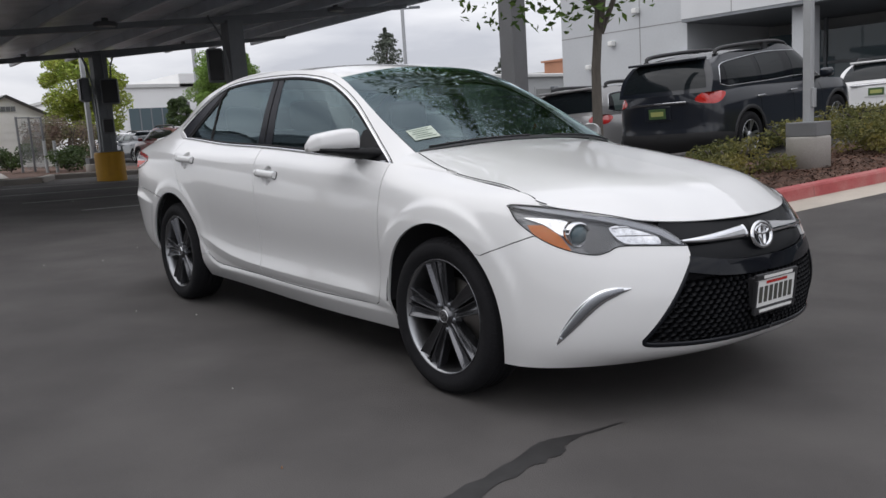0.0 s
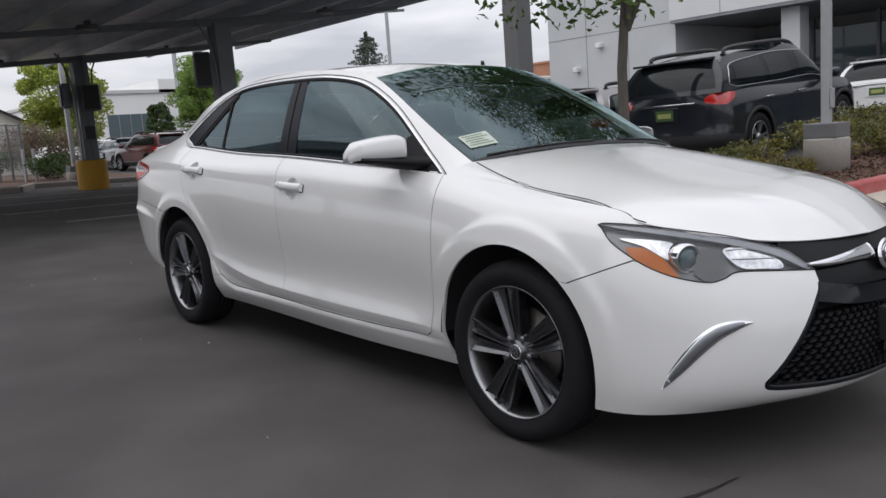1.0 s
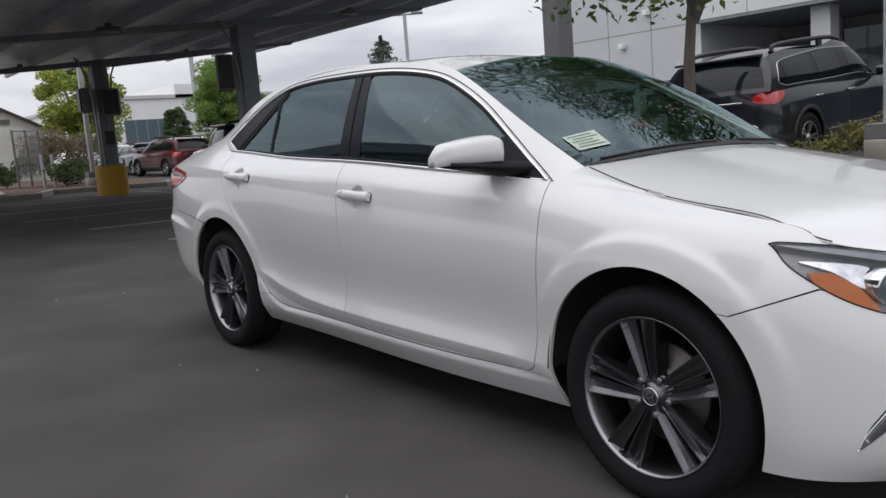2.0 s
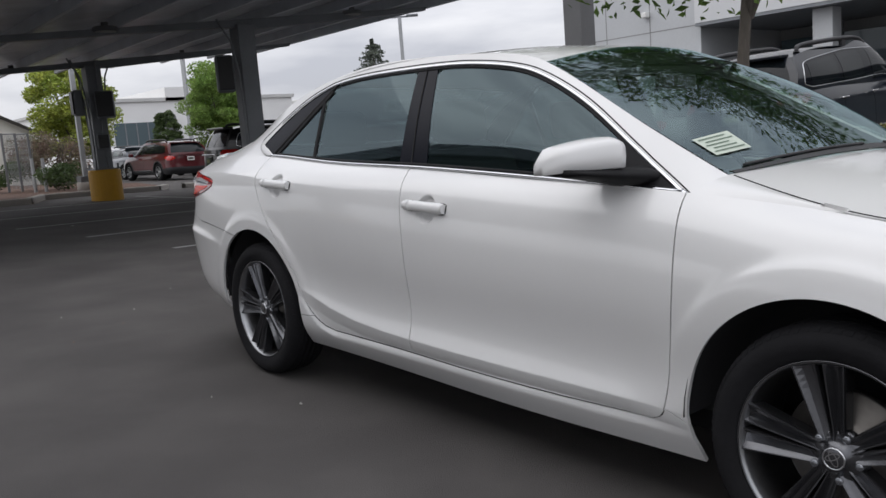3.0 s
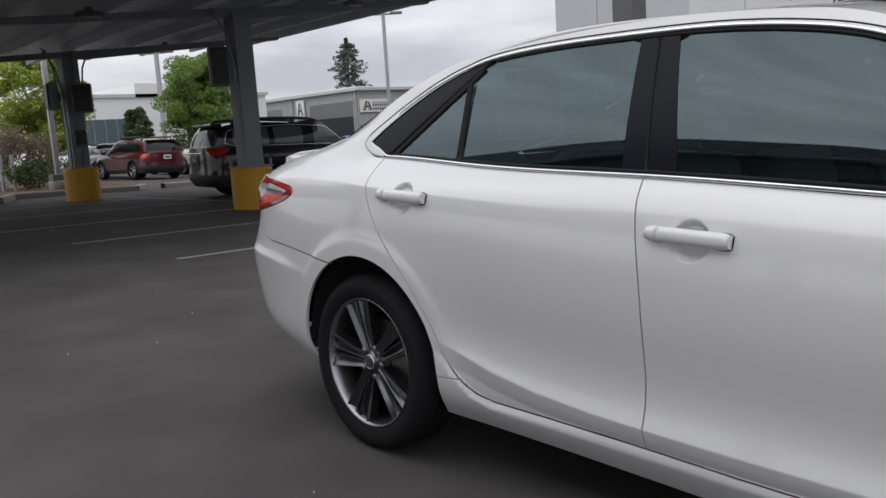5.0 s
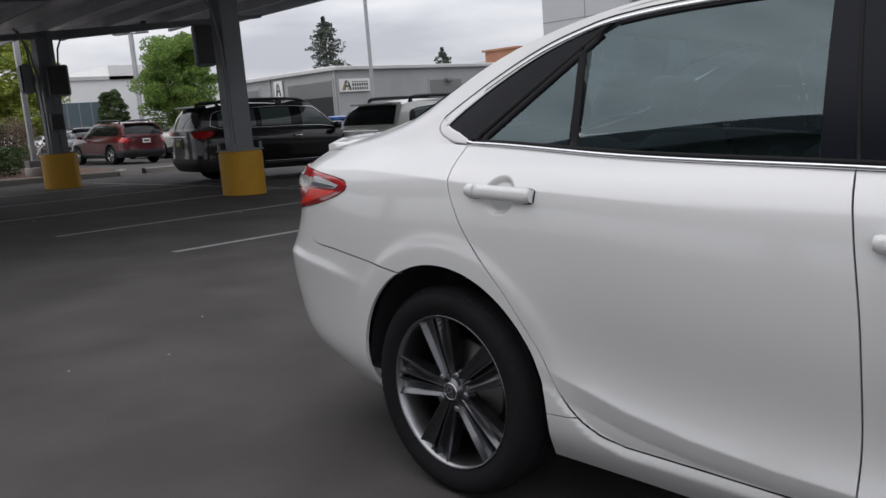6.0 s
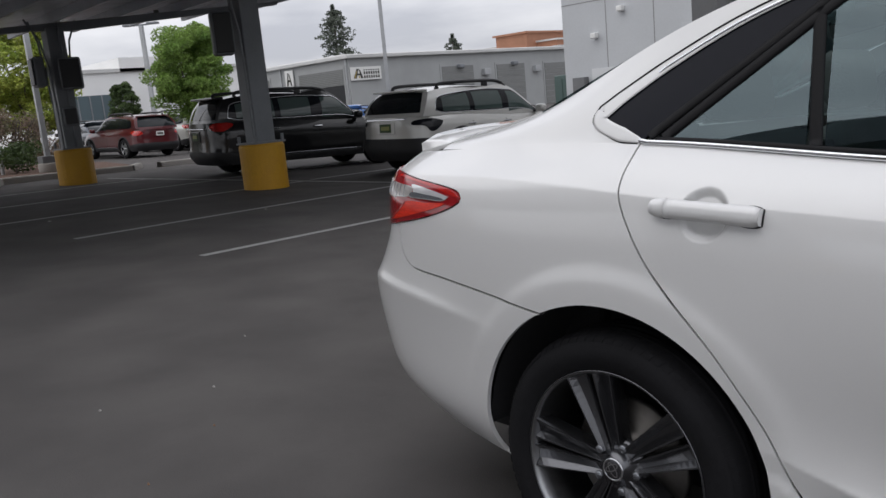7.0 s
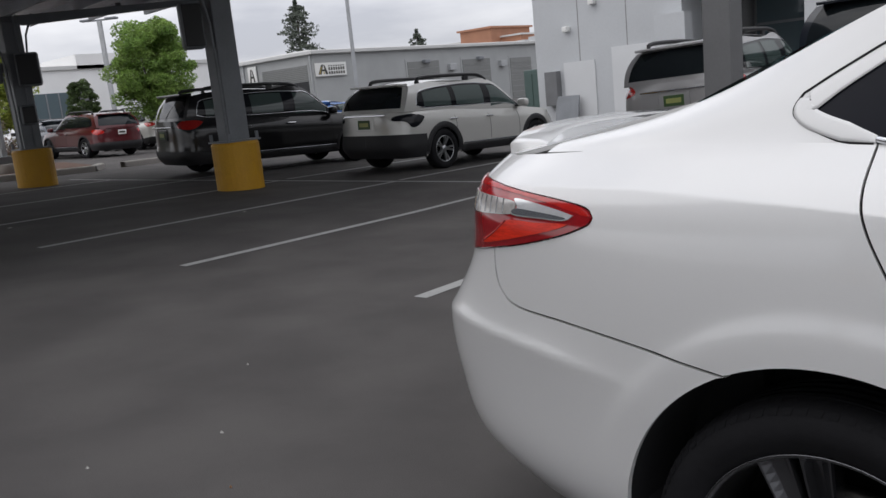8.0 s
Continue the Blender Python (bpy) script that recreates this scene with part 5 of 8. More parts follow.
# side windows: outline of the daylight opening
dlo_top = smooth_line([(0.930, 0.932), (0.80, 1.012), (0.703, 1.076), (0.49, 1.216), (0.296, 1.314), (0.139, 1.364), (-0.09, 1.396), (-0.34, 1.407), (-0.70, 1.407), (-0.93, 1.392), (-1.06, 1.363), (-1.19, 1.315), (-1.33, 1.242), (-1.43, 1.180), (-1.485, 1.140)], 8)
dlo_tip = smooth_line([(-1.485, 1.140), (-1.492, 1.125), (-1.475, 1.110), (-1.43, 1.092), (-1.371, 1.076)], 6)
uv_dt, uv_tip = H(dlo_top), H(dlo_tip)
frame_ring = ring_of([(1.0, 0.0)], [(1.0, 1.0)], edge((1.0, 1.0), (0.0, 1.0), 80), [(0.0, 0.0)], edge((0.0, 0.0), (uv_tip[-1][0], 0.0), 30), uv_tip[::-1], uv_dt[::-1], [(uv_dt[0][0], 0.0)])
body_part("pillar_and_roof_rail", cut(house, frame_ring, 0.0, 0.0, 0.01), white, sedan, "white painted window frame and pillars", True)


def H_line(p, q, n=14):
    return H(np.linspace(p, q, n))


def top_at(x):
    i = np.argmin(abs(dlo_top[:, 0] - x))
    return dlo_top[i]


def top_between(xa, xb, drop):
    s = dlo_top[(dlo_top[:, 0] <= max(xa, xb)) & (dlo_top[:, 0] >= min(xa, xb))]
    s = s if xa > xb else s[::-1]
    return H(s - [0, drop])


def base_u(x):
    return (H([(x, 1.05)])[0][0] if x < -0.6 else H([(x, 1.03 - 0.05 * (x + 0.3))])[0][0])


def sill_line(xa, xb, v=0.03):
    return edge((base_u(xa), v), (base_u(xb), v), 20)


front_glass = ring_of(sill_line(-0.195, 0.70), [H([(0.668, 1.08)])[0]], top_between(0.66, -0.25, 0.020), H_line((-0.268, 1.37), (-0.197, 1.03)))
rear_glass = ring_of(sill_line(-0.975, -0.362), H_line((-0.365, 1.03), (-0.39, 1.378)), top_between(-0.40, -0.93, 0.020), H_line((-0.975, 1.352), (-1.005, 1.33), 4), H_line((-1.0, 1.31), (-0.98, 1.07)))
quarter_glass = ring_of(sill_line(-1.315, -1.015), H_line((-1.015, 1.08), (-1.038, 1.30)), H_line((-1.05, 1.296), (-1.305, 1.09)))
for nm, rg in (("front_door_glass", front_glass), ("rear_door_glass", rear_glass), ("quarter_glass", quarter_glass)):
    body_part(nm, cut(house, rg, 0.0, -0.004, 0.004), M["glass_side"], sedan, "tinted side window", True)
b_pillar = ring_of(sill_line(-0.362, -0.195, 0.012), H_line((-0.195, 1.03), (-0.272, 1.385)), top_between(-0.27, -0.39, 0.012), H_line((-0.392, 1.385), (-0.362, 1.03)))
body_part("b_pillar", cut(house, b_pillar, 0.0, -0.002, 0.01), M["pillar_black"], sedan, "gloss black centre pillar", True)
body_part("pillar_gap", ribbon(house, H_line((-0.284, 1.025), (-0.335, 1.392), 16), 0.007, 0.001, 0.0), M["seam"], sedan, "", True)
c_trim = ring_of(uv_tip, H_line((-1.36, 1.080), (-0.965, 1.378)), top_between(-0.95, -1.485, 0.006))
body_part("c_pillar_trim", cut(house, c_trim, 0.004, -0.002, 0.01), M["pillar_black"], sedan, "gloss black rear pillar trim", True)
for nm, a, b, w in (("door_frame_seal", (-1.35, 1.085), (-0.955, 1.385), 0.020), ("inner_frame_seal", (-1.315, 1.082), (-0.975, 1.352), 0.022), ("quarter_glass_bar", (-0.995, 1.062), (-1.03, 1.322), 0.024)):
    body_part(nm, ribbon(house, H_line(a, b, 20), w, 0.004, -0.002), M["seal"], sedan, "", True)
body_part("upper_glass_seal", ribbon(house, top_between(0.66, -0.93, 0.015), 0.011, 0.003, -0.002), M["seal"], sedan, "", True)
body_part("belt_seal", ribbon(house, edge((base_u(-1.33), 0.035), (base_u(0.9), 0.035), 60), 0.014, 0.005, 0.0), M["seal"], sedan, "", True)
body_part("belt_chrome_strip", ribbon(house, np.vstack([uv_tip[::-1][:1], edge((base_u(-1.35), 0.014), (base_u(0.90), 0.014), 70)]), 0.011, 0.006, 0.0015), M["chrome"], sedan, "thin chrome belt strip", True)
chrome_line = np.vstack([H(dlo_top - [0, 0.004]), uv_tip])
n_top = len(dlo_top)
body_part("window_chrome_strip", ribbon(house, chrome_line[:n_top - 14], np.interp(np.arange(n_top - 14), [0, n_top - 40, n_top - 15], [0.013, 0.012, 0.006]), 0.004, 0.001), M["chrome"], sedan, "thin chrome window surround", True)
corner_w = np.interp(np.arange(len(chrome_line) - n_top + 40), [0, 24, 40, len(chrome_line) - n_top + 34, len(chrome_line) - n_top + 39], [0.008, 0.022, 0.036, 0.034, 0.012])
body_part("rear_frame_corner", ribbon(house, chrome_line[n_top - 40:], corner_w, 0.0007, 0.0014), white, sedan, "white window frame corner", True)
late = np.clip((np.arange(n_top) - n_top + 34) / 34, 0, 1)[:, None]
gap_top = dlo_top + (1 - late) * [0.0, 0.008] + late * [-0.013, 0.014]
turn = np.linspace(0, 1, len(dlo_tip))
gap_tip = dlo_tip + np.c_[np.interp(turn, [0, 0.35, 0.8, 1], [-0.013, -0.019, -0.012, -0.004]), np.interp(turn, [0, 0.35, 0.8, 1], [0.014, -0.002, -0.013, -0.013])]
body_part("frame_gap", ribbon(house, H(np.vstack([gap_top, gap_tip[1:]])), 0.0045, 0.001, 0.0006), M["seam"], sedan, "", True)
sail = ring_of(sill_line(0.62, 0.915, 0.02), top_between(0.90, 0.64, 0.012), H_line((0.63, 1.09), (0.625, 1.0)))
body_part("mirror_sail", cut(house, sail, 0.0, 0.002, 0.01), M["seal"], sedan, "black mirror mounting panel", True)

hood_side = ribbon(hood, edge((0.01, 0.010), (0.845, 0.010), 60), 0.0055, 0.001, 0.0008)
body_part("hood_side_gap", hood_side, M["seam"], sedan, "", True)

# dark backing behind the panel gaps
for nm, ln, lf in (("door_gap", uv_ds, side), ("fender_gap", uv_df, side), ("quarter_gap", uv_dr, side), ("sill_gap", uv_sill, side), ("bumper_gap", seam_fb, side), ("rear_bumper_gap", seam_rb, side), ("hood_gap", hood_line[:-10], side)):
    body_part(nm, ribbon(lf, ln, 0.014, 0.002, -0.009), M["seam"], sedan, "", True)


# head lamps
lamp_ring = ring_of(uv_low, uv_top)
shroud = ring_of(uv_top, F(smooth_line([(-0.820, 0.795), (-0.779, 0.779), (-0.711, 0.761), (-0.619, 0.738), (-0.510, 0.702), (-0.439, 0.655)], 6)))
for twin in (False, True):
    hl = new("headlamp")
    hl.parent = sedan
    hl["label"] = "clear swept headlamp with projector and amber reflector"
    bits = [("lens", cut(side, lamp_ring, lift=0.002, thick=0.02), M["lens"]),
            ("bowl", cut(side, lamp_ring, 0.001, -0.028, 0.0), M["lamp_bowl"]),
            ("upper_shroud", cut(side, shroud, 0.002, -0.004, 0.02), M["chrome_dark"])]
    amber = ring_of(F(smooth_line([(-0.815, 0.730), (-0.813, 0.699), (-0.789, 0.664), (-0.750, 0.639), (-0.753, 0.669), (-0.762, 0.699), (-0.784, 0.731)], 5)))
    bits.append(("amber_reflector", cut(side, amber, 0.001, -0.006, 0.012), M["lens_orange"]))
    c = Vector(side.at(F([(-0.710, 0.693)]))[0])
    ax = Vector((0.93, -0.32, -0.02)).normalized()
    for nm, r0, r1, off, mt in (("projector_ring", 0.047, 0.037, -0.012, "chrome"), ("projector_lens", 0.037, 0.0, -0.018, "lens_proj")):
        bm = bmesh.new()
        o = c + ax * off
        a1 = ax.orthogonal().normalized()
        b1 = ax.cross(a1)
        prof = [(r0, -0.05), (r0, 0.0), ((r0 + r1) / 2, 0.006), (r1, 0.0), (r1, -0.03)] if r1 else [(r0, -0.01), (r0 * 0.85, 0.006), (r0 * 0.5, 0.014), (0.001, 0.017)]
        grid(bm, [[o + (a1 * math.cos(q * math.tau / 32) + b1 * math.sin(q * math.tau / 32)) * r + ax * d for q in range(32)] for r, d in prof], close=True, flip=True)
        bits.append((nm, bm, M["chrome"] if mt == "chrome" else M["bldg_glass"]))
    inner = ring_of(F(smooth_line([(-0.623, 0.721), (-0.561, 0.730), (-0.500, 0.714), (-0.489, 0.665), (-0.548, 0.663), (-0.607, 0.670)], 5, True)))
    bits.append(("beam_reflector", cut(side, inner, 0.001, -0.012, 0.01), M["reflector"]))
    side_refl = ring_of(F(smooth_line([(-0.811, 0.760), (-0.738, 0.754), (-0.721, 0.738), (-0.751, 0.695), (-0.782, 0.735)], 5, True)))
    bits.append(("side_reflector", cut(side, side_refl, 0.001, -0.014, 0.01), M["reflector"]))
    dark_bowl = ring_of(F(smooth_line([(-0.709, 0.642), (-0.690, 0.633), (-0.634, 0.669), (-0.627, 0.721), (-0.675, 0.725), (-0.712, 0.662)], 5, True)))
    bits.append(("dark_bezel", cut(side, dark_bowl, 0.001, -0.016, 0.008), M["lamp_dark"]))
    for za, zb in ((0.716, 0.724), (0.690, 0.690)):
        bits.append(("reflector_rib", ribbon(side, F(smooth_line([(-0.616, za + 0.003), (-0.563, (za + zb) / 2 + 0.005), (-0.500, zb + 0.002)], 5)), np.r_[np.linspace(0.003, 0.009, 6), np.linspace(0.008, 0.003, 5)], 0.003, -0.010), M["reflector"]))
    bits.append(("lens_gasket", ribbon(side, np.vstack([lamp_ring, lamp_ring[:1]]), 0.0035, 0.001, 0.0015), M["seal"]))
    for nm, b, mt in bits:
        ob = new(nm, keep_shading(mirrored(b) if twin else b, nm, mt))
        ob.parent = hl
# fog lamp slots
fog = F(smooth_line([(-0.802, 0.299), (-0.785, 0.354), (-0.749, 0.426), (-0.712, 0.474), (-0.670, 0.498), (-0.629, 0.508)], 8))
wid = 0.001 + 0.048 * np.sin(np.linspace(0.04, 3.10, len(fog))) ** 0.9
body_part("fog_lamp_bezel", ribbon(side, fog, wid, 0.004, 0.001), M["chrome"], sedan, "slim chrome fog lamp slot", True)
body_part("fog_lamp_inner", ribbon(side, fog[4:-4], wid[4:-4] * 0.62, 0.002, 0.006), M["chrome_dark"], sedan, "", True)

# grille
g_in = ring_of(grille_edge, [(1.0, 1.0)], edge((1.0, 1.0), (F([(-0.45, 0.725)])[0][0], 1.0), 20), F([(-0.47, 0.72), (-0.43, 0.68)]))
body_part("grille_back", cut(side, g_in, -0.01, -0.06, 0.0, both=True), M["liner"], sedan, "black recess behind the grille")
rim = ribbon(side, grille_edge[6:], 0.02, 0.006, -0.004)
body_part("grille_frame", rim, M["gloss_black"], sedan, "gloss black grille frame", True)
bar = ring_of(F(smooth_line([(-0.414, 0.610), (-0.30, 0.590), (-0.15, 0.578), (0.0, 0.575)], 6)), [(1.0, F([(0.0, 0.52)])[0][1])], F(smooth_line([(0.0, 0.52), (-0.15, 0.522), (-0.30, 0.532), (-0.440, 0.555)], 6)))
bar[:, 0] = np.where(bar[:, 0] > 0.995, 1.0, bar[:, 0])
body_part("grille_bar", cut(side, bar, 0.0, 0.004, 0.03, both=True), M["gloss_black"], sedan, "gloss black bumper bar")
up = ring_of(F(smooth_line([(-0.412, 0.645), (-0.30, 0.648), (-0.15, 0.650), (0.0, 0.650)], 6)), F(smooth_line([(0.0, 0.578), (-0.15, 0.581), (-0.30, 0.593), (-0.425, 0.615)], 6)))
up[:, 0] = np.where(up[:, 0] > 0.995, 1.0, up[:, 0])
body_part("upper_grille_panel", cut(side, up, 0.0, -0.012, 0.02, both=True), M["grille_black"], sedan, "black upper grille panel")
up2 = ring_of(F(smooth_line([(-0.415, 0.665), (-0.30, 0.668), (-0.15, 0.672), (0.0, 0.675)], 6)), [(1.0, 1.0)], edge((1.0, 1.0), (F([(-0.45, 0.725)])[0][0], 1.0), 20), F([(-0.462, 0.716), (-0.43, 0.685)]))
up2[:, 0] = np.where(up2[:, 0] > 0.995, 1.0, up2[:, 0])
body_part("upper_grille_slot", cut(side, up2, 0.0, -0.02, 0.02, both=True), M["grille_black"], sedan, "gloss black slot under the hood edge")
wing = F(smooth_line([(-0.43, 0.660), (-0.33, 0.662), (-0.2, 0.668), (-0.085, 0.672)], 8))
body_part("chrome_wing", ribbon(side, wing, np.linspace(0.012, 0.052, len(wing)), 0.010, 0.0), M["chrome"], sedan, "chrome grille wing", True)
# honeycomb mesh of the lower grille
bm = bmesh.new()
g_ring = ring_of(F(smooth_line([(-0.445, 0.546), (-0.505, 0.447), (-0.567, 0.337), (-0.567, 0.308), (-0.469, 0.301), (-0.17, 0.299), (0.0, 0.30)], 6)), F([(0.0, 0.515), (-0.2, 0.518)]))
g_box = np.array([side.at(k[None])[0] for k in g_ring])[:, 1:]
cw, ch = 0.036, 0.0205
nu0 = np.searchsorted(side.gu, 0.86)
nose_grid = side.grid[nu0:].reshape(-1, 3)


def nose_x(y, z):
    d = (nose_grid[:, 1] - min(y, 0.0)) ** 2 + (nose_grid[:, 2] - z) ** 2
    k = np.argpartition(d, 4)[:4]
    w = 1 / (d[k] + 1e-6)
    return float((nose_grid[k, 0] * w).sum() / w.sum())


for r in range(13):
    for c in range(20):
        y, z = -0.64 + (c + 0.5 * (r % 2)) * cw, 0.30 + r * ch * 0.86
        if y > 0.02 or not inside(g_box, np.array([[y, z]]))[0]:
            continue
        hexa = [(y + cw * 0.5 * a, z + ch * 0.5 * b) for a, b in ((-1, 0), (-0.55, 1), (0.55, 1), (1, 0), (0.55, -1), (-0.55, -1))]
        inn = [(y + cw * 0.40 * a, z + ch * 0.33 * b) for a, b in ((-1, 0), (-0.55, 1), (0.55, 1), (1, 0), (0.55, -1), (-0.55, -1))]
        for mm in (1, -1):
            rings = []
            for pts, off in ((hexa, -0.012), (inn, -0.016), (inn, -0.045)):
                rings.append([Vector((nose_x(p[0], p[1]) + off, p[0] * mm, p[1])) for p in pts])
            grid(bm, rings, close=True, flip=mm > 0)
body_part("grille_mesh", bm, M["grille_black"], sedan, "black honeycomb grille mesh")
# badge
badge = new("front_badge")
badge.parent = sedan
badge["label"] = "round chrome oval badge"
badge.matrix_local = pose(2.272, -0.008, 0.652, 0, -12, 0) @ pose(0, 0, 0, 0, 0, 90)
for nm, ovals in (("badge_ring", [(0.068, 0.047, 0, 0.008)]), ("badge_inner", [(0.016, 0.040, 0, 0.006), (0.045, 0.015, 0.018, 0.006)])):
    bm = bmesh.new()
    for rx, rz, oz, w in ovals:
        rows = []
        for e, d in ((-w, 0), (-w * 0.6, -0.008), (w * 0.6, -0.008), (w, 0)):
            rows.append([((rx + e) * math.cos(q * math.tau / 40), d, oz + (rz + e) * math.sin(q * math.tau / 40)) for q in range(40)])
        grid(bm, rows, close=True)
    part(nm, bm, M["chrome"], badge, smooth=True)
bm = bmesh.new()
bm.faces.new([bm.verts.new((0.066 * math.cos(q * math.tau / 40), 0.001, 0.045 * math.sin(q * math.tau / 40))) for q in range(40)])
part("badge_back", bm, M["gloss_black"], badge)

# number plate, with plain bars for its characters
plate = new("number_plate")
plate.parent = sedan
plate["label"] = "white number plate in a dealer frame"
plate.matrix_local = pose(2.341, -0.022, 0.444, 0, 4, 0) @ pose(0, 0, 0, 0, 0, 90) @ Matrix.Scale(0.94, 4)
part("plate", boxed(-0.152, 0.152, -0.004, 0.004, -0.076, 0.076, 0.002), M["sign_white"], plate)
part("plate_frame_top", boxed(-0.158, 0.158, -0.009, 0.006, 0.058, 0.082, 0.003), M["black_plastic"], plate)
part("plate_frame_bottom", boxed(-0.158, 0.158, -0.009, 0.006, -0.082, -0.052, 0.003), M["black_plastic"], plate)
for s in (-1, 1):
    part("plate_frame_side", boxed(s * 0.152 - 0.006, s * 0.152 + 0.006, -0.009, 0.006, -0.051, 0.057, 0.002), M["black_plastic"], plate)
for k in range(7):
    part("plate_bar", boxed(-0.128 + k * 0.038, -0.104 + k * 0.038, -0.0065, -0.0045, -0.035, 0.03), M["sign_text"], plate)
for k, (z, w, mt) in enumerate(((0.070, 0.22, "sign_white"), (-0.067, 0.25, "sign_white"), (0.045, 0.16, "lens_red"))):
    part("frame_bar", boxed(-w / 2, w / 2, -0.0115 if k < 2 else -0.0062, -0.0095 if k < 2 else -0.0045, z - 0.006, z + 0.006), M[mt], plate)
part("plate_mount", boxed(-0.13, 0.13, 0.008, 0.05, -0.06, 0.06, 0.004), M["black_plastic"], plate)

# wheels and wells
for x in (1.374, -1.401):
    for sgn in (-1, 1):
        add_wheel(sedan, x, sgn * 0.785, -28 if x > 0 else -33, sgn)
        bm = bmesh.new()
        rows = []
        cx, cz, r = (1.355, 0.335, 0.392) if x > 0 else (-1.398, 0.348, 0.388)
        for y in (0.862, 0.55):
            rows.append([(cx + r * math.cos(radians(a)), sgn * y, cz + r * math.sin(radians(a))) for a in range(-3, 184, 8)])
        vv = grid(bm, rows)
        bm.faces.new(vv[1])
        part("wheel_well", bm, M["liner"], sedan, "", True)
part("underbody", boxed(-2.2, 1.95, -0.62, 0.62, 0.205, 0.30, 0.02), M["liner"], sedan, "dark underbody")
part("engine_bay_block", boxed(0.98, 2.05, -0.56, 0.56, 0.31, 0.72, 0.02), M["liner"], sedan)
part("trunk_block", boxed(-2.3, -1.62, -0.60, 0.60, 0.31, 0.98, 0.02), M["liner"], sedan)

# door handles with finger cups
for cx, cz in ((-0.105, 0.872), (-1.157, 0.941)):
    def bar(x0, x1, n=10):
        xs = np.linspace(x0, x1, n)
        return S(np.c_[cx + xs, cz - 0.045 * xs])
    for sgn in (False, True):
        hd = new("door_handle")
        hd.parent = sedan
        hd["label"] = "white pull handle over a round finger cup"
        grip_w = np.r_[np.full(9, 0.039), 0.0395, 0.040, 0.041, 0.040, 0.033]
        cap_w = np.r_[0.028, 0.036, 0.039, 0.039]
        for nm2, b, mt in (("grip", ribbon(side, bar(-0.079, 0.113, 14), grip_w, 0.015, 0.0110, True), white), ("lock_cap", ribbon(side, bar(-0.113, -0.0800, 4), cap_w, 0.015, 0.0105, True), white),
                           ("grip_foot", ribbon(side, bar(0.066, 0.1148, 6), np.r_[0.036, 0.041, 0.0435, 0.0435, 0.041, 0.032], 0.004, 0.001), M["seal"]), ("lock_foot", ribbon(side, bar(-0.1155, -0.062, 5), np.r_[0.026, 0.037, 0.041, 0.041, 0.036], 0.004, 0.001), M["seal"])):
            ob = new(nm2, keep_shading(mirrored(b) if sgn else b, nm2, mt))
            ob.parent = hd

# door mirrors
for sgn in (1, -1):
    mir = new("door_mirror")
    mir.parent = sedan
    mir["label"] = "white door mirror with a black base"
    bm = bmesh.new()
    rows = []
    for k in range(15):
        t = k / 14
        y = -0.838 - 0.179 * t
        h = 0.114 * (0.93 + 0.07 * min(1, t / 0.07)) * (1 - 0.30 * t ** 1.8) * (1 - max(0, t - 0.84) ** 1.3 * 5.2)
        zc = 1.009 - 0.006 * t
        d = 0.135 * (1 - 0.25 * t ** 2) * (1 - max(0, t - 0.85) * 3.5)
        x0 = 0.74 - 0.10 * t
        ring = []
        for q in range(20):
            a = q * math.tau / 20
            ca, sa = math.cos(a), math.sin(a)
            px = abs(ca) ** 0.62 * math.copysign(1, ca)
            pz = max(-0.62, abs(sa) ** 0.5 * math.copysign(1, sa))
            fwd = 0.62 if px > 0 else 0.16
            ring.append((x0 - 0.06 + px * d * fwd, sgn * y, zc + h * 0.42 + pz * h * 0.5 - 0.010))
        rows.append(ring)
    vv = grid(bm, rows, close=True, flip=sgn > 0)
    bm.faces.new(vv[0]), bm.faces.new(vv[-1][::-1])
    part("housing", bm, white, mir, "white mirror shell", True)
    bm = bmesh.new()
    rows = []
    for k in range(9):
        t = k / 8
        y = -0.74 - 0.25 * t
        ring = []
        for q in range(14):
            a = q * math.tau / 14
            ring.append((0.735 - 0.085 * t + math.cos(a) * (0.10 - 0.035 * t), sgn * y, 0.980 + 0.023 * t + math.sin(a) * (0.034 - 0.024 * t)))
        rows.append(ring)
    vv = grid(bm, rows, close=True, flip=sgn > 0)
    bm.faces.new(vv[0]), bm.faces.new(vv[-1][::-1])
    part("arm", bm, M["seal"], mir, "black mirror arm", True)
    part("mirror_glass", boxed(0.640, 0.646, *sorted((sgn * -0.84, sgn * -0.955)), 1.0, 1.07, 0.004), M["chrome"], mir)

# spoiler lip on the trunk
bm = bmesh.new()
rows = []
for k in range(41):
    y = -0.675 + 1.35 * k / 40
    q = abs(y) / 0.675
    x = -2.338 + 0.155 * q ** 2.6
    h = 0.014 * (1 - max(0, q - 0.86) * 5.5)
    z = 1.082 - 0.026 * q ** 2
    rows.append([(x + 0.15, y, z + 0.012 - 0.018 * q), (x + 0.06, y, z + 0.016 + h * 0.6), (x - 0.005, y, z + 0.016 + h), (x - 0.020, y, z + 0.012 + h * 0.6), (x - 0.018, y, z - 0.020), (x + 0.006, y, z - 0.06), (x + 0.13, y, z - 0.06)])
caps = grid(bm, rows, flip=True, close=True)
bm.faces.new(caps[0]), bm.faces.new(caps[-1][::-1])
part("spoiler", bm, white, sedan, "white trunk spoiler lip", True)

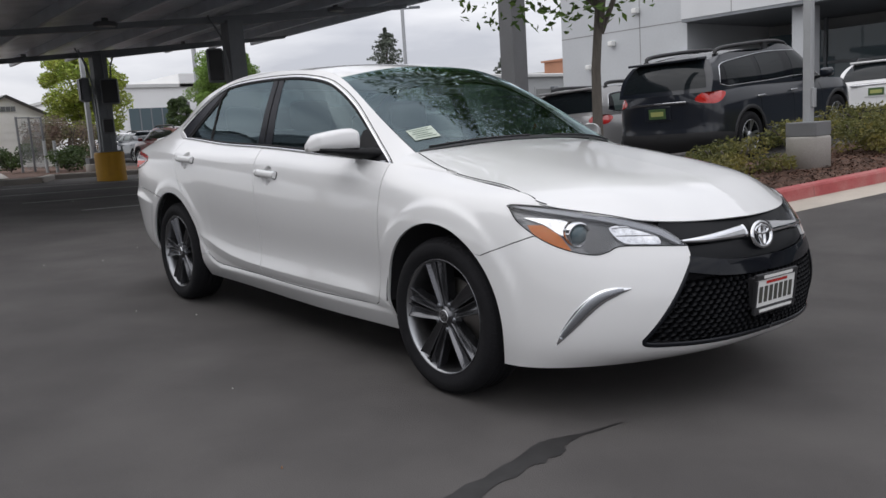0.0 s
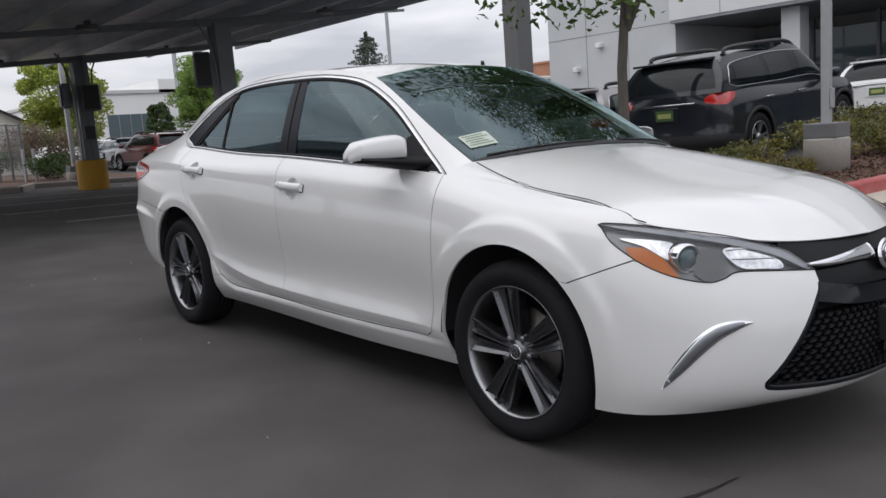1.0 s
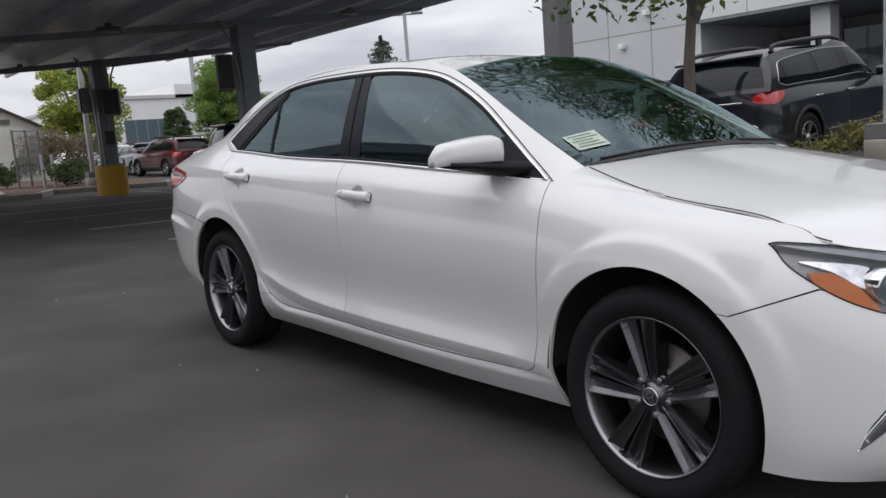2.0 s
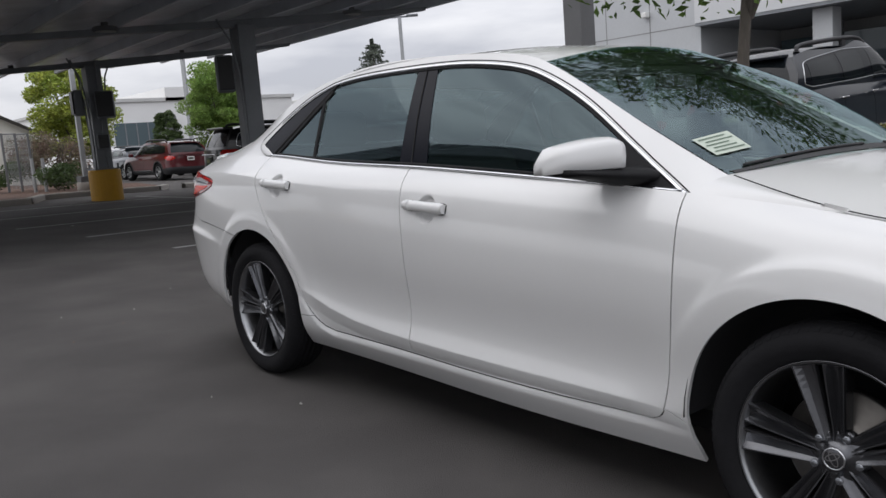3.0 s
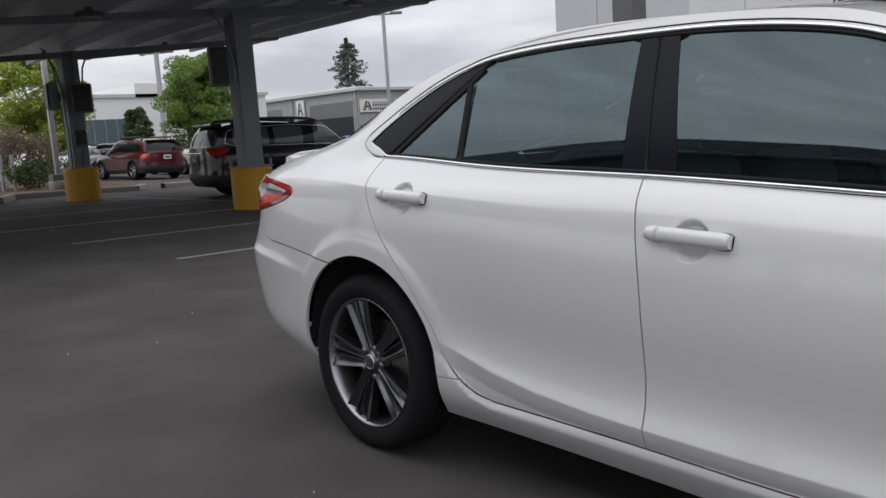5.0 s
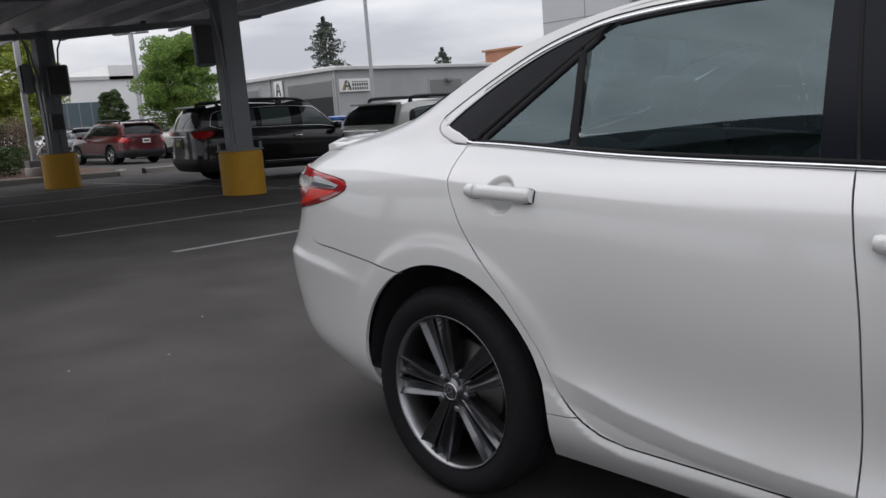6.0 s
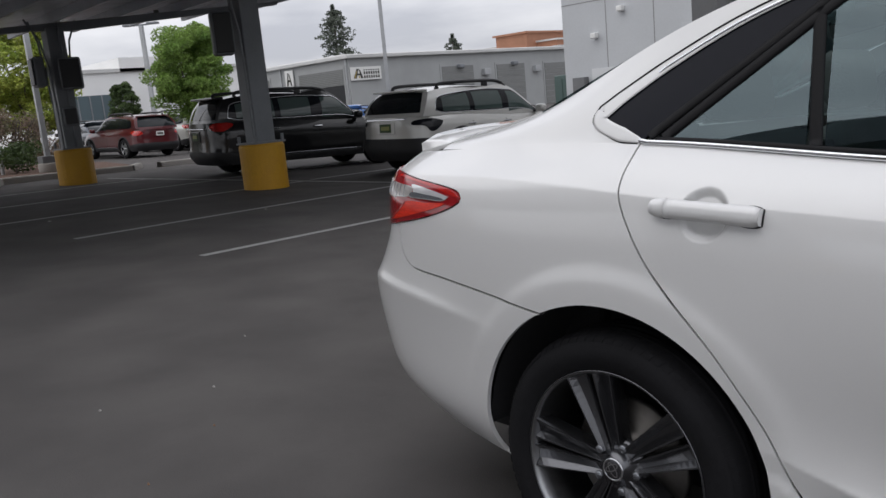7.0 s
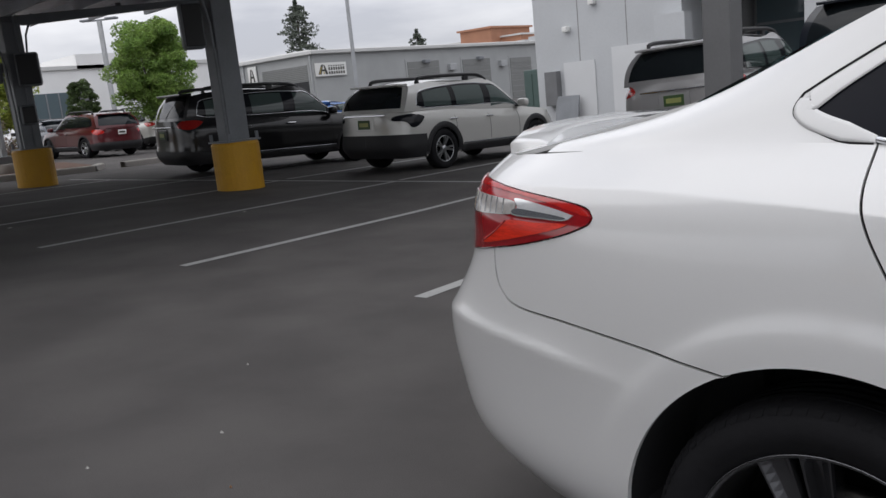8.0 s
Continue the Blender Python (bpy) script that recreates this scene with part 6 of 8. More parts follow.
# interior
def seat(x, y, rear=False):
    s = new("seat")
    s.parent = sedan
    s["label"] = "grey cloth seat with headrest"
    s.matrix_local = pose(x, y, 0.30)
    w = 0.25
    part("cushion", boxed(-0.25, 0.27, -w, w, 0.05, 0.24, 0.05), M["cloth_grey"], s, smooth=True)
    part("backrest", boxed(-0.07, 0.07, -w, w, 0.0, 0.60, 0.05, m=pose(-0.26, 0, 0.18, 0, -14, 0)), M["cloth_grey"], s, smooth=True)
    part("headrest", boxed(-0.05, 0.05, -0.13, 0.13, 0.0, 0.18, 0.04, m=pose(-0.42, 0, 0.80, 0, -10, 0)), M["cloth_grey"], s, smooth=True)


for y in (-0.37, 0.37):
    seat(-0.02, y)
    seat(-0.92, y, True)
part("dashboard", boxed(0.55, 0.96, -0.66, 0.66, 0.62, 0.93, 0.06), M["dash"], sedan, "black dashboard", True)
part("cabin_floor", boxed(-1.55, 0.98, -0.70, 0.70, 0.305, 0.34), M["dash"], sedan)
part("parcel_shelf", boxed(-1.70, -1.30, -0.62, 0.62, 0.985, 1.02, 0.01), M["dash"], sedan)
for s in (-1, 1):
    part("door_card", boxed(-1.30, 0.92, min(s * 0.72, s * 0.75), max(s * 0.72, s * 0.75), 0.34, 0.93, 0.01), M["dash"], sedan)
bm = bmesh.new()
rows = []
for k in range(28):
    a = k * math.tau / 28
    c = Vector((0, 0.185 * math.cos(a), 0.185 * math.sin(a)))
    rows.append([c + (c.normalized() * math.cos(q * math.tau / 8) + Vector((1, 0, 0)) * math.sin(q * math.tau / 8)) * 0.016 for q in range(8)])
grid(bm, rows + rows[:1], close=True)
box(bm, -0.02, 0.03, -0.17, 0.17, -0.05, 0.04, 0.01)
wheel = part("steering_wheel", bm, M["dash"], sedan, "", True)
wheel.matrix_local = pose(0.40, 0.37, 0.88, 0, -25, 0)
part("rear_view_mirror", boxed(0.36, 0.39, -0.12, 0.12, 1.27, 1.33, 0.01), M["black_plastic"], sedan)

# wipers, stickers
cowl = screen.at(np.c_[np.linspace(0.0, 1.0, 20), np.full(20, 0.03)])
for s in (1, -1):
    bm = bmesh.new()
    sweep(bm, [Vector((p[0] + 0.004, p[1] * s, p[2] + 0.003)) for p in cowl[2:-2]], 0.0045, 6)
    part("wiper", bm, M["black_plastic"], sedan, "black wiper blade along the cowl", True)
band = ring_of(edge((0.03, 0.0), (1.0, 0.0), 20), edge((1.0, 0.028), (0.03, 0.014), 20))
body_part("cowl_band", cut(screen, band, 0.0, 0.002, 0.002, both=True, flip=True), M["black_plastic"], sedan)


M["sticker_paper"] = mat("pale_green_paper", (0.50, 0.56, 0.48), 0.7, var=0.08)
M["sticker_ink"] = mat("faded_green_ink", (0.12, 0.17, 0.13), 0.7, var=0.1)


def on_screen(name, y0, y1, v0, v1, material, lift, skew=0.0):
    u0, u1 = 1 + y0 / 0.64, 1 + y1 / 0.64
    rg = ring_of(edge((u0, v0), (u1, v0), 6), edge((u1, v1), (u0, v1), 6))
    body_part(name, cut(screen, rg, 0.0, lift, 0.0, flip=True), material, sedan)
    return rg


on_screen("paper_sticker", -0.600, -0.485, 0.105, 0.215, M["sticker_paper"], 0.004)
for k in range(5):
    on_screen("sticker_bar", -0.592 + 0.01 * (k % 2), -0.495 - 0.012 * (k % 3), 0.120 + k * 0.019, 0.1255 + k * 0.019, M["sticker_ink"], 0.006)
body_part("blue_shade_band", cut(screen, ring_of(edge((0.0, 0.94), (1.0, 0.90), 20), edge((1.0, 1.0), (0.0, 1.0), 20)), 0.0, -0.003, 0.0, both=True, flip=True), M["glass_side"], sedan, "dark shade band of the windscreen")

# ---- parked vehicles ----
M["dark_glass"] = mat("dark_car_glass", (0.010, 0.013, 0.015), 0.04, var=0.05, spec=0.32)
M["green_glass"] = glass_mat("greenish_car_glass", (0.06, 0.085, 0.08), 0.03)
M["cladding"] = mat("black_cladding", (0.02, 0.02, 0.022), 0.6, var=0.15)
M["rim_silver"] = mat("silver_alloy", (0.45, 0.46, 0.47), 0.3, metal=0.9, var=0.08)
M["plate_green"] = mat("dealer_plate_green", (0.05, 0.10, 0.03), 0.5, var=0.1)
M["plate_yellow"] = mat("dealer_plate_yellow", (0.34, 0.36, 0.12), 0.5, var=0.1)
M["paint_navy"] = car_paint("dark_grey_blue_paint", (0.007, 0.010, 0.017), coat=0.85, spec=0.3)
M["paint_black"] = car_paint("black_paint", (0.005, 0.005, 0.006), coat=0.6, spec=0.25)
M["paint_silver"] = car_paint("warm_silver_paint", (0.60, 0.595, 0.565), metal=0.15)
M["paint_grey"] = car_paint("mid_grey_paint", (0.36, 0.355, 0.355), metal=0.3)
M["paint_red"] = car_paint("dark_red_paint", (0.075, 0.006, 0.009), coat=0.6, spec=0.3)
M["paint_plain_white"] = car_paint("plain_white_paint", (0.70, 0.70, 0.70))
M["paint_blue"] = car_paint("bright_blue_paint", (0.03, 0.12, 0.35), metal=0.3)
M["paint_darkblue"] = car_paint("dark_slate_paint", (0.04, 0.05, 0.065), metal=0.4)

SUV = dict(xf=2.46, xr=-2.50, w=0.955, ax=1.445, b0=1.06, b1=1.13, roof=1.70, wb=1.06, wt=0.42, rr=-2.12, gb=-2.34, hood=1.05, nose=0.93, rad=0.37, clad=0.30, rail=0.09)
WAGON = dict(xf=2.40, xr=-2.44, w=0.925, ax=1.372, b0=0.98, b1=1.05, roof=1.575, wb=1.02, wt=0.30, rr=-1.98, gb=-2.27, hood=0.99, nose=0.85, rad=0.355, clad=0.34, rail=0.09)
SALOON = dict(xf=2.36, xr=-2.40, w=0.91, ax=1.36, b0=0.93, b1=1.03, roof=1.43, wb=0.98, wt=0.25, rr=-1.10, gb=-1.75, hood=0.98, nose=0.75, rad=0.33, clad=0.0, rail=0.0)


def simple_wheel(rad, spokes, rim_material):
    key = (rad, spokes, rim_material.name)
    if key in WHEEL_KINDS:
        return WHEEL_KINDS[key]
    bm = bmesh.new()
    lathe(bm, [(rad * 0.64, -0.09), (rad * 0.72, -0.108), (rad * 0.88, -0.112), (rad * 0.97, -0.095), (rad, -0.07), (rad, 0.07), (rad * 0.97, 0.1), (rad * 0.64, 0.1)], 40)
    bmesh.ops.reverse_faces(bm, faces=bm.faces[:])
    tyre = keep_shading(bm, "tyre", M["rubber"])
    bm = bmesh.new()
    lathe(bm, [(rad * 0.655, -0.095), (rad * 0.64, -0.10), (rad * 0.61, -0.092), (rad * 0.58, -0.05), (rad * 0.56, 0.05), (0.0, 0.05)], 40)
    bmesh.ops.reverse_faces(bm, faces=bm.faces[:])
    bm.faces.ensure_lookup_table()
    for f in bm.faces[80:]:
        f.material_index = 1
    for k in range(spokes):
        a = k * math.tau / spokes
        for s in (-1, 1):
            c0, c1 = a + s * 0.10, a + s * 0.16
            e = Vector((-math.sin(a), 0, math.cos(a)))
            p, q = Vector((0.05 * math.cos(c0), -0.075, 0.05 * math.sin(c0))), Vector((rad * 0.62 * math.cos(c1), -0.09, rad * 0.62 * math.sin(c1)))
            v = [bm.verts.new(z) for z in (p - e * 0.014, p + e * 0.014, q + e * 0.016, q - e * 0.016, p - e * 0.014 + Vector((0, 0.04, 0)), p + e * 0.014 + Vector((0, 0.04, 0)), q + e * 0.016 + Vector((0, 0.04, 0)), q - e * 0.016 + Vector((0, 0.04, 0)))]
            for f in ((3, 2, 1, 0), (0, 1, 5, 4), (1, 2, 6, 5), (2, 3, 7, 6), (3, 0, 4, 7)):
                bm.faces.new([v[i] for i in f])
    lathe(bm, [(0.0, -0.09), (0.05, -0.088), (0.065, -0.07), (0.065, -0.03)], 20)
    rim = keep_shading(bm, "rim", [rim_material, M["gloss_black"]])
    WHEEL_KINDS[key] = (tyre, rim)
    return tyre, rim


WHEEL_KINDS = {}


def vehicle(name, label, x, y, az, k, paint, glass="dark_glass", tail="wide", rims=None, plate="plate_green", front_plate=False, group="", chrome=True, level=1.0, big=1.0):
    v = thing(name, label, "car", pose(x, y, gz(x, y), 0, 0, 0) @ Matrix.Rotation(radians(az), 4, "Z"), group)
    tiltm = pose(0, 0, 0, math.degrees(-math.atan((gz(x, y + 1) - gz(x, y - 1)) / 2)) * -level, math.degrees(math.atan((gz(x + 1, y) - gz(x - 1, y)) / 2)) * -level, 0)
    v.matrix_world = Matrix.Translation((x, y, gz(x, y))) @ tiltm @ Matrix.Rotation(radians(az), 4, "Z")
    w, ax, b0, b1, nz = k["w"], k["ax"], k["b0"], k["b1"], k["nose"]
    xf, xr = k["xf"], k["xr"]
    bl = 0.26 if k["clad"] else 0.22

    def row(xx, yy, b, tuck=0.0, t2=0.0):
        return [(xx - tuck, -yy + 0.06, bl), (xx, -yy + 0.005, bl + 0.16), (xx + t2 * 0.5, -yy, 0.62), (xx + t2, -yy + 0.015, b - 0.16), (xx + t2, -yy + 0.09, b)]
    sd = Loft([row(xr, 0.001, b1, -0.1, 0.0), row(xr + 0.04, 0.55, b1, -0.1, 0.0), row(xr + 0.17, w - 0.10, b1, -0.1, 0.02), row(-ax - 0.5, w - 0.015, b1), row(-ax, w, b1), row(0, w - 0.02, (b0 + b1) / 2),
               row(ax, w, b0 - 0.02), row(ax + 0.45, w - 0.03, nz + 0.06), row(xf - 0.24, w - 0.17, nz + 0.01, 0.03, -0.05), row(xf - 0.05, 0.45, nz, 0.05, -0.07), row(xf, 0.001, nz, 0.05, -0.07)], 110, 36)
    sd.gv = np.linspace(0, 1, 36)

    def sf(pts, lo=0.12, hi=0.9):
        return sd.find(pts, (0, 2), lo, hi)
    af, ar = arc(ax, k["rad"], k["rad"] + 0.055, -12, 192, 24), arc(-ax, k["rad"], k["rad"] + 0.055, -12, 192, 24)
    uaf, uar = sf(af), sf(ar)
    for a in (uaf, uar):
        a[0][1] = a[-1][1] = 0.0
    ring = ring_of([(1.0, 0.0)], uaf, uar, [(0.0, 0.0)], [(0.0, 1.0)], edge((0.0, 1.0), (1.0, 1.0), 60))
    body_part("body", cut(sd, ring, 0.0, both=True), paint, v)
    # roof house
    rz, wt = k["roof"], k["wt"]
    rr, gb = k["rr"], k["gb"]
    wr = w - 0.27
    hz = Loft([[(gb, -w + 0.10, b1), (gb * 0.6 + rr * 0.4 + 0.02, -w + 0.13, (b1 + rz) / 2), (rr, -wr - 0.02, rz - 0.10)],
               [(min(-1.3, rr + 0.25), -w + 0.09, b1), (min(-1.3, rr + 0.3), -w + 0.125, (b1 + rz) / 2), (min(-1.2, rr + 0.35), -wr, rz - 0.045)],
               [(-0.4, -w + 0.09, (b0 + b1) / 2), (-0.4, -w + 0.13, (b0 + rz) / 2 + 0.02), (-0.4, -wr, rz - 0.03)],
               [(wt + 0.12, -w + 0.09, b0 + 0.01), (wt + 0.06, -w + 0.13, (b0 + rz) / 2), (wt, -wr + 0.01, rz - 0.06)],
               [(wt + (k["wb"] - wt) * 0.55 + 0.1, -w + 0.09, b0), (wt + (k["wb"] - wt) * 0.55, -w + 0.12, b0 * 0.72 + rz * 0.28), (wt + (k["wb"] - wt) * 0.5, -w + 0.20, (b0 + rz) / 2)],
               [(k["wb"] + 0.10, -w + 0.10, b0 - 0.01), (k["wb"] + 0.06, -w + 0.12, b0 + 0.01), (k["wb"], -w + 0.15, b0 + 0.03)]], 70, 24)
    body_part("pillar_side", cut(hz, ALL, 0.0, 0.0, 0.01), paint, v, "", True)

    def hh(pts):
        return hz.find(pts, (0, 2))
    t0, t1 = rz - 0.10, rz - 0.13
    rear_end = rr + 0.16 if rr < -1.5 else rr - 0.05
    dlo = smooth_line([(k["wb"] - 0.02, b0 + 0.035), (wt + (k["wb"] - wt) * 0.5 + 0.02, (b0 + rz) / 2 - 0.09), (wt + 0.02, t0 - 0.04), (wt - 0.25, t0), (-0.5, t0 + 0.02), (-1.2, t0 - 0.015), (rear_end + 0.05, t1 - 0.05), (rear_end - 0.10, (b1 + rz) / 2 - 0.02), (rear_end - 0.14, b1 + 0.09)], 5)
    ud = hh(dlo)
    ring_d = ring_of(ud, [hh([(rear_end + 0.02, b1 + 0.05)])[0]], edge(hh([(rear_end + 0.1, b1 + 0.04)])[0], hh([(k["wb"] - 0.1, b0 + 0.035)])[0], 30))
    body_part("window_frame", cut(hz, ring_d, 0.0, 0.003, 0.004), M["gloss_black"], v, "", True)
    if chrome:
        body_part("window_trim", ribbon(hz, np.vstack([ring_d, ring_d[:1]]), 0.014, 0.004, 0.003), M["chrome"], v, "", True)
    xa, xb, xc = 0.0 - 0.05, -0.98, rear_end
    for nm, x0, x1 in (("front_window", k["wb"] - 0.2, xa + 0.05), ("rear_window", xa - 0.05, xb + 0.04), ("quarter_window", xb - 0.05, xc)):
        s = dlo[(dlo[:, 0] <= x0) & (dlo[:, 0] >= x1)]
        if len(s) < 3:
            continue
        zb = lambda q: (b0 if q > 0 else b1) + 0.065
        rg = ring_of(hh(s - [0, 0.035]), hh([(s[-1][0], zb(s[-1][0]))]), hh([(s[0][0], zb(s[0][0]))]))
        body_part(nm, cut(hz, rg, 0.0, 0.006, 0.003), M[glass], v, "", True)
    top = Loft([[(wt, -wr + 0.01, rz - 0.06), (wt - 0.02, -wr * 0.5, rz - 0.02), (wt - 0.03, 0, rz - 0.012)], [(-0.4, -wr, rz - 0.03), (-0.4, -wr * 0.5, rz), (-0.4, 0, rz + 0.005)],
                [(min(-1.2, rr + 0.35), -wr, rz - 0.045), (min(-1.2, rr + 0.33), -wr * 0.5, rz - 0.015), (min(-1.2, rr + 0.32), 0, rz - 0.01)], [(rr, -wr - 0.02, rz - 0.10), (rr - 0.06, -wr * 0.5, rz - 0.075), (rr - 0.08, 0, rz - 0.07)]], 30, 16)
    body_part("roof_panel", cut(top, ALL, 0.0, both=True, flip=True), paint, v)
    ws = Loft([[(k["wb"], -w + 0.15, b0 + 0.03), (wt + (k["wb"] - wt) * 0.5, -w + 0.20, (b0 + rz) / 2), (wt, -wr + 0.01, rz - 0.06)],
               [(k["wb"] + 0.13, 0, b0 + 0.06), (wt + (k["wb"] - wt) * 0.5 + 0.08, 0, (b0 + rz) / 2 + 0.04), (wt - 0.03, 0, rz - 0.012)]][:1] + [[(k["wb"] + 0.10, -0.4, b0 + 0.05), (wt + (k["wb"] - wt) * 0.5 + 0.06, -0.4, (b0 + rz) / 2 + 0.03), (wt - 0.02, -0.35, rz - 0.022)], [(k["wb"] + 0.13, 0, b0 + 0.06), (wt + (k["wb"] - wt) * 0.5 + 0.08, 0, (b0 + rz) / 2 + 0.04), (wt - 0.03, 0, rz - 0.012)]], 20, 16)
    body_part("windscreen", cut(ws, ALL, 0.0, 0.0, 0.0, both=True, flip=True), M[glass], v)
    rg = Loft([[(gb, -w + 0.10, b1), (gb * 0.6 + rr * 0.4 + 0.02, -w + 0.13, (b1 + rz) / 2), (rr, -wr - 0.02, rz - 0.10)],
               [(gb - 0.08, -0.45, b1), (gb * 0.6 + rr * 0.4 - 0.06, -0.43, (b1 + rz) / 2 + 0.01), (rr - 0.06, -0.38, rz - 0.078)],
               [(gb - 0.10, 0, b1), (gb * 0.6 + rr * 0.4 - 0.08, 0, (b1 + rz) / 2 + 0.01), (rr - 0.08, 0, rz - 0.07)]], 24, 16)
    body_part("tailgate_frame", cut(rg, ALL, 0.0, 0.0, 0.01, both=True, flip=True), paint, v)
    body_part("rear_glass", cut(rg, ring_of(edge((0.10, 0.12), (1, 0.12), 8), edge((1, 0.93), (0.16, 0.93), 8)), 0.0, 0.006, 0.004, both=True, flip=True), M["dark_glass"], v)
    if rr < -1.5:
        part("rear_spoiler", boxed(rr - 0.20, rr + 0.05, -wr + 0.04, wr - 0.04, rz - 0.085, rz - 0.045, 0.012), paint, v)
    deck_b = Loft([[(k["wb"], -w + 0.15, b0 + 0.03), (k["wb"] + 0.10, -0.4, b0 + 0.05), (k["wb"] + 0.13, 0, b0 + 0.06)], [(ax + 0.05, -w + 0.10, b0 - 0.03), (ax + 0.1, -0.4, b0 + 0.02), (ax + 0.1, 0, b0 + 0.03)], [(xf - 0.35, -w + 0.22, nz + 0.03), (xf - 0.18, -0.40, nz + 0.03), (xf - 0.13, 0, nz + 0.03)]], 24, 16)
    body_part("hood", cut(deck_b, ALL, 0.0, both=True, flip=True), paint, v)
    if rr > -1.5:
        part("trunk_lid", boxed(xr + 0.08, gb + 0.02, -w + 0.14, w - 0.14, b1 - 0.06, b1 - 0.004, 0.02), paint, v)
    # lamps
    lz = b1 - (0.14 if k["roof"] > 1.65 else 0.20)
    for s in (False, True):
        if tail == "wide":
            pts = sd.find([(xr + 0.50, lz + 0.10), (xr + 0.30, lz + 0.14), (xr + 0.12, lz + 0.12), (xr + 0.07, lz + 0.02), (xr + 0.20, lz - 0.04), (xr + 0.36, lz + 0.0)], (0, 2), 0.02, 0.4)
        else:
            pts = sd.find([(xr + 0.60, lz + 0.10), (xr + 0.34, lz + 0.155), (xr + 0.10, lz + 0.13), (xr + 0.07, lz + 0.06), (xr + 0.2, lz + 0.03), (xr + 0.30, lz - 0.07), (xr + 0.46, lz - 0.03)], (0, 2), 0.02, 0.4)
        b = cut(sd, smooth_line(pts, 4, True), 0.0, 0.008, 0.01)
        ob = new("tail_lamp", keep_shading(mirrored(b) if s else b, "tail_lamp", M["lens_red"] if tail != "smoked" else M["gloss_black"]))
        ob.parent = v
        ob["label"] = "red tail lamp" if tail != "smoked" else "dark tail lamp with a red edge"
        pts = sd.find([(xf - 0.42, nz - 0.07), (xf - 0.20, nz - 0.05), (xf - 0.06, nz - 0.10), (xf - 0.10, nz - 0.19), (xf - 0.25, nz - 0.20)], (0, 2), 0.75, 0.99)
        b = cut(sd, smooth_line(pts, 4, True), 0.0, 0.006, 0.01)
        ob = new("headlamp", keep_shading(mirrored(b) if s else b, "headlamp", M["lamp_bowl"]))
        ob.parent = v
    if k["clad"]:
        for nm, cx, lo, hi in (("front_arch_cladding", ax, -8, 188), ("rear_arch_cladding", -ax, -8, 188)):
            body_part(nm, ribbon(sd, sf(arc(cx, k["rad"], k["rad"] + 0.075, lo, hi, 24)), 0.06 * big, 0.012, 0.0), M["cladding"], v, "", True)
        body_part("sill_cladding", ribbon(sd, sf(np.c_[np.linspace(ax - 0.46, -ax + 0.46, 14), np.full(14, bl + 0.07)]), 0.15, 0.015, 0.0), M["cladding"], v, "", True)
        body_part("sill_strip", ribbon(sd, sf(np.c_[np.linspace(ax - 0.5, -ax + 0.5, 14), np.full(14, bl + 0.16)]), 0.025, 0.012, 0.004), M["chrome_dark"], v, "", True)
        zc = bl + 0.12
        ub = ring_of(edge((0.0, 0.0), (sf([(-ax - 0.44, bl + 0.1)])[0][0], 0.0), 20), sf([(-ax - 0.46, bl + 0.22 * big)]), edge(sd.find([(xr + 0.15, zc + 0.16 * big)], (0, 2), 0.02, 0.3)[0], (0.0, sd.find([(xr + 0.02, zc + 0.16 * big)], (0, 2), 0.0, 0.2)[0][1]), 12))
        body_part("lower_rear_bumper", cut(sd, ub, 0.0, 0.008, 0.01, both=True), M["cladding"], v)
    for s in (-1, 1):
        if k["rail"]:
            bm = bmesh.new()
            pts = [(wt - 0.12, s * (wr - 0.05), rz - 0.05), (wt - 0.25, s * (wr - 0.05), rz + 0.04), (-0.3, s * (wr - 0.05), rz + k["rail"] - 0.01), (rr + 0.45, s * (wr - 0.05), rz + 0.05), (rr + 0.28, s * (wr - 0.05), rz - 0.05)]
            sm = smooth_line([(p[0], p[2]) for p in pts], 5)
            sweep(bm, [(a, s * (wr - 0.05), b) for a, b in sm], [0.034 if 0.12 < i / len(sm) < 0.88 else 0.045 for i in range(len(sm))], 8)
            part("roof_rail", bm, M["black_plastic"], v, "black roof rail", True)
            part("rail_foot", boxed(-0.46, -0.32, s * (wr - 0.05) - 0.025, s * (wr - 0.05) + 0.025, rz - 0.04, rz + k["rail"] - 0.01, 0.01), M["black_plastic"], v)
        bm = bmesh.new()
        yy = s * (w + 0.10)
        box(bm, k["wb"] - 0.28, k["wb"] - 0.12, yy - 0.10, yy + 0.10, b0 + 0.02, b0 + 0.17, 0.045)
        part("door_mirror", bm, paint if k["clad"] else M["black_plastic"], v, "", True)
        part("mirror_arm", boxed(k["wb"] - 0.22, k["wb"] - 0.12, min(s * (w - 0.14), s * (w + 0.02)), max(s * (w - 0.14), s * (w + 0.02)), b0 + 0.02, b0 + 0.06, 0.01), M["black_plastic"], v)
        for hx in (-0.10, -1.12):
            part("door_handle", boxed(hx - 0.10, hx + 0.10, s * (w + 0.004) - 0.02, s * (w + 0.004) + 0.02, b1 - 0.19, b1 - 0.16, 0.012), paint if not chrome else M["chrome"], v)
    for gx in (ax - 0.55, -0.06, -ax + 0.33):
        ln = [(gx, bl + 0.2), (gx + 0.01, 0.6), (gx, 0.85), (gx - 0.03, b0 - 0.06)]
        body_part("door_gap", ribbon(sd, sf(smooth_line(ln, 4)), 0.010, 0.001, 0.0008), M["seam"], v, "", True)
    tyre, rim = simple_wheel(k["rad"], 5, rims or M["rim_silver"])
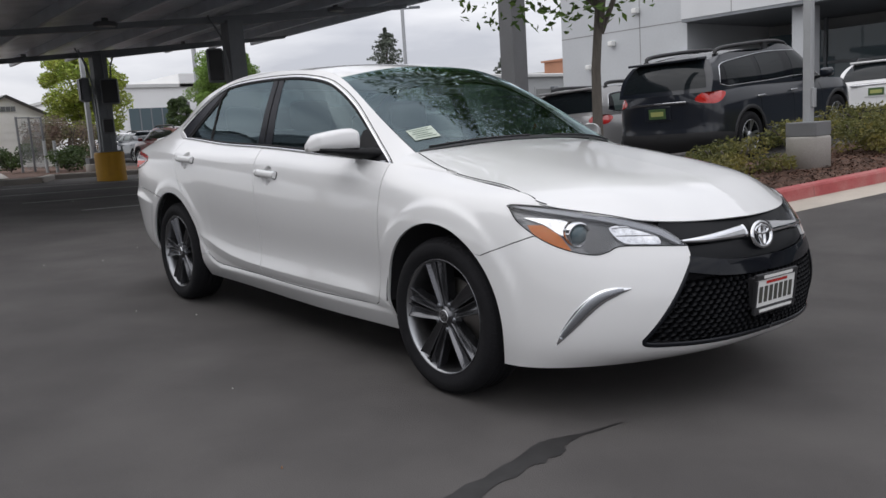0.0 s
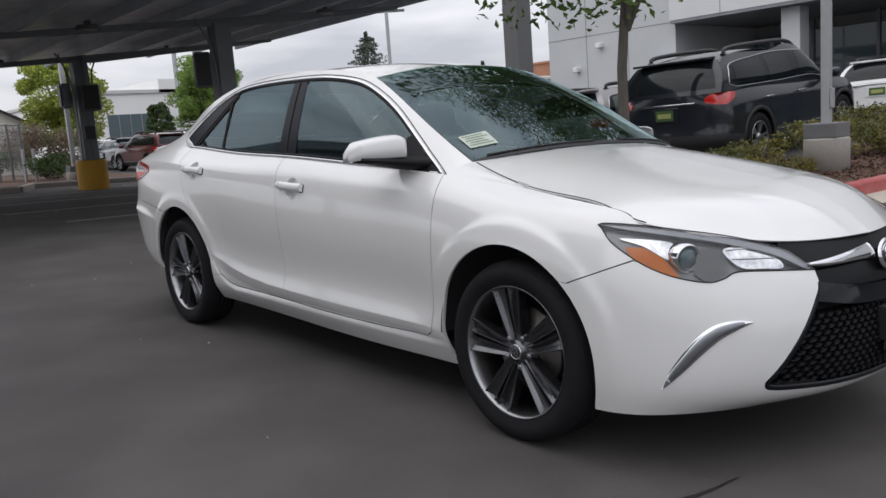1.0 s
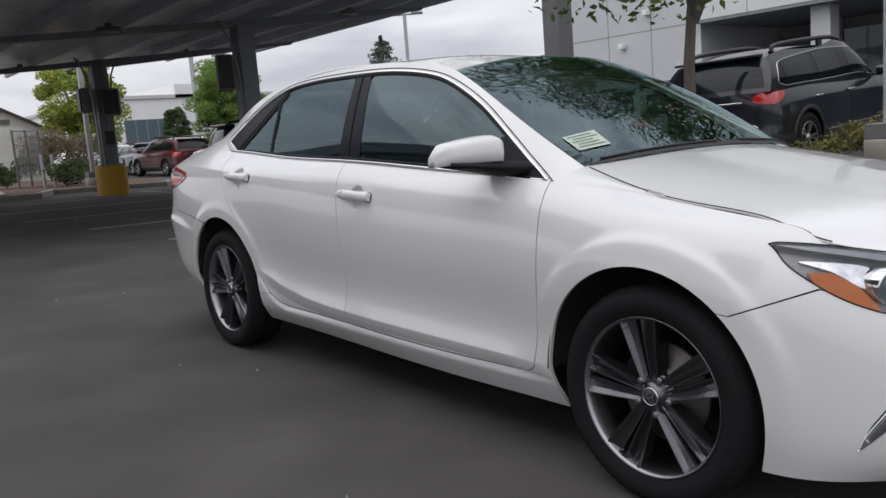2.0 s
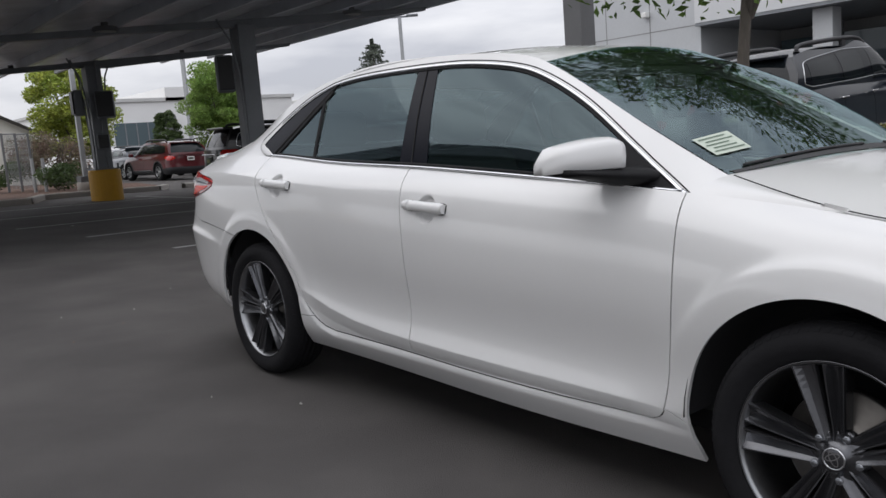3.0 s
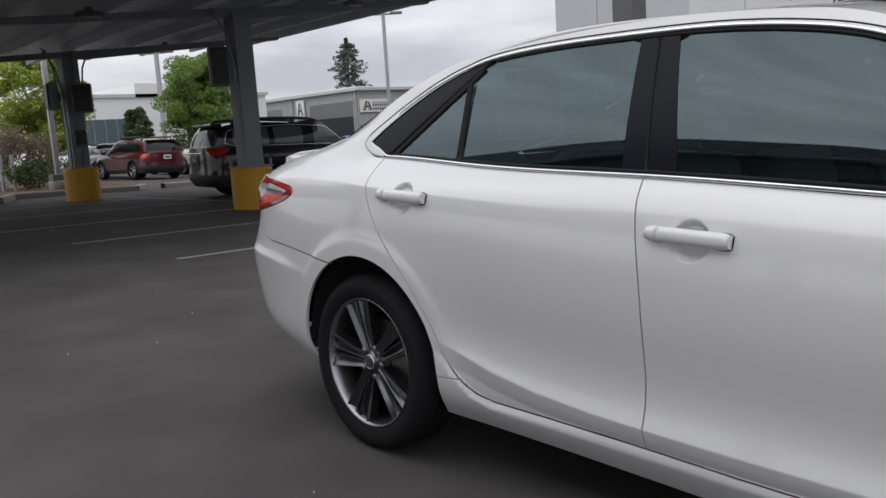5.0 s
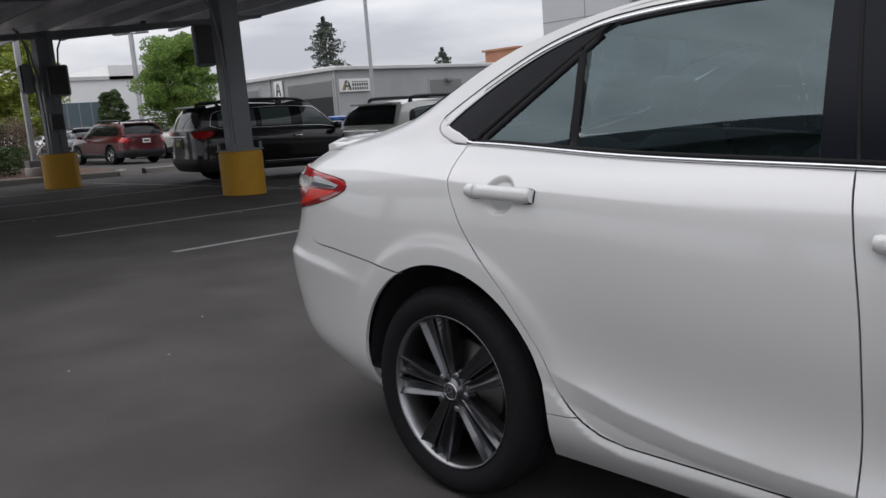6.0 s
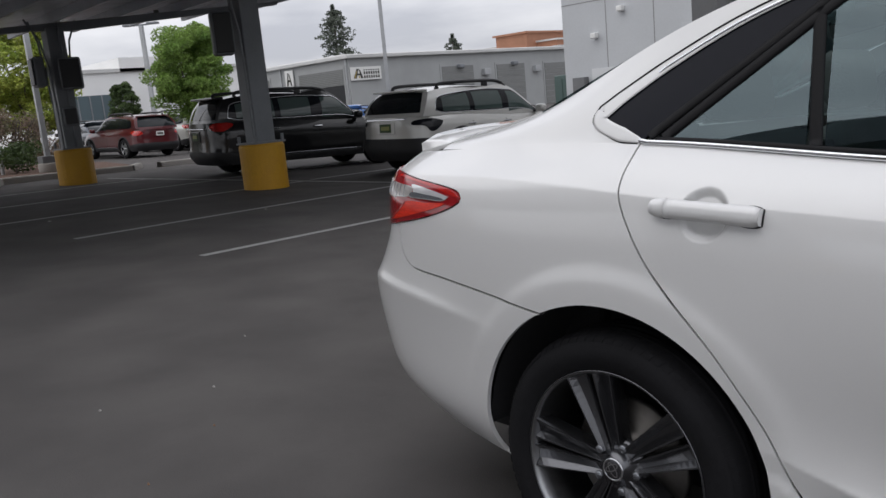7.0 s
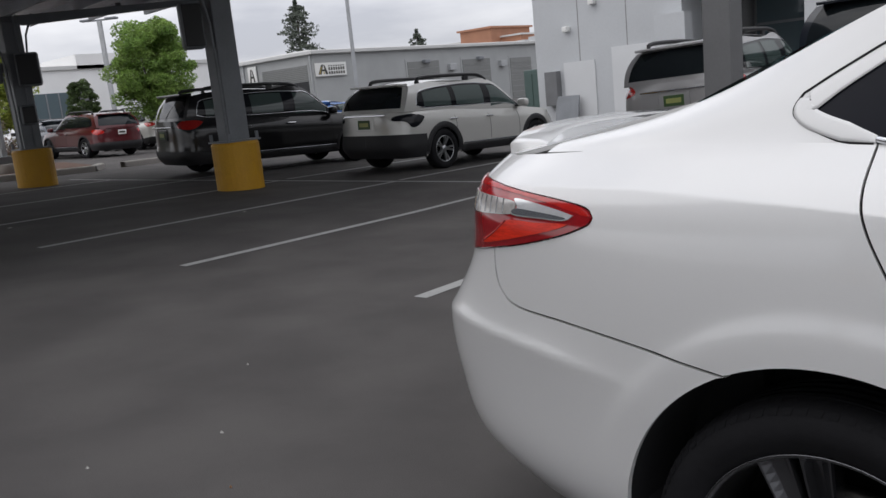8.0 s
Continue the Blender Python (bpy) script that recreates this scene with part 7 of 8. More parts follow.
    for wx in (-ax, ax):
        for s in (-1, 1):
            wh = new("wheel")
            wh.parent = v
            wh.matrix_local = pose(wx, s * (w - 0.115), k["rad"], 0, 0, 0 if s < 0 else 180)
            for nm, me in (("tyre", tyre), ("rim", rim)):
                ob = new(nm, me)
                ob.parent = wh
    part("underbody", boxed(xr + 0.25, xf - 0.3, -w + 0.28, w - 0.28, bl - 0.02, bl + 0.35, 0.03), M["liner"], v)
    part("wheel_well_block", boxed(-ax - 0.42, -ax + 0.42, -w + 0.25, w - 0.25, bl + 0.02, 0.95), M["liner"], v)
    part("front_well_block", boxed(ax - 0.42, ax + 0.42, -w + 0.25, w - 0.25, bl + 0.02, 0.8), M["liner"], v)
    # plate and garnish
    pz = 0.86 if rr < -1.5 else 0.80
    part("rear_plate_recess", boxed(xr - 0.016, xr + 0.05, -0.24, 0.24, pz - 0.11, pz + 0.11, 0.01), paint, v)
    part("rear_plate", boxed(xr - 0.026, xr - 0.018, -0.155, 0.155, pz - 0.078, pz + 0.078, 0.003), M[plate], v)
    part("plate_bar", boxed(xr - 0.030, xr - 0.027, -0.115, 0.115, pz - 0.035, pz + 0.035), M["plate_yellow"] if plate == "plate_green" else M["sign_text"], v)
    part("tailgate_strip", boxed(xr - 0.022, xr + 0.05, -0.52, 0.52, pz + 0.135, pz + 0.165, 0.008), M["chrome"] if chrome else paint, v)
    return v


DARK_SUV = vehicle("parked_suv", "dark blue-grey three-row SUV with black roof rails, rear towards the aisle", -3.86, 10.45, 90, SUV, M["paint_navy"], group="parked cars")
GREY_SUV = vehicle("parked_suv", "mid grey SUV parked nose in beside the showroom", -7.0, 11.35, 95, SUV, M["paint_grey"], "green_glass", group="parked cars", level=0.2)
SILVER = vehicle("station_wagon", "warm silver station wagon with black cladding and roof rails", -12.0, 9.75, 91, WAGON, M["paint_silver"], "green_glass", "smoked", group="parked cars", big=1.8)
BLACK = vehicle("parked_suv", "black three-row SUV with chrome side strip under the carport", -16.15, 8.35, 82, SUV, M["paint_black"], "green_glass", group="parked cars")
RED = vehicle("station_wagon", "dark red station wagon with roof rails", -31.9, 10.9, 184, WAGON, M["paint_red"], "dark_glass", "wide", plate="sign_white", chrome=False, group="parked cars")
vehicle("station_wagon", "white station wagon with black cladding beyond the shrubs", -3.9, 17.6, 96, WAGON, M["paint_plain_white"], "dark_glass", "smoked", group="parked cars")
vehicle("sedan", "dark slate sedan parked in a far row", -37.3, 11.4, 184, SALOON, M["paint_darkblue"], "green_glass", chrome=False, group="parked cars")
vehicle("sedan", "white sedan parked in a far row", -42.4, 11.9, 186, SALOON, M["paint_plain_white"], "dark_glass", chrome=False, group="parked cars")
vehicle("station_wagon", "white wagon parked in a far row", -45.0, 14.0, 200, WAGON, M["paint_plain_white"], "dark_glass", chrome=False, group="parked cars")
vehicle("parked_suv", "silver SUV parked in a far row", -35.6, 14.7, 184, SUV, M["paint_silver"], "dark_glass", chrome=False, group="parked cars")
vehicle("station_wagon", "dark wagon parked in a far row", -38.5, 16.6, 184, WAGON, M["paint_black"], "dark_glass", chrome=False, group="parked cars")
vehicle("sedan", "bright blue sedan parked before the workshop", -29.5, 21.0, 100, SALOON, M["paint_blue"], "green_glass", chrome=False, group="parked cars")
vehicle("station_wagon", "grey wagon parked before the workshop", -33.5, 20.4, 100, WAGON, M["paint_grey"], "green_glass", chrome=False, group="parked cars")

# ---- kerb island beside the aisle ----
def kx(y, off=0.0):
    """The kerb's face at y, moved back by off."""
    return -0.62 + 0.28 * (y - 5.93) - off


def kerb_run(y0, y1, prof, material, name, label, seg=0.5):
    n = int((y1 - y0) / seg)
    bm = bmesh.new()
    rows = []
    for k in range(n + 1):
        y = y0 + (y1 - y0) * k / n
        rows.append([(kx(y, o), y, gz(kx(y, o), y) + h) for o, h in prof])
    grid(bm, rows, flip=True)
    return tagged(new(name, mesh_of(bm, name, material, False)), label, "kerb", kind="structure")


for k in range(5):
    ya, yb = 3.2 + k * 3.0, 6.195 + k * 3.0
    kerb_run(ya, yb, [(-0.01, -0.05), (0.0, 0.0), (0.012, 0.13), (0.03, 0.152), (0.15, 0.155), (0.16, 0.10)], M["kerb_red"], "kerb", "red painted concrete kerb, scuffed")
kerb_run(3.2, 18.2, [(-0.45, 0.003), (-0.44, 0.008), (-0.02, 0.012), (0.0, 0.012)], M["gutter"], "gutter", "pale concrete gutter strip along the kerb")
bm = bmesh.new()
rows = []
rng = random.Random(5)
for k in range(61):
    y = 3.2 + k * 0.25
    rows.append([(kx(y, o), y, gz(kx(y, o), y) + 0.13 + 0.05 * math.sin(min(1, (o - 0.15) / 0.9) * 1.57) + rng.uniform(-0.012, 0.012)) for o in (0.155, 0.3, 0.5, 0.75, 1.0, 1.3, 1.6, 1.9, 2.1)])
grid(bm, rows, flip=True)
bed = tagged(new("planting_bed", mesh_of(bm, "planting_bed", M["mulch"], True)), "planting bed of red-brown bark mulch", "planting bed", kind="structure")
bm = bmesh.new()
for _ in range(5200):
    y = rng.uniform(4.8, 12)
    o = rng.uniform(0.17, 1.5)
    c = Vector((kx(y, o), y, gz(kx(y, o), y) + 0.13 + 0.05 * math.sin(min(1, (o - 0.15) / 0.9) * 1.57) + rng.uniform(0.0, 0.02)))
    t = Euler((rng.uniform(-0.7, 0.7), rng.uniform(-0.7, 0.7), rng.uniform(0, 6.28))).to_matrix()
    a, b = rng.uniform(0.012, 0.035), rng.uniform(0.006, 0.014)
    v = [bm.verts.new(c + t @ Vector(q)) for q in ((-a, -b, 0), (a, -b * 0.6, 0.003), (a * 0.8, b, 0), (-a * 0.9, b * 0.7, 0.004))]
    bm.faces.new(v)
M["mulch_chip"] = leaf_mat("bark_chips", (0.11, 0.055, 0.035), (0.06, 0.032, 0.022), 0.9, 0.0)
tagged(new("bark_chips", mesh_of(bm, "bark_chips", M["mulch_chip"])), "loose bark chips scattered over the bed", "mulch", kind="stuff")


def shrub(name, label, x, y, z, rx, ry, rz, count, size, material, seed):
    s = thing(name, label, "shrub", pose(x, y, z))
    r = random.Random(seed)
    bm = bmesh.new()
    for k in range(9):
        a = r.uniform(0, 6.28)
        sweep(bm, [(0, 0, 0), (math.cos(a) * rx * 0.3, math.sin(a) * ry * 0.3, rz * 0.6), (math.cos(a) * rx * 0.6, math.sin(a) * ry * 0.6, rz * 1.3)], 0.012, 5)
    part("stems", bm, M["bark"], s)
    bm = bmesh.new()
    for k in range(16):
        a, q = r.uniform(0, 6.28), r.uniform(0.1, 0.85)
        leaves(bm, (math.cos(a) * rx * q, math.sin(a) * ry * q, rz * r.uniform(0.35, 1.45)), (rx * 0.42, ry * 0.42, rz * 0.42), count // 16, size, r, 0.2)
    part("foliage", bm, material, s)
    return s


for k, (x, y, w, h) in enumerate(((-1.75, 6.55, 0.62, 0.27), (-1.55, 5.7, 0.5, 0.22), (-0.95, 8.75, 0.72, 0.31), (-0.6, 10.0, 0.8, 0.33), (-0.25, 11.4, 0.8, 0.34), (-1.9, 8.6, 0.7, 0.29), (-1.6, 10.2, 0.8, 0.33), (0.1, 12.8, 0.8, 0.34), (-2.3, 5.2, 0.45, 0.2))):
    shrub("shrub", "low olive and yellow-green shrub in the mulch bed", x, y, gz(x, y) + 0.15, w, w, h, 2300, 0.032, M["leaf_shrub"], 20 + k)


# ---- lamp posts ----
def lamp_post(x, y, z, height, base_h, label, w=0.075, arm=True, grey="pole"):
    t = thing("street_lamp", label, "lamp post", pose(x, y, z))
    bm = bmesh.new()
    if base_h > 0.3:
        lathe(bm, [(0.0, -0.1), (0.265, -0.1), (0.265, base_h - 0.225), (0.258, base_h - 0.206), (0.245, base_h - 0.2), (0.0, base_h - 0.2)], 32, "Z")
        part("concrete_base", bm, M["concrete"], t, "round concrete base", True)
        part("plinth", boxed(-0.2, 0.2, -0.2, 0.2, base_h - 0.197, base_h - 0.02, 0.01), M["steel_grey"], t)
    part("pole", boxed(-w, w, -w, w, base_h - 0.2, height, 0.012), M[grey], t)
    if base_h > 0.3:
        part("access_cover", boxed(w + 0.002, w + 0.035, -0.04, 0.04, base_h + 0.16, base_h + 0.40, 0.008), M[grey], t)
    if arm:
        part("arm", boxed(-0.45, 0.45, -0.04, 0.04, height, height + 0.08, 0.01), M["steel_dark"], t)
        for s in (-1, 1):
            part("lamp_head", boxed(s * 0.66 - 0.30, s * 0.66 + 0.30, -0.18, 0.18, height + 0.02, height + 0.13, 0.03), M["steel_dark"], t)
    return t


lamp_post(-1.20, 7.35, gz(-1.20, 7.35) + 0.14, 7.5, 0.62, "grey square lamp post on a concrete base in the bed", 0.052, True, "pole")
lamp_post(-31.6, 24.1, -0.3, 7.55, 0.0, "grey lamp post with two flat heads", 0.09).rotation_euler = (0, 0, 0.87)
lamp_post(-43.0, 17.2, 0.0, 6.5, 0.0, "grey lamp post with two flat heads", 0.10).rotation_euler = (0, 0, 0.7)
lamp_post(-22.9, 4.95, gz(-22.9, 4.95), 7.0, 0.55, "pale thin pole on a concrete base by the carport", 0.065, False)

# ---- kerbs at the far side of the lot ----
def far_kerb(pts, label):
    bm = bmesh.new()
    for p, q in zip(pts, pts[1:]):
        a, c = Vector((*p, 0)), Vector((*q, 0))
        n = max(1, int((c - a).length / 0.5))
        s = (c - a).normalized().cross(Vector((0, 0, 1)))
        rows = []
        for k in range(n + 1):
            e = a.lerp(c, k / n)
            rows.append([(*(e + s * o).to_tuple()[:2], gz((e + s * o).x, (e + s * o).y) + h) for o, h in ((0.09, -0.03), (0.08, 0.12), (0.06, 0.15), (-0.08, 0.15), (-0.09, -0.03))])
        grid(bm, rows)
    return tagged(new("kerb", mesh_of(bm, "kerb", M["concrete"])), label, "kerb", kind="structure")


far_kerb([(-18.6, -6.0), (-19.0, 1.6), (-19.4, 2.5), (-21.0, 3.2)], "worn concrete kerb of a planted island")
far_kerb([(-21.0, 3.2), (-21.4, 4.4), (-21.7, 6.6), (-22.6, 7.2)], "worn concrete kerb of a planted island")
far_kerb([(-22.2, 7.6), (-23.2, 10.0), (-24.4, 13.0), (-25.2, 16.0)], "concrete kerb of a parking island")
bm = bmesh.new()
isl = [(-19.2, -6.0), (-19.1, 1.6), (-19.5, 2.45), (-21.1, 3.2), (-21.5, 4.4), (-21.8, 6.6), (-22.6, 7.0), (-26, 7.6), (-60, 2), (-60, -10)]
bm.faces.new([bm.verts.new((x, y, gz(x, y) + 0.12)) for x, y in isl])
tagged(new("planting_island", mesh_of(bm, "planting_island", M["mulch"])), "bare soil of a planted island", "planting bed", kind="structure")
bm = bmesh.new()
bm.faces.new([bm.verts.new((x, y, gz(x, y) + 0.128)) for x, y in ((-19.3, -5.0), (-19.25, 1.2), (-20.5, 2.0), (-24.5, 2.6), (-24.5, -5))])
tagged(new("pavement", mesh_of(bm, "pavement", M["concrete"])), "pale concrete pavement", "pavement", kind="structure")

# wheel stop bars, fence, shrubs on the left
fence = thing("fence", "grey chain-link fence panel with steel posts", "fence")
for k in range(3):
    x, y = -24.6 - 0.25 * k, 3.25 + 0.42 * k
    g = gz(x, y) + 0.12
    part("post", boxed(x - 0.03, x + 0.03, y - 0.03, y + 0.03, g, g + 1.75), M["steel_grey"], fence)
    if k < 2:
        for j in range(9):
            a = (x - 0.25 * j / 9, y + 0.42 * j / 9)
            for lean in (0, 1):
                bm = bmesh.new()
                tube(bm, (a[0] - 0.11 * lean, a[1] + 0.186 * lean, g + 0.05), (a[0] - 0.11 * (1 - lean), a[1] + 0.186 * (1 - lean), g + 1.7), 0.005, seg=4)
                part("wire", bm, M["pole"], fence)
        bm = bmesh.new()
        tube(bm, (x, y, g + 1.72), (x - 0.25, y + 0.42, g + 1.72), 0.02, seg=6)
        part("top_rail", bm, M["steel_grey"], fence)
for k in range(2):
    x, y = -24.3 + 0.2 * k, 3.9 + 0.25 * k
    bm = bmesh.new()
    tube(bm, (x, y, gz(x, y)), (x, y, gz(x, y) + 1.1), 0.05, seg=10)
    tagged(new("bollard", mesh_of(bm, "bollard", M["pole"])), "white steel bollard beside the fence", "bollard", "bollards")
for nm, lab, x, y, w, h, n, sz, mt in (("shrub", "round dark green clipped shrub", -24.3, 4.55, 0.75, 0.46, 2600, 0.05, "leaf_hedge"), ("shrub", "round dark green clipped shrub", -26.0, 3.2, 0.8, 0.5, 2400, 0.05, "leaf_hedge"),
                                      ("shrub", "tall rusty flowering shrub behind a fence", -26.6, 5.1, 1.35, 1.05, 9000, 0.05, "leaf_rust"),):
    shrub(nm, lab, x, y, gz(x, y) + 0.1, w, w, h, n, sz, M[mt], 40 + int(abs(x * 7 + y * 3)))


# ---- trees ----
def broad_tree(label, x, y, height, trunk_h, spread, r0, count, size, material, seed, lean=(0, 0), clumps=46, squash=0.7, z=None):
    t = thing("tree", label, "tree", pose(x, y, gz(x, y) if z is None else z))
    r = random.Random(seed)
    bm = bmesh.new()
    top = Vector((lean[0], lean[1], trunk_h))
    sweep(bm, [(0, 0, -0.1), (lean[0] * 0.3 + 0.02, lean[1] * 0.3, trunk_h * 0.35), (lean[0] * 0.6 - 0.02, lean[1] * 0.6, trunk_h * 0.7), top], [r0 * 1.15, r0, r0 * 0.85, r0 * 0.72], 10)
    ends = []
    for k in range(9):
        a = k * 2.4 + r.uniform(-0.3, 0.3)
        q = r.uniform(0.45, 0.95)
        e = top + Vector((math.cos(a) * spread * q * 0.8, math.sin(a) * spread * q * 0.8, (height - trunk_h) * r.uniform(0.25, 0.8)))
        mid = top.lerp(e, 0.5) + Vector((r.uniform(-0.1, 0.1), r.uniform(-0.1, 0.1), 0.12))
        s = top - Vector((0, 0, trunk_h * 0.25 * (k % 3) / 3))
        sweep(bm, [s, mid, e], [r0 * 0.5, r0 * 0.3, r0 * 0.12], 6)
        ends += [mid, e]
    part("trunk", bm, M["bark"], t, "grey-brown trunk with spreading limbs")
    bm = bmesh.new()
    cz = (height + trunk_h) / 2
    for k in range(clumps):
        if k < len(ends):
            c = ends[k]
        else:
            a, q, u = r.uniform(0, 6.28), math.sqrt(r.uniform(0, 1)), r.uniform(-1, 1)
            c = Vector((lean[0] + math.cos(a) * spread * q * math.sqrt(max(0.05, 1 - u * u * 0.8)), lean[1] + math.sin(a) * spread * q * math.sqrt(max(0.05, 1 - u * u * 0.8)), cz + u * (height - trunk_h) / 2))
        s = spread * r.uniform(0.2, 0.36)
        leaves(bm, c, (s, s, s * squash), count // clumps, size, r, 0.1, 0.3)
    part("crown", bm, material, t, "leafy crown")
    return t


broad_tree("young tree with drooping compound leaves in the island", -0.93, 2.85, 5.0, 2.28, 2.15, 0.050, 24000, 0.045, M["leaf_deep"], 3, (0.05, 0.10), 78, 0.6)
broad_tree("dense bright green broadleaf tree beyond the carport", -31.0, 13.4, 4.85, 1.5, 1.5, 0.12, 46000, 0.062, M["leaf_green"], 4, clumps=130)
broad_tree("yellow-green broadleaf tree behind the fence", -33.5, 8.1, 5.2, 1.4, 1.75, 0.12, 20000, 0.085, M["leaf_yellow"], 6, clumps=90)
broad_tree("small dark green tree before the warehouse", -58.0, 22.0, 4.2, 0.5, 1.0, 0.1, 12000, 0.10, M["leaf_hedge"], 8, clumps=120)


def conifer(label, x, y, z, h, w, seed, layers=26):
    t = thing("conifer", label, "tree", pose(x, y, z))
    r = random.Random(seed)
    bm = bmesh.new()
    tube(bm, (0, 0, 0), (0, 0, h), 0.35, 0.04, 8)
    part("trunk", bm, M["bark"], t)
    bm = bmesh.new()
    for k in range(layers):
        q = k / (layers - 1)
        zz = h * (0.18 + 0.81 * q)
        rr = w * (1 - q) ** 0.6 * r.uniform(0.55, 1.25) + 0.2
        for j in range(7):
            a = r.uniform(0, 6.28)
            rl = rr * r.uniform(0.55, 1.1)
            for i in range(3):
                c = (math.cos(a) * rl * (0.35 + 0.3 * i), math.sin(a) * rl * (0.35 + 0.3 * i), zz - 0.12 * rl * i)
                leaves(bm, c, (rl * 0.26, rl * 0.26, 0.30), 11, 0.26, r, 0.0)
    part("needle_crown", bm, M["leaf_dark"], t)
    return t


conifer("tall dark conifer on the skyline", -91, 66, -2, 16.8, 5.8, 1, 22)
conifer("dark conifer on the skyline", -96, 93, -2, 13.2, 3.0, 2, 18)
conifer("dark treetop behind the warehouse", -120, 48, -2, 9.2, 3.0, 3, 14)
conifer("dark treetop behind the workshop", -118, 72, -2, 9.5, 2.6, 4, 14)

# ---- fittings on the carport columns ----
M["column_grey"] = mat("weathered_grey_column_paint", (0.15, 0.152, 0.157), 0.55, var=0.12, scale=2, fine=40)
post = thing("carport_column", "square grey steel carport column", "column")
cx, cy = -4.43, 5.36
g = gz(cx, cy)
part("shaft", boxed(cx - 0.135, cx + 0.135, cy - 0.135, cy + 0.135, g, 4.9, 0.012), M["column_grey"], post)
part("base_plate", boxed(cx - 0.3, cx + 0.3, cy - 0.3, cy + 0.3, g - 0.02, g + 0.03, 0.005), M["steel_grey"], post)


def speaker_box(x, y, z, az, w=0.34, h=0.66, d=0.2, label="dark grey equipment box on a carport column"):
    b = thing("equipment_box", label, "box", pose(x, y, z, 0, 0, az), "column boxes")
    part("case", boxed(-d / 2, d / 2, -w / 2, w / 2, -h / 2, h / 2, 0.05), M["steel_dark"], b)
    part("lid", boxed(d / 2 + 0.001, d / 2 + 0.03, -w / 2 + 0.03, w / 2 - 0.03, -h / 2 + 0.04, h / 2 - 0.04, 0.012), M["black_plastic"], b)
    part("bracket", boxed(-d / 2 - 0.06, -d / 2 - 0.001, -0.06, 0.06, -0.1, 0.1), M["steel_dark"], b)
    return b


speaker_box(-12.52, 4.60, 2.62, -20, 0.34, 0.70, 0.26)
speaker_box(-18.28, 4.22, 2.50, -20, 0.44, 0.66, 0.22)
speaker_box(-18.72, 3.72, 2.58, -95, 0.36, 0.62, 0.22)
for cx, cy, n in ((-18.6, 4.1, 5), (-12.5, 5.04, 1)):
    g = gz(cx, cy)
    for k in range(n):
        bm = bmesh.new()
        a = k * 1.1 - 0.8
        ox, oy = 0.24 * math.cos(a), 0.24 * math.sin(a) - 0.05
        sweep(bm, [(cx + ox, cy + oy, g + 0.8), (cx + ox, cy + oy, 1.7), (cx + ox * 1.3, cy + oy * 1.2, 2.6), (cx + ox * 1.1, cy + oy * 1.6, 3.2), (cx + ox * 0.8, cy + oy * 2.6, 3.62)], 0.022, 6)
        tagged(new("conduit", mesh_of(bm, "conduit", M["steel_dark"], True)), "dark electrical conduit running up a carport column", "conduit", "conduits")
    bm = bmesh.new()
    for sx in (-1, 1):
        for sy in (-1, 1):
            box(bm, cx + sx * 0.26 - 0.02, cx + sx * 0.26 + 0.02, cy + sy * 0.26 - 0.02, cy + sy * 0.26 + 0.02, g + 0.76, g + 0.9)
    box(bm, cx - 0.3, cx + 0.3, cy - 0.3, cy + 0.3, g + 0.762, g + 0.79)
    tagged(new("anchor_plate", mesh_of(bm, "anchor_plate", M["steel_dark"])), "steel anchor plate with bolts on a column base", "anchor plate")
speaker_box(-18.36, 4.1, 1.62, -15, 0.3, 0.4, 0.16, "small grey junction box on a carport column")
M["lamp_lens"] = mat("lamp_diffuser", (0.5, 0.5, 0.48), 0.4, var=0.05)
for lx, ly in ((-18.9, 6.6), (-18.9, 2.4), (-12.4, 2.4), (-12.4, 7.6)):
    z = 4.30 - (10.1 - ly) * 0.09 - 0.24
    l = thing("carport_light", "round flat canopy light under the carport", "lamp", pose(lx, ly, z), "carport lights")
    bm = bmesh.new()
    lathe(bm, [(0.0, -0.02), (0.2, -0.02), (0.23, 0.0), (0.2, 0.06), (0.06, 0.08), (0.06, 0.14), (0.0, 0.14)], 24, "Z")
    part("housing", bm, M["steel_grey"], l)
    bm = bmesh.new()
    lathe(bm, [(0.0, -0.035), (0.17, -0.03), (0.18, -0.021)], 24, "Z")
    part("diffuser", bm, M["lamp_lens"], l)

# ---- yard clutter by the showroom ----
cab = thing("utility_cabinet", "dark green utility cabinet in the yard", "cabinet", pose(-27.4, 33.6, -0.7, 0, 0, -30))
part("body", boxed(-1.2, 1.2, -0.7, 0.7, 0, 2.6, 0.04), M["utility_green"], cab)
part("door", boxed(-1.1, -0.05, -0.74, -0.702, 0.2, 2.4, 0.01), M["utility_green"], cab)
part("door", boxed(0.05, 1.1, -0.74, -0.702, 0.2, 2.4, 0.01), M["utility_green"], cab)
for x, y in ((-26.2, 33.4), (-24.9, 32.5), (-23.4, 31.6), (-29.4, 34.6)):
    bm = bmesh.new()
    tube(bm, (x, y, -0.9), (x, y, 0.9), 0.1, seg=10)
    tagged(new("bollard", mesh_of(bm, "bollard", M["yellow"])), "faded yellow steel bollard in the yard", "bollard", "yard bollards")
board = thing("folding_board", "dark panel leaning against the wall", "panel", pose(-20.6, 25.6, -0.9, -12, 0, 0))
part("panel", boxed(-0.55, 0.55, -0.03, 0.03, 0, 1.5, 0.01), M["steel_dark"], board)

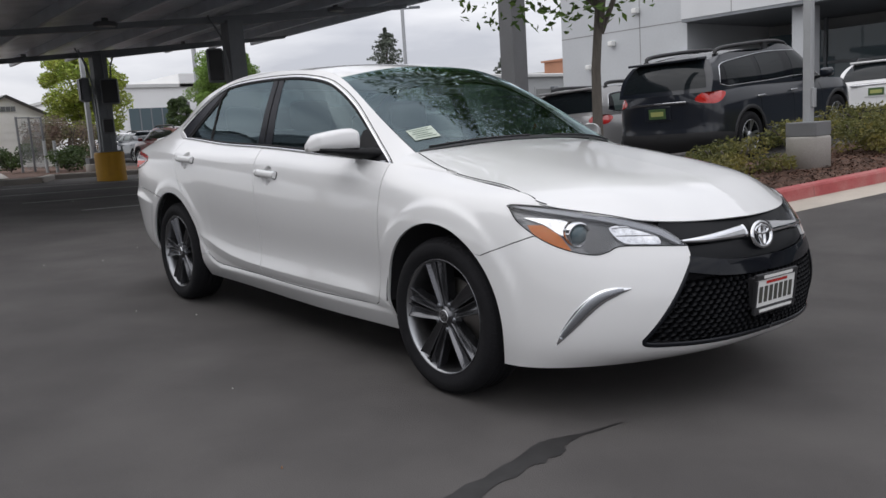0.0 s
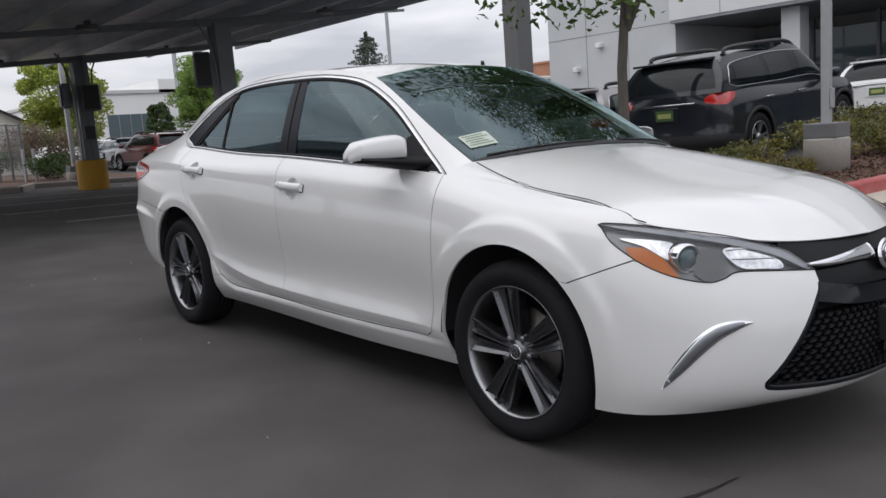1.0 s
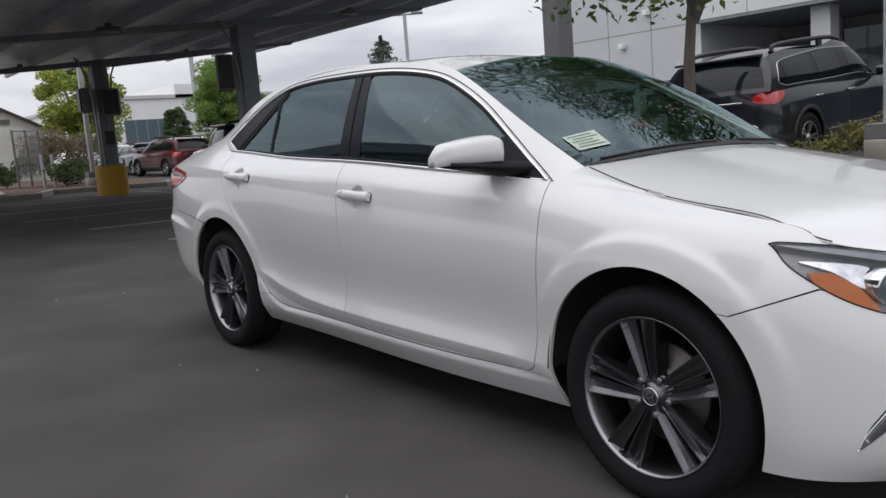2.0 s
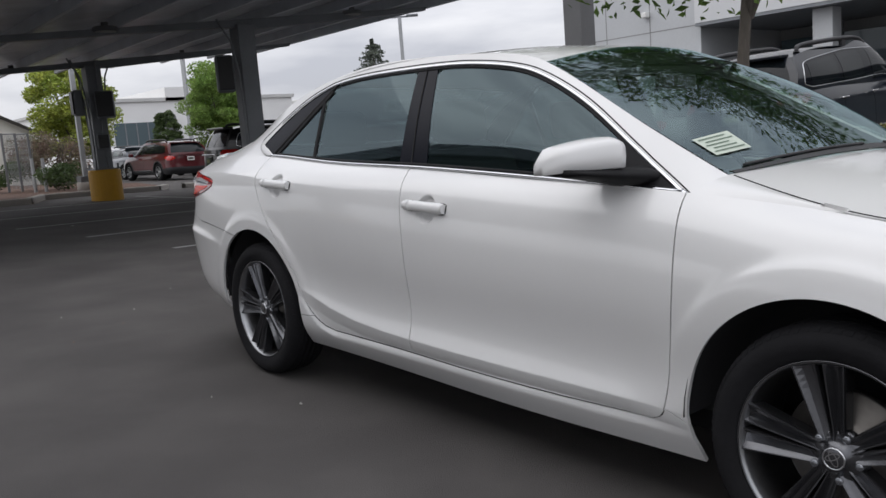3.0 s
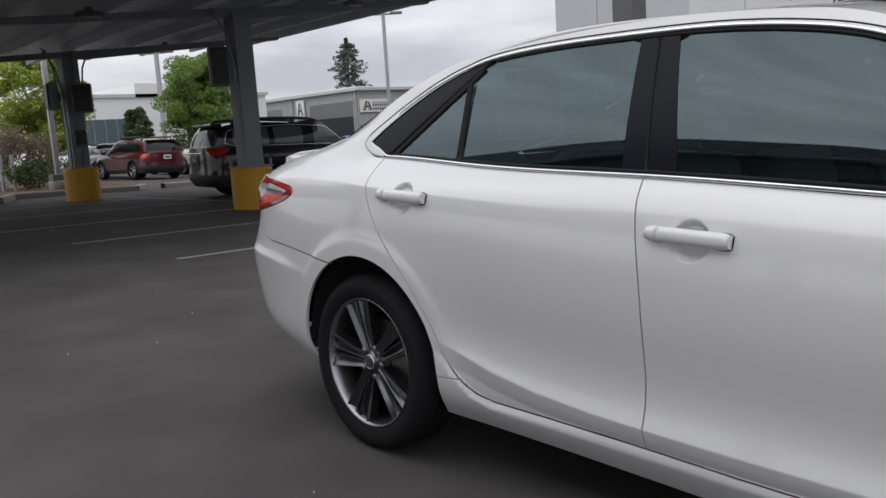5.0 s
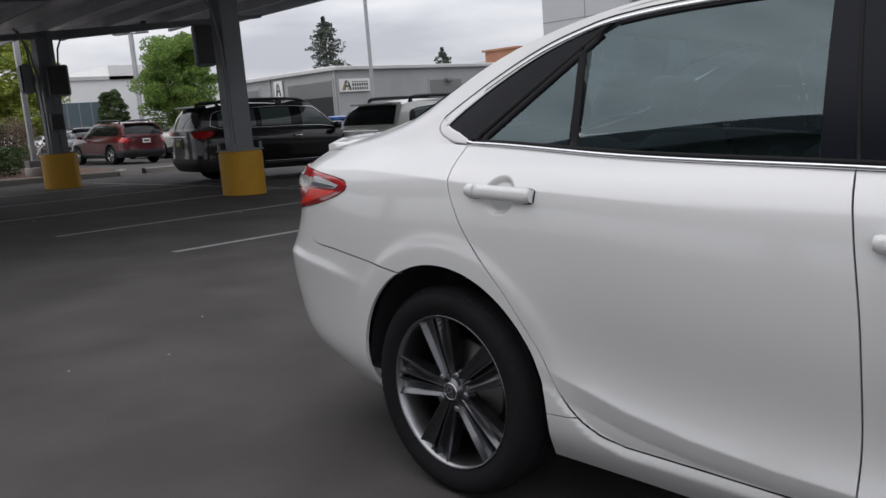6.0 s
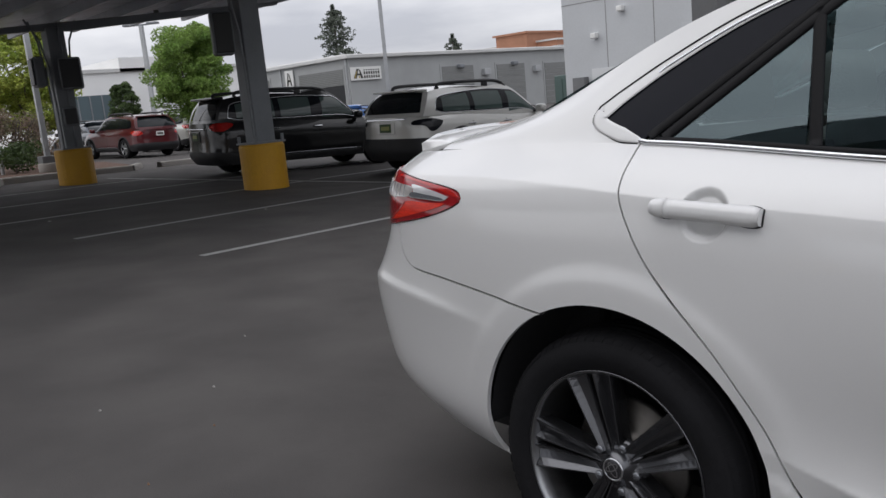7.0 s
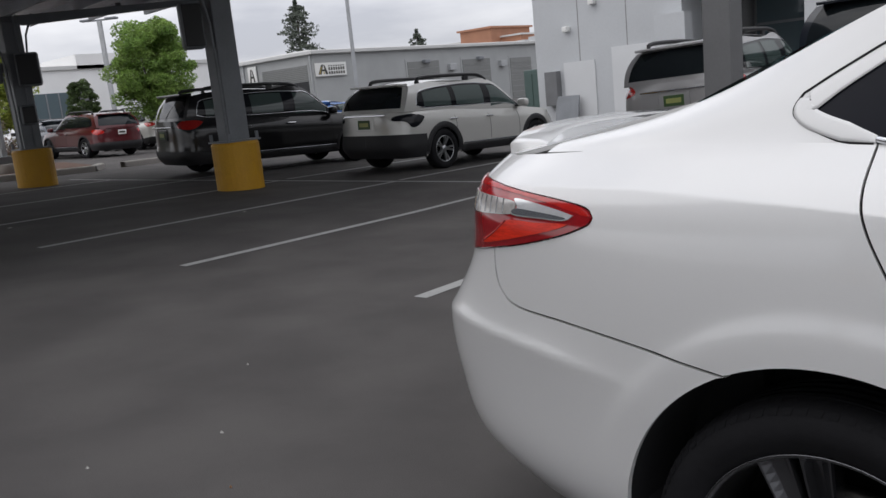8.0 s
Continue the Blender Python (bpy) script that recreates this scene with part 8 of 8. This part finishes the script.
# ---- marks on the asphalt ----
M["stain"] = mat("oil_stain", (0.024, 0.023, 0.023), 0.55, var=0.3, scale=12, fine=60)
bm = bmesh.new()
pts = smooth_line([(2.19, -1.62), (2.16, -1.46), (2.12, -1.24), (2.085, -1.03), (2.06, -0.90), (2.08, -0.74), (2.09, -0.62)], 6)
wd = np.interp(np.linspace(0, 1, len(pts)), [0, 0.3, 0.55, 0.65, 0.75, 1], [0.045, 0.04, 0.055, 0.03, 0.008, 0.003])
rows = []
rs = random.Random(2)
for (x, y), w in zip(pts, wd):
    a, b = w * rs.uniform(0.7, 1.2), w * rs.uniform(0.7, 1.2)
    rows.append([(x - a, y, gz(x - a, y) + 0.003), (x + b, y, gz(x + b, y) + 0.003)])
grid(bm, rows)
tagged(new("oil_stain", mesh_of(bm, "oil_stain", M["stain"])), "dark wet streak on the asphalt before the sedan", "stain", kind="structure")
M["litter"] = mat("pale_litter", (0.36, 0.35, 0.33), 0.8, var=0.2)
M["dry_leaf"] = mat("dry_leaf", (0.25, 0.13, 0.07), 0.8, var=0.3)
for k, (x, y, s, mt) in enumerate(((-3.63, -0.72, 0.016, "litter"), (-3.75, -1.18, 0.016, "litter"), (-4.27, -0.19, 0.013, "litter"), (-9.64, 3.25, 0.05, "litter"), (-11.6, 1.2, 0.08, "litter"), (-0.83, -1.02, 0.014, "litter"), (-1.22, -1.25, 0.008, "litter"), (-2.9, -1.35, 0.012, "dry_leaf"), (-3.2, -0.95, 0.010, "dry_leaf"), (0.7, -1.5, 0.008, "litter"), (1.6, -1.75, 0.009, "dry_leaf"), (2.6, -1.9, 0.012, "dry_leaf"), (3.0, -0.9, 0.01, "litter"))):
    bm = bmesh.new()
    r = random.Random(k)
    s *= 0.75
    ring = [(s * r.uniform(0.6, 1.2) * math.cos(q * math.tau / 7), s * 0.6 * r.uniform(0.6, 1.2) * math.sin(q * math.tau / 7)) for q in range(7)]
    c = bm.verts.new((0, 0, 0.012))
    v = [bm.verts.new((a, b, 0.003)) for a, b in ring]
    for q in range(7):
        bm.faces.new((c, v[q], v[(q + 1) % 7]))
    ob = tagged(new("litter_scrap", mesh_of(bm, "litter_scrap", M[mt])), "tiny scrap of litter lying on the asphalt" if mt == "litter" else "curled dry leaf lying on the asphalt", "litter", "litter scraps")
    ob.location = (x, y, gz(x, y))
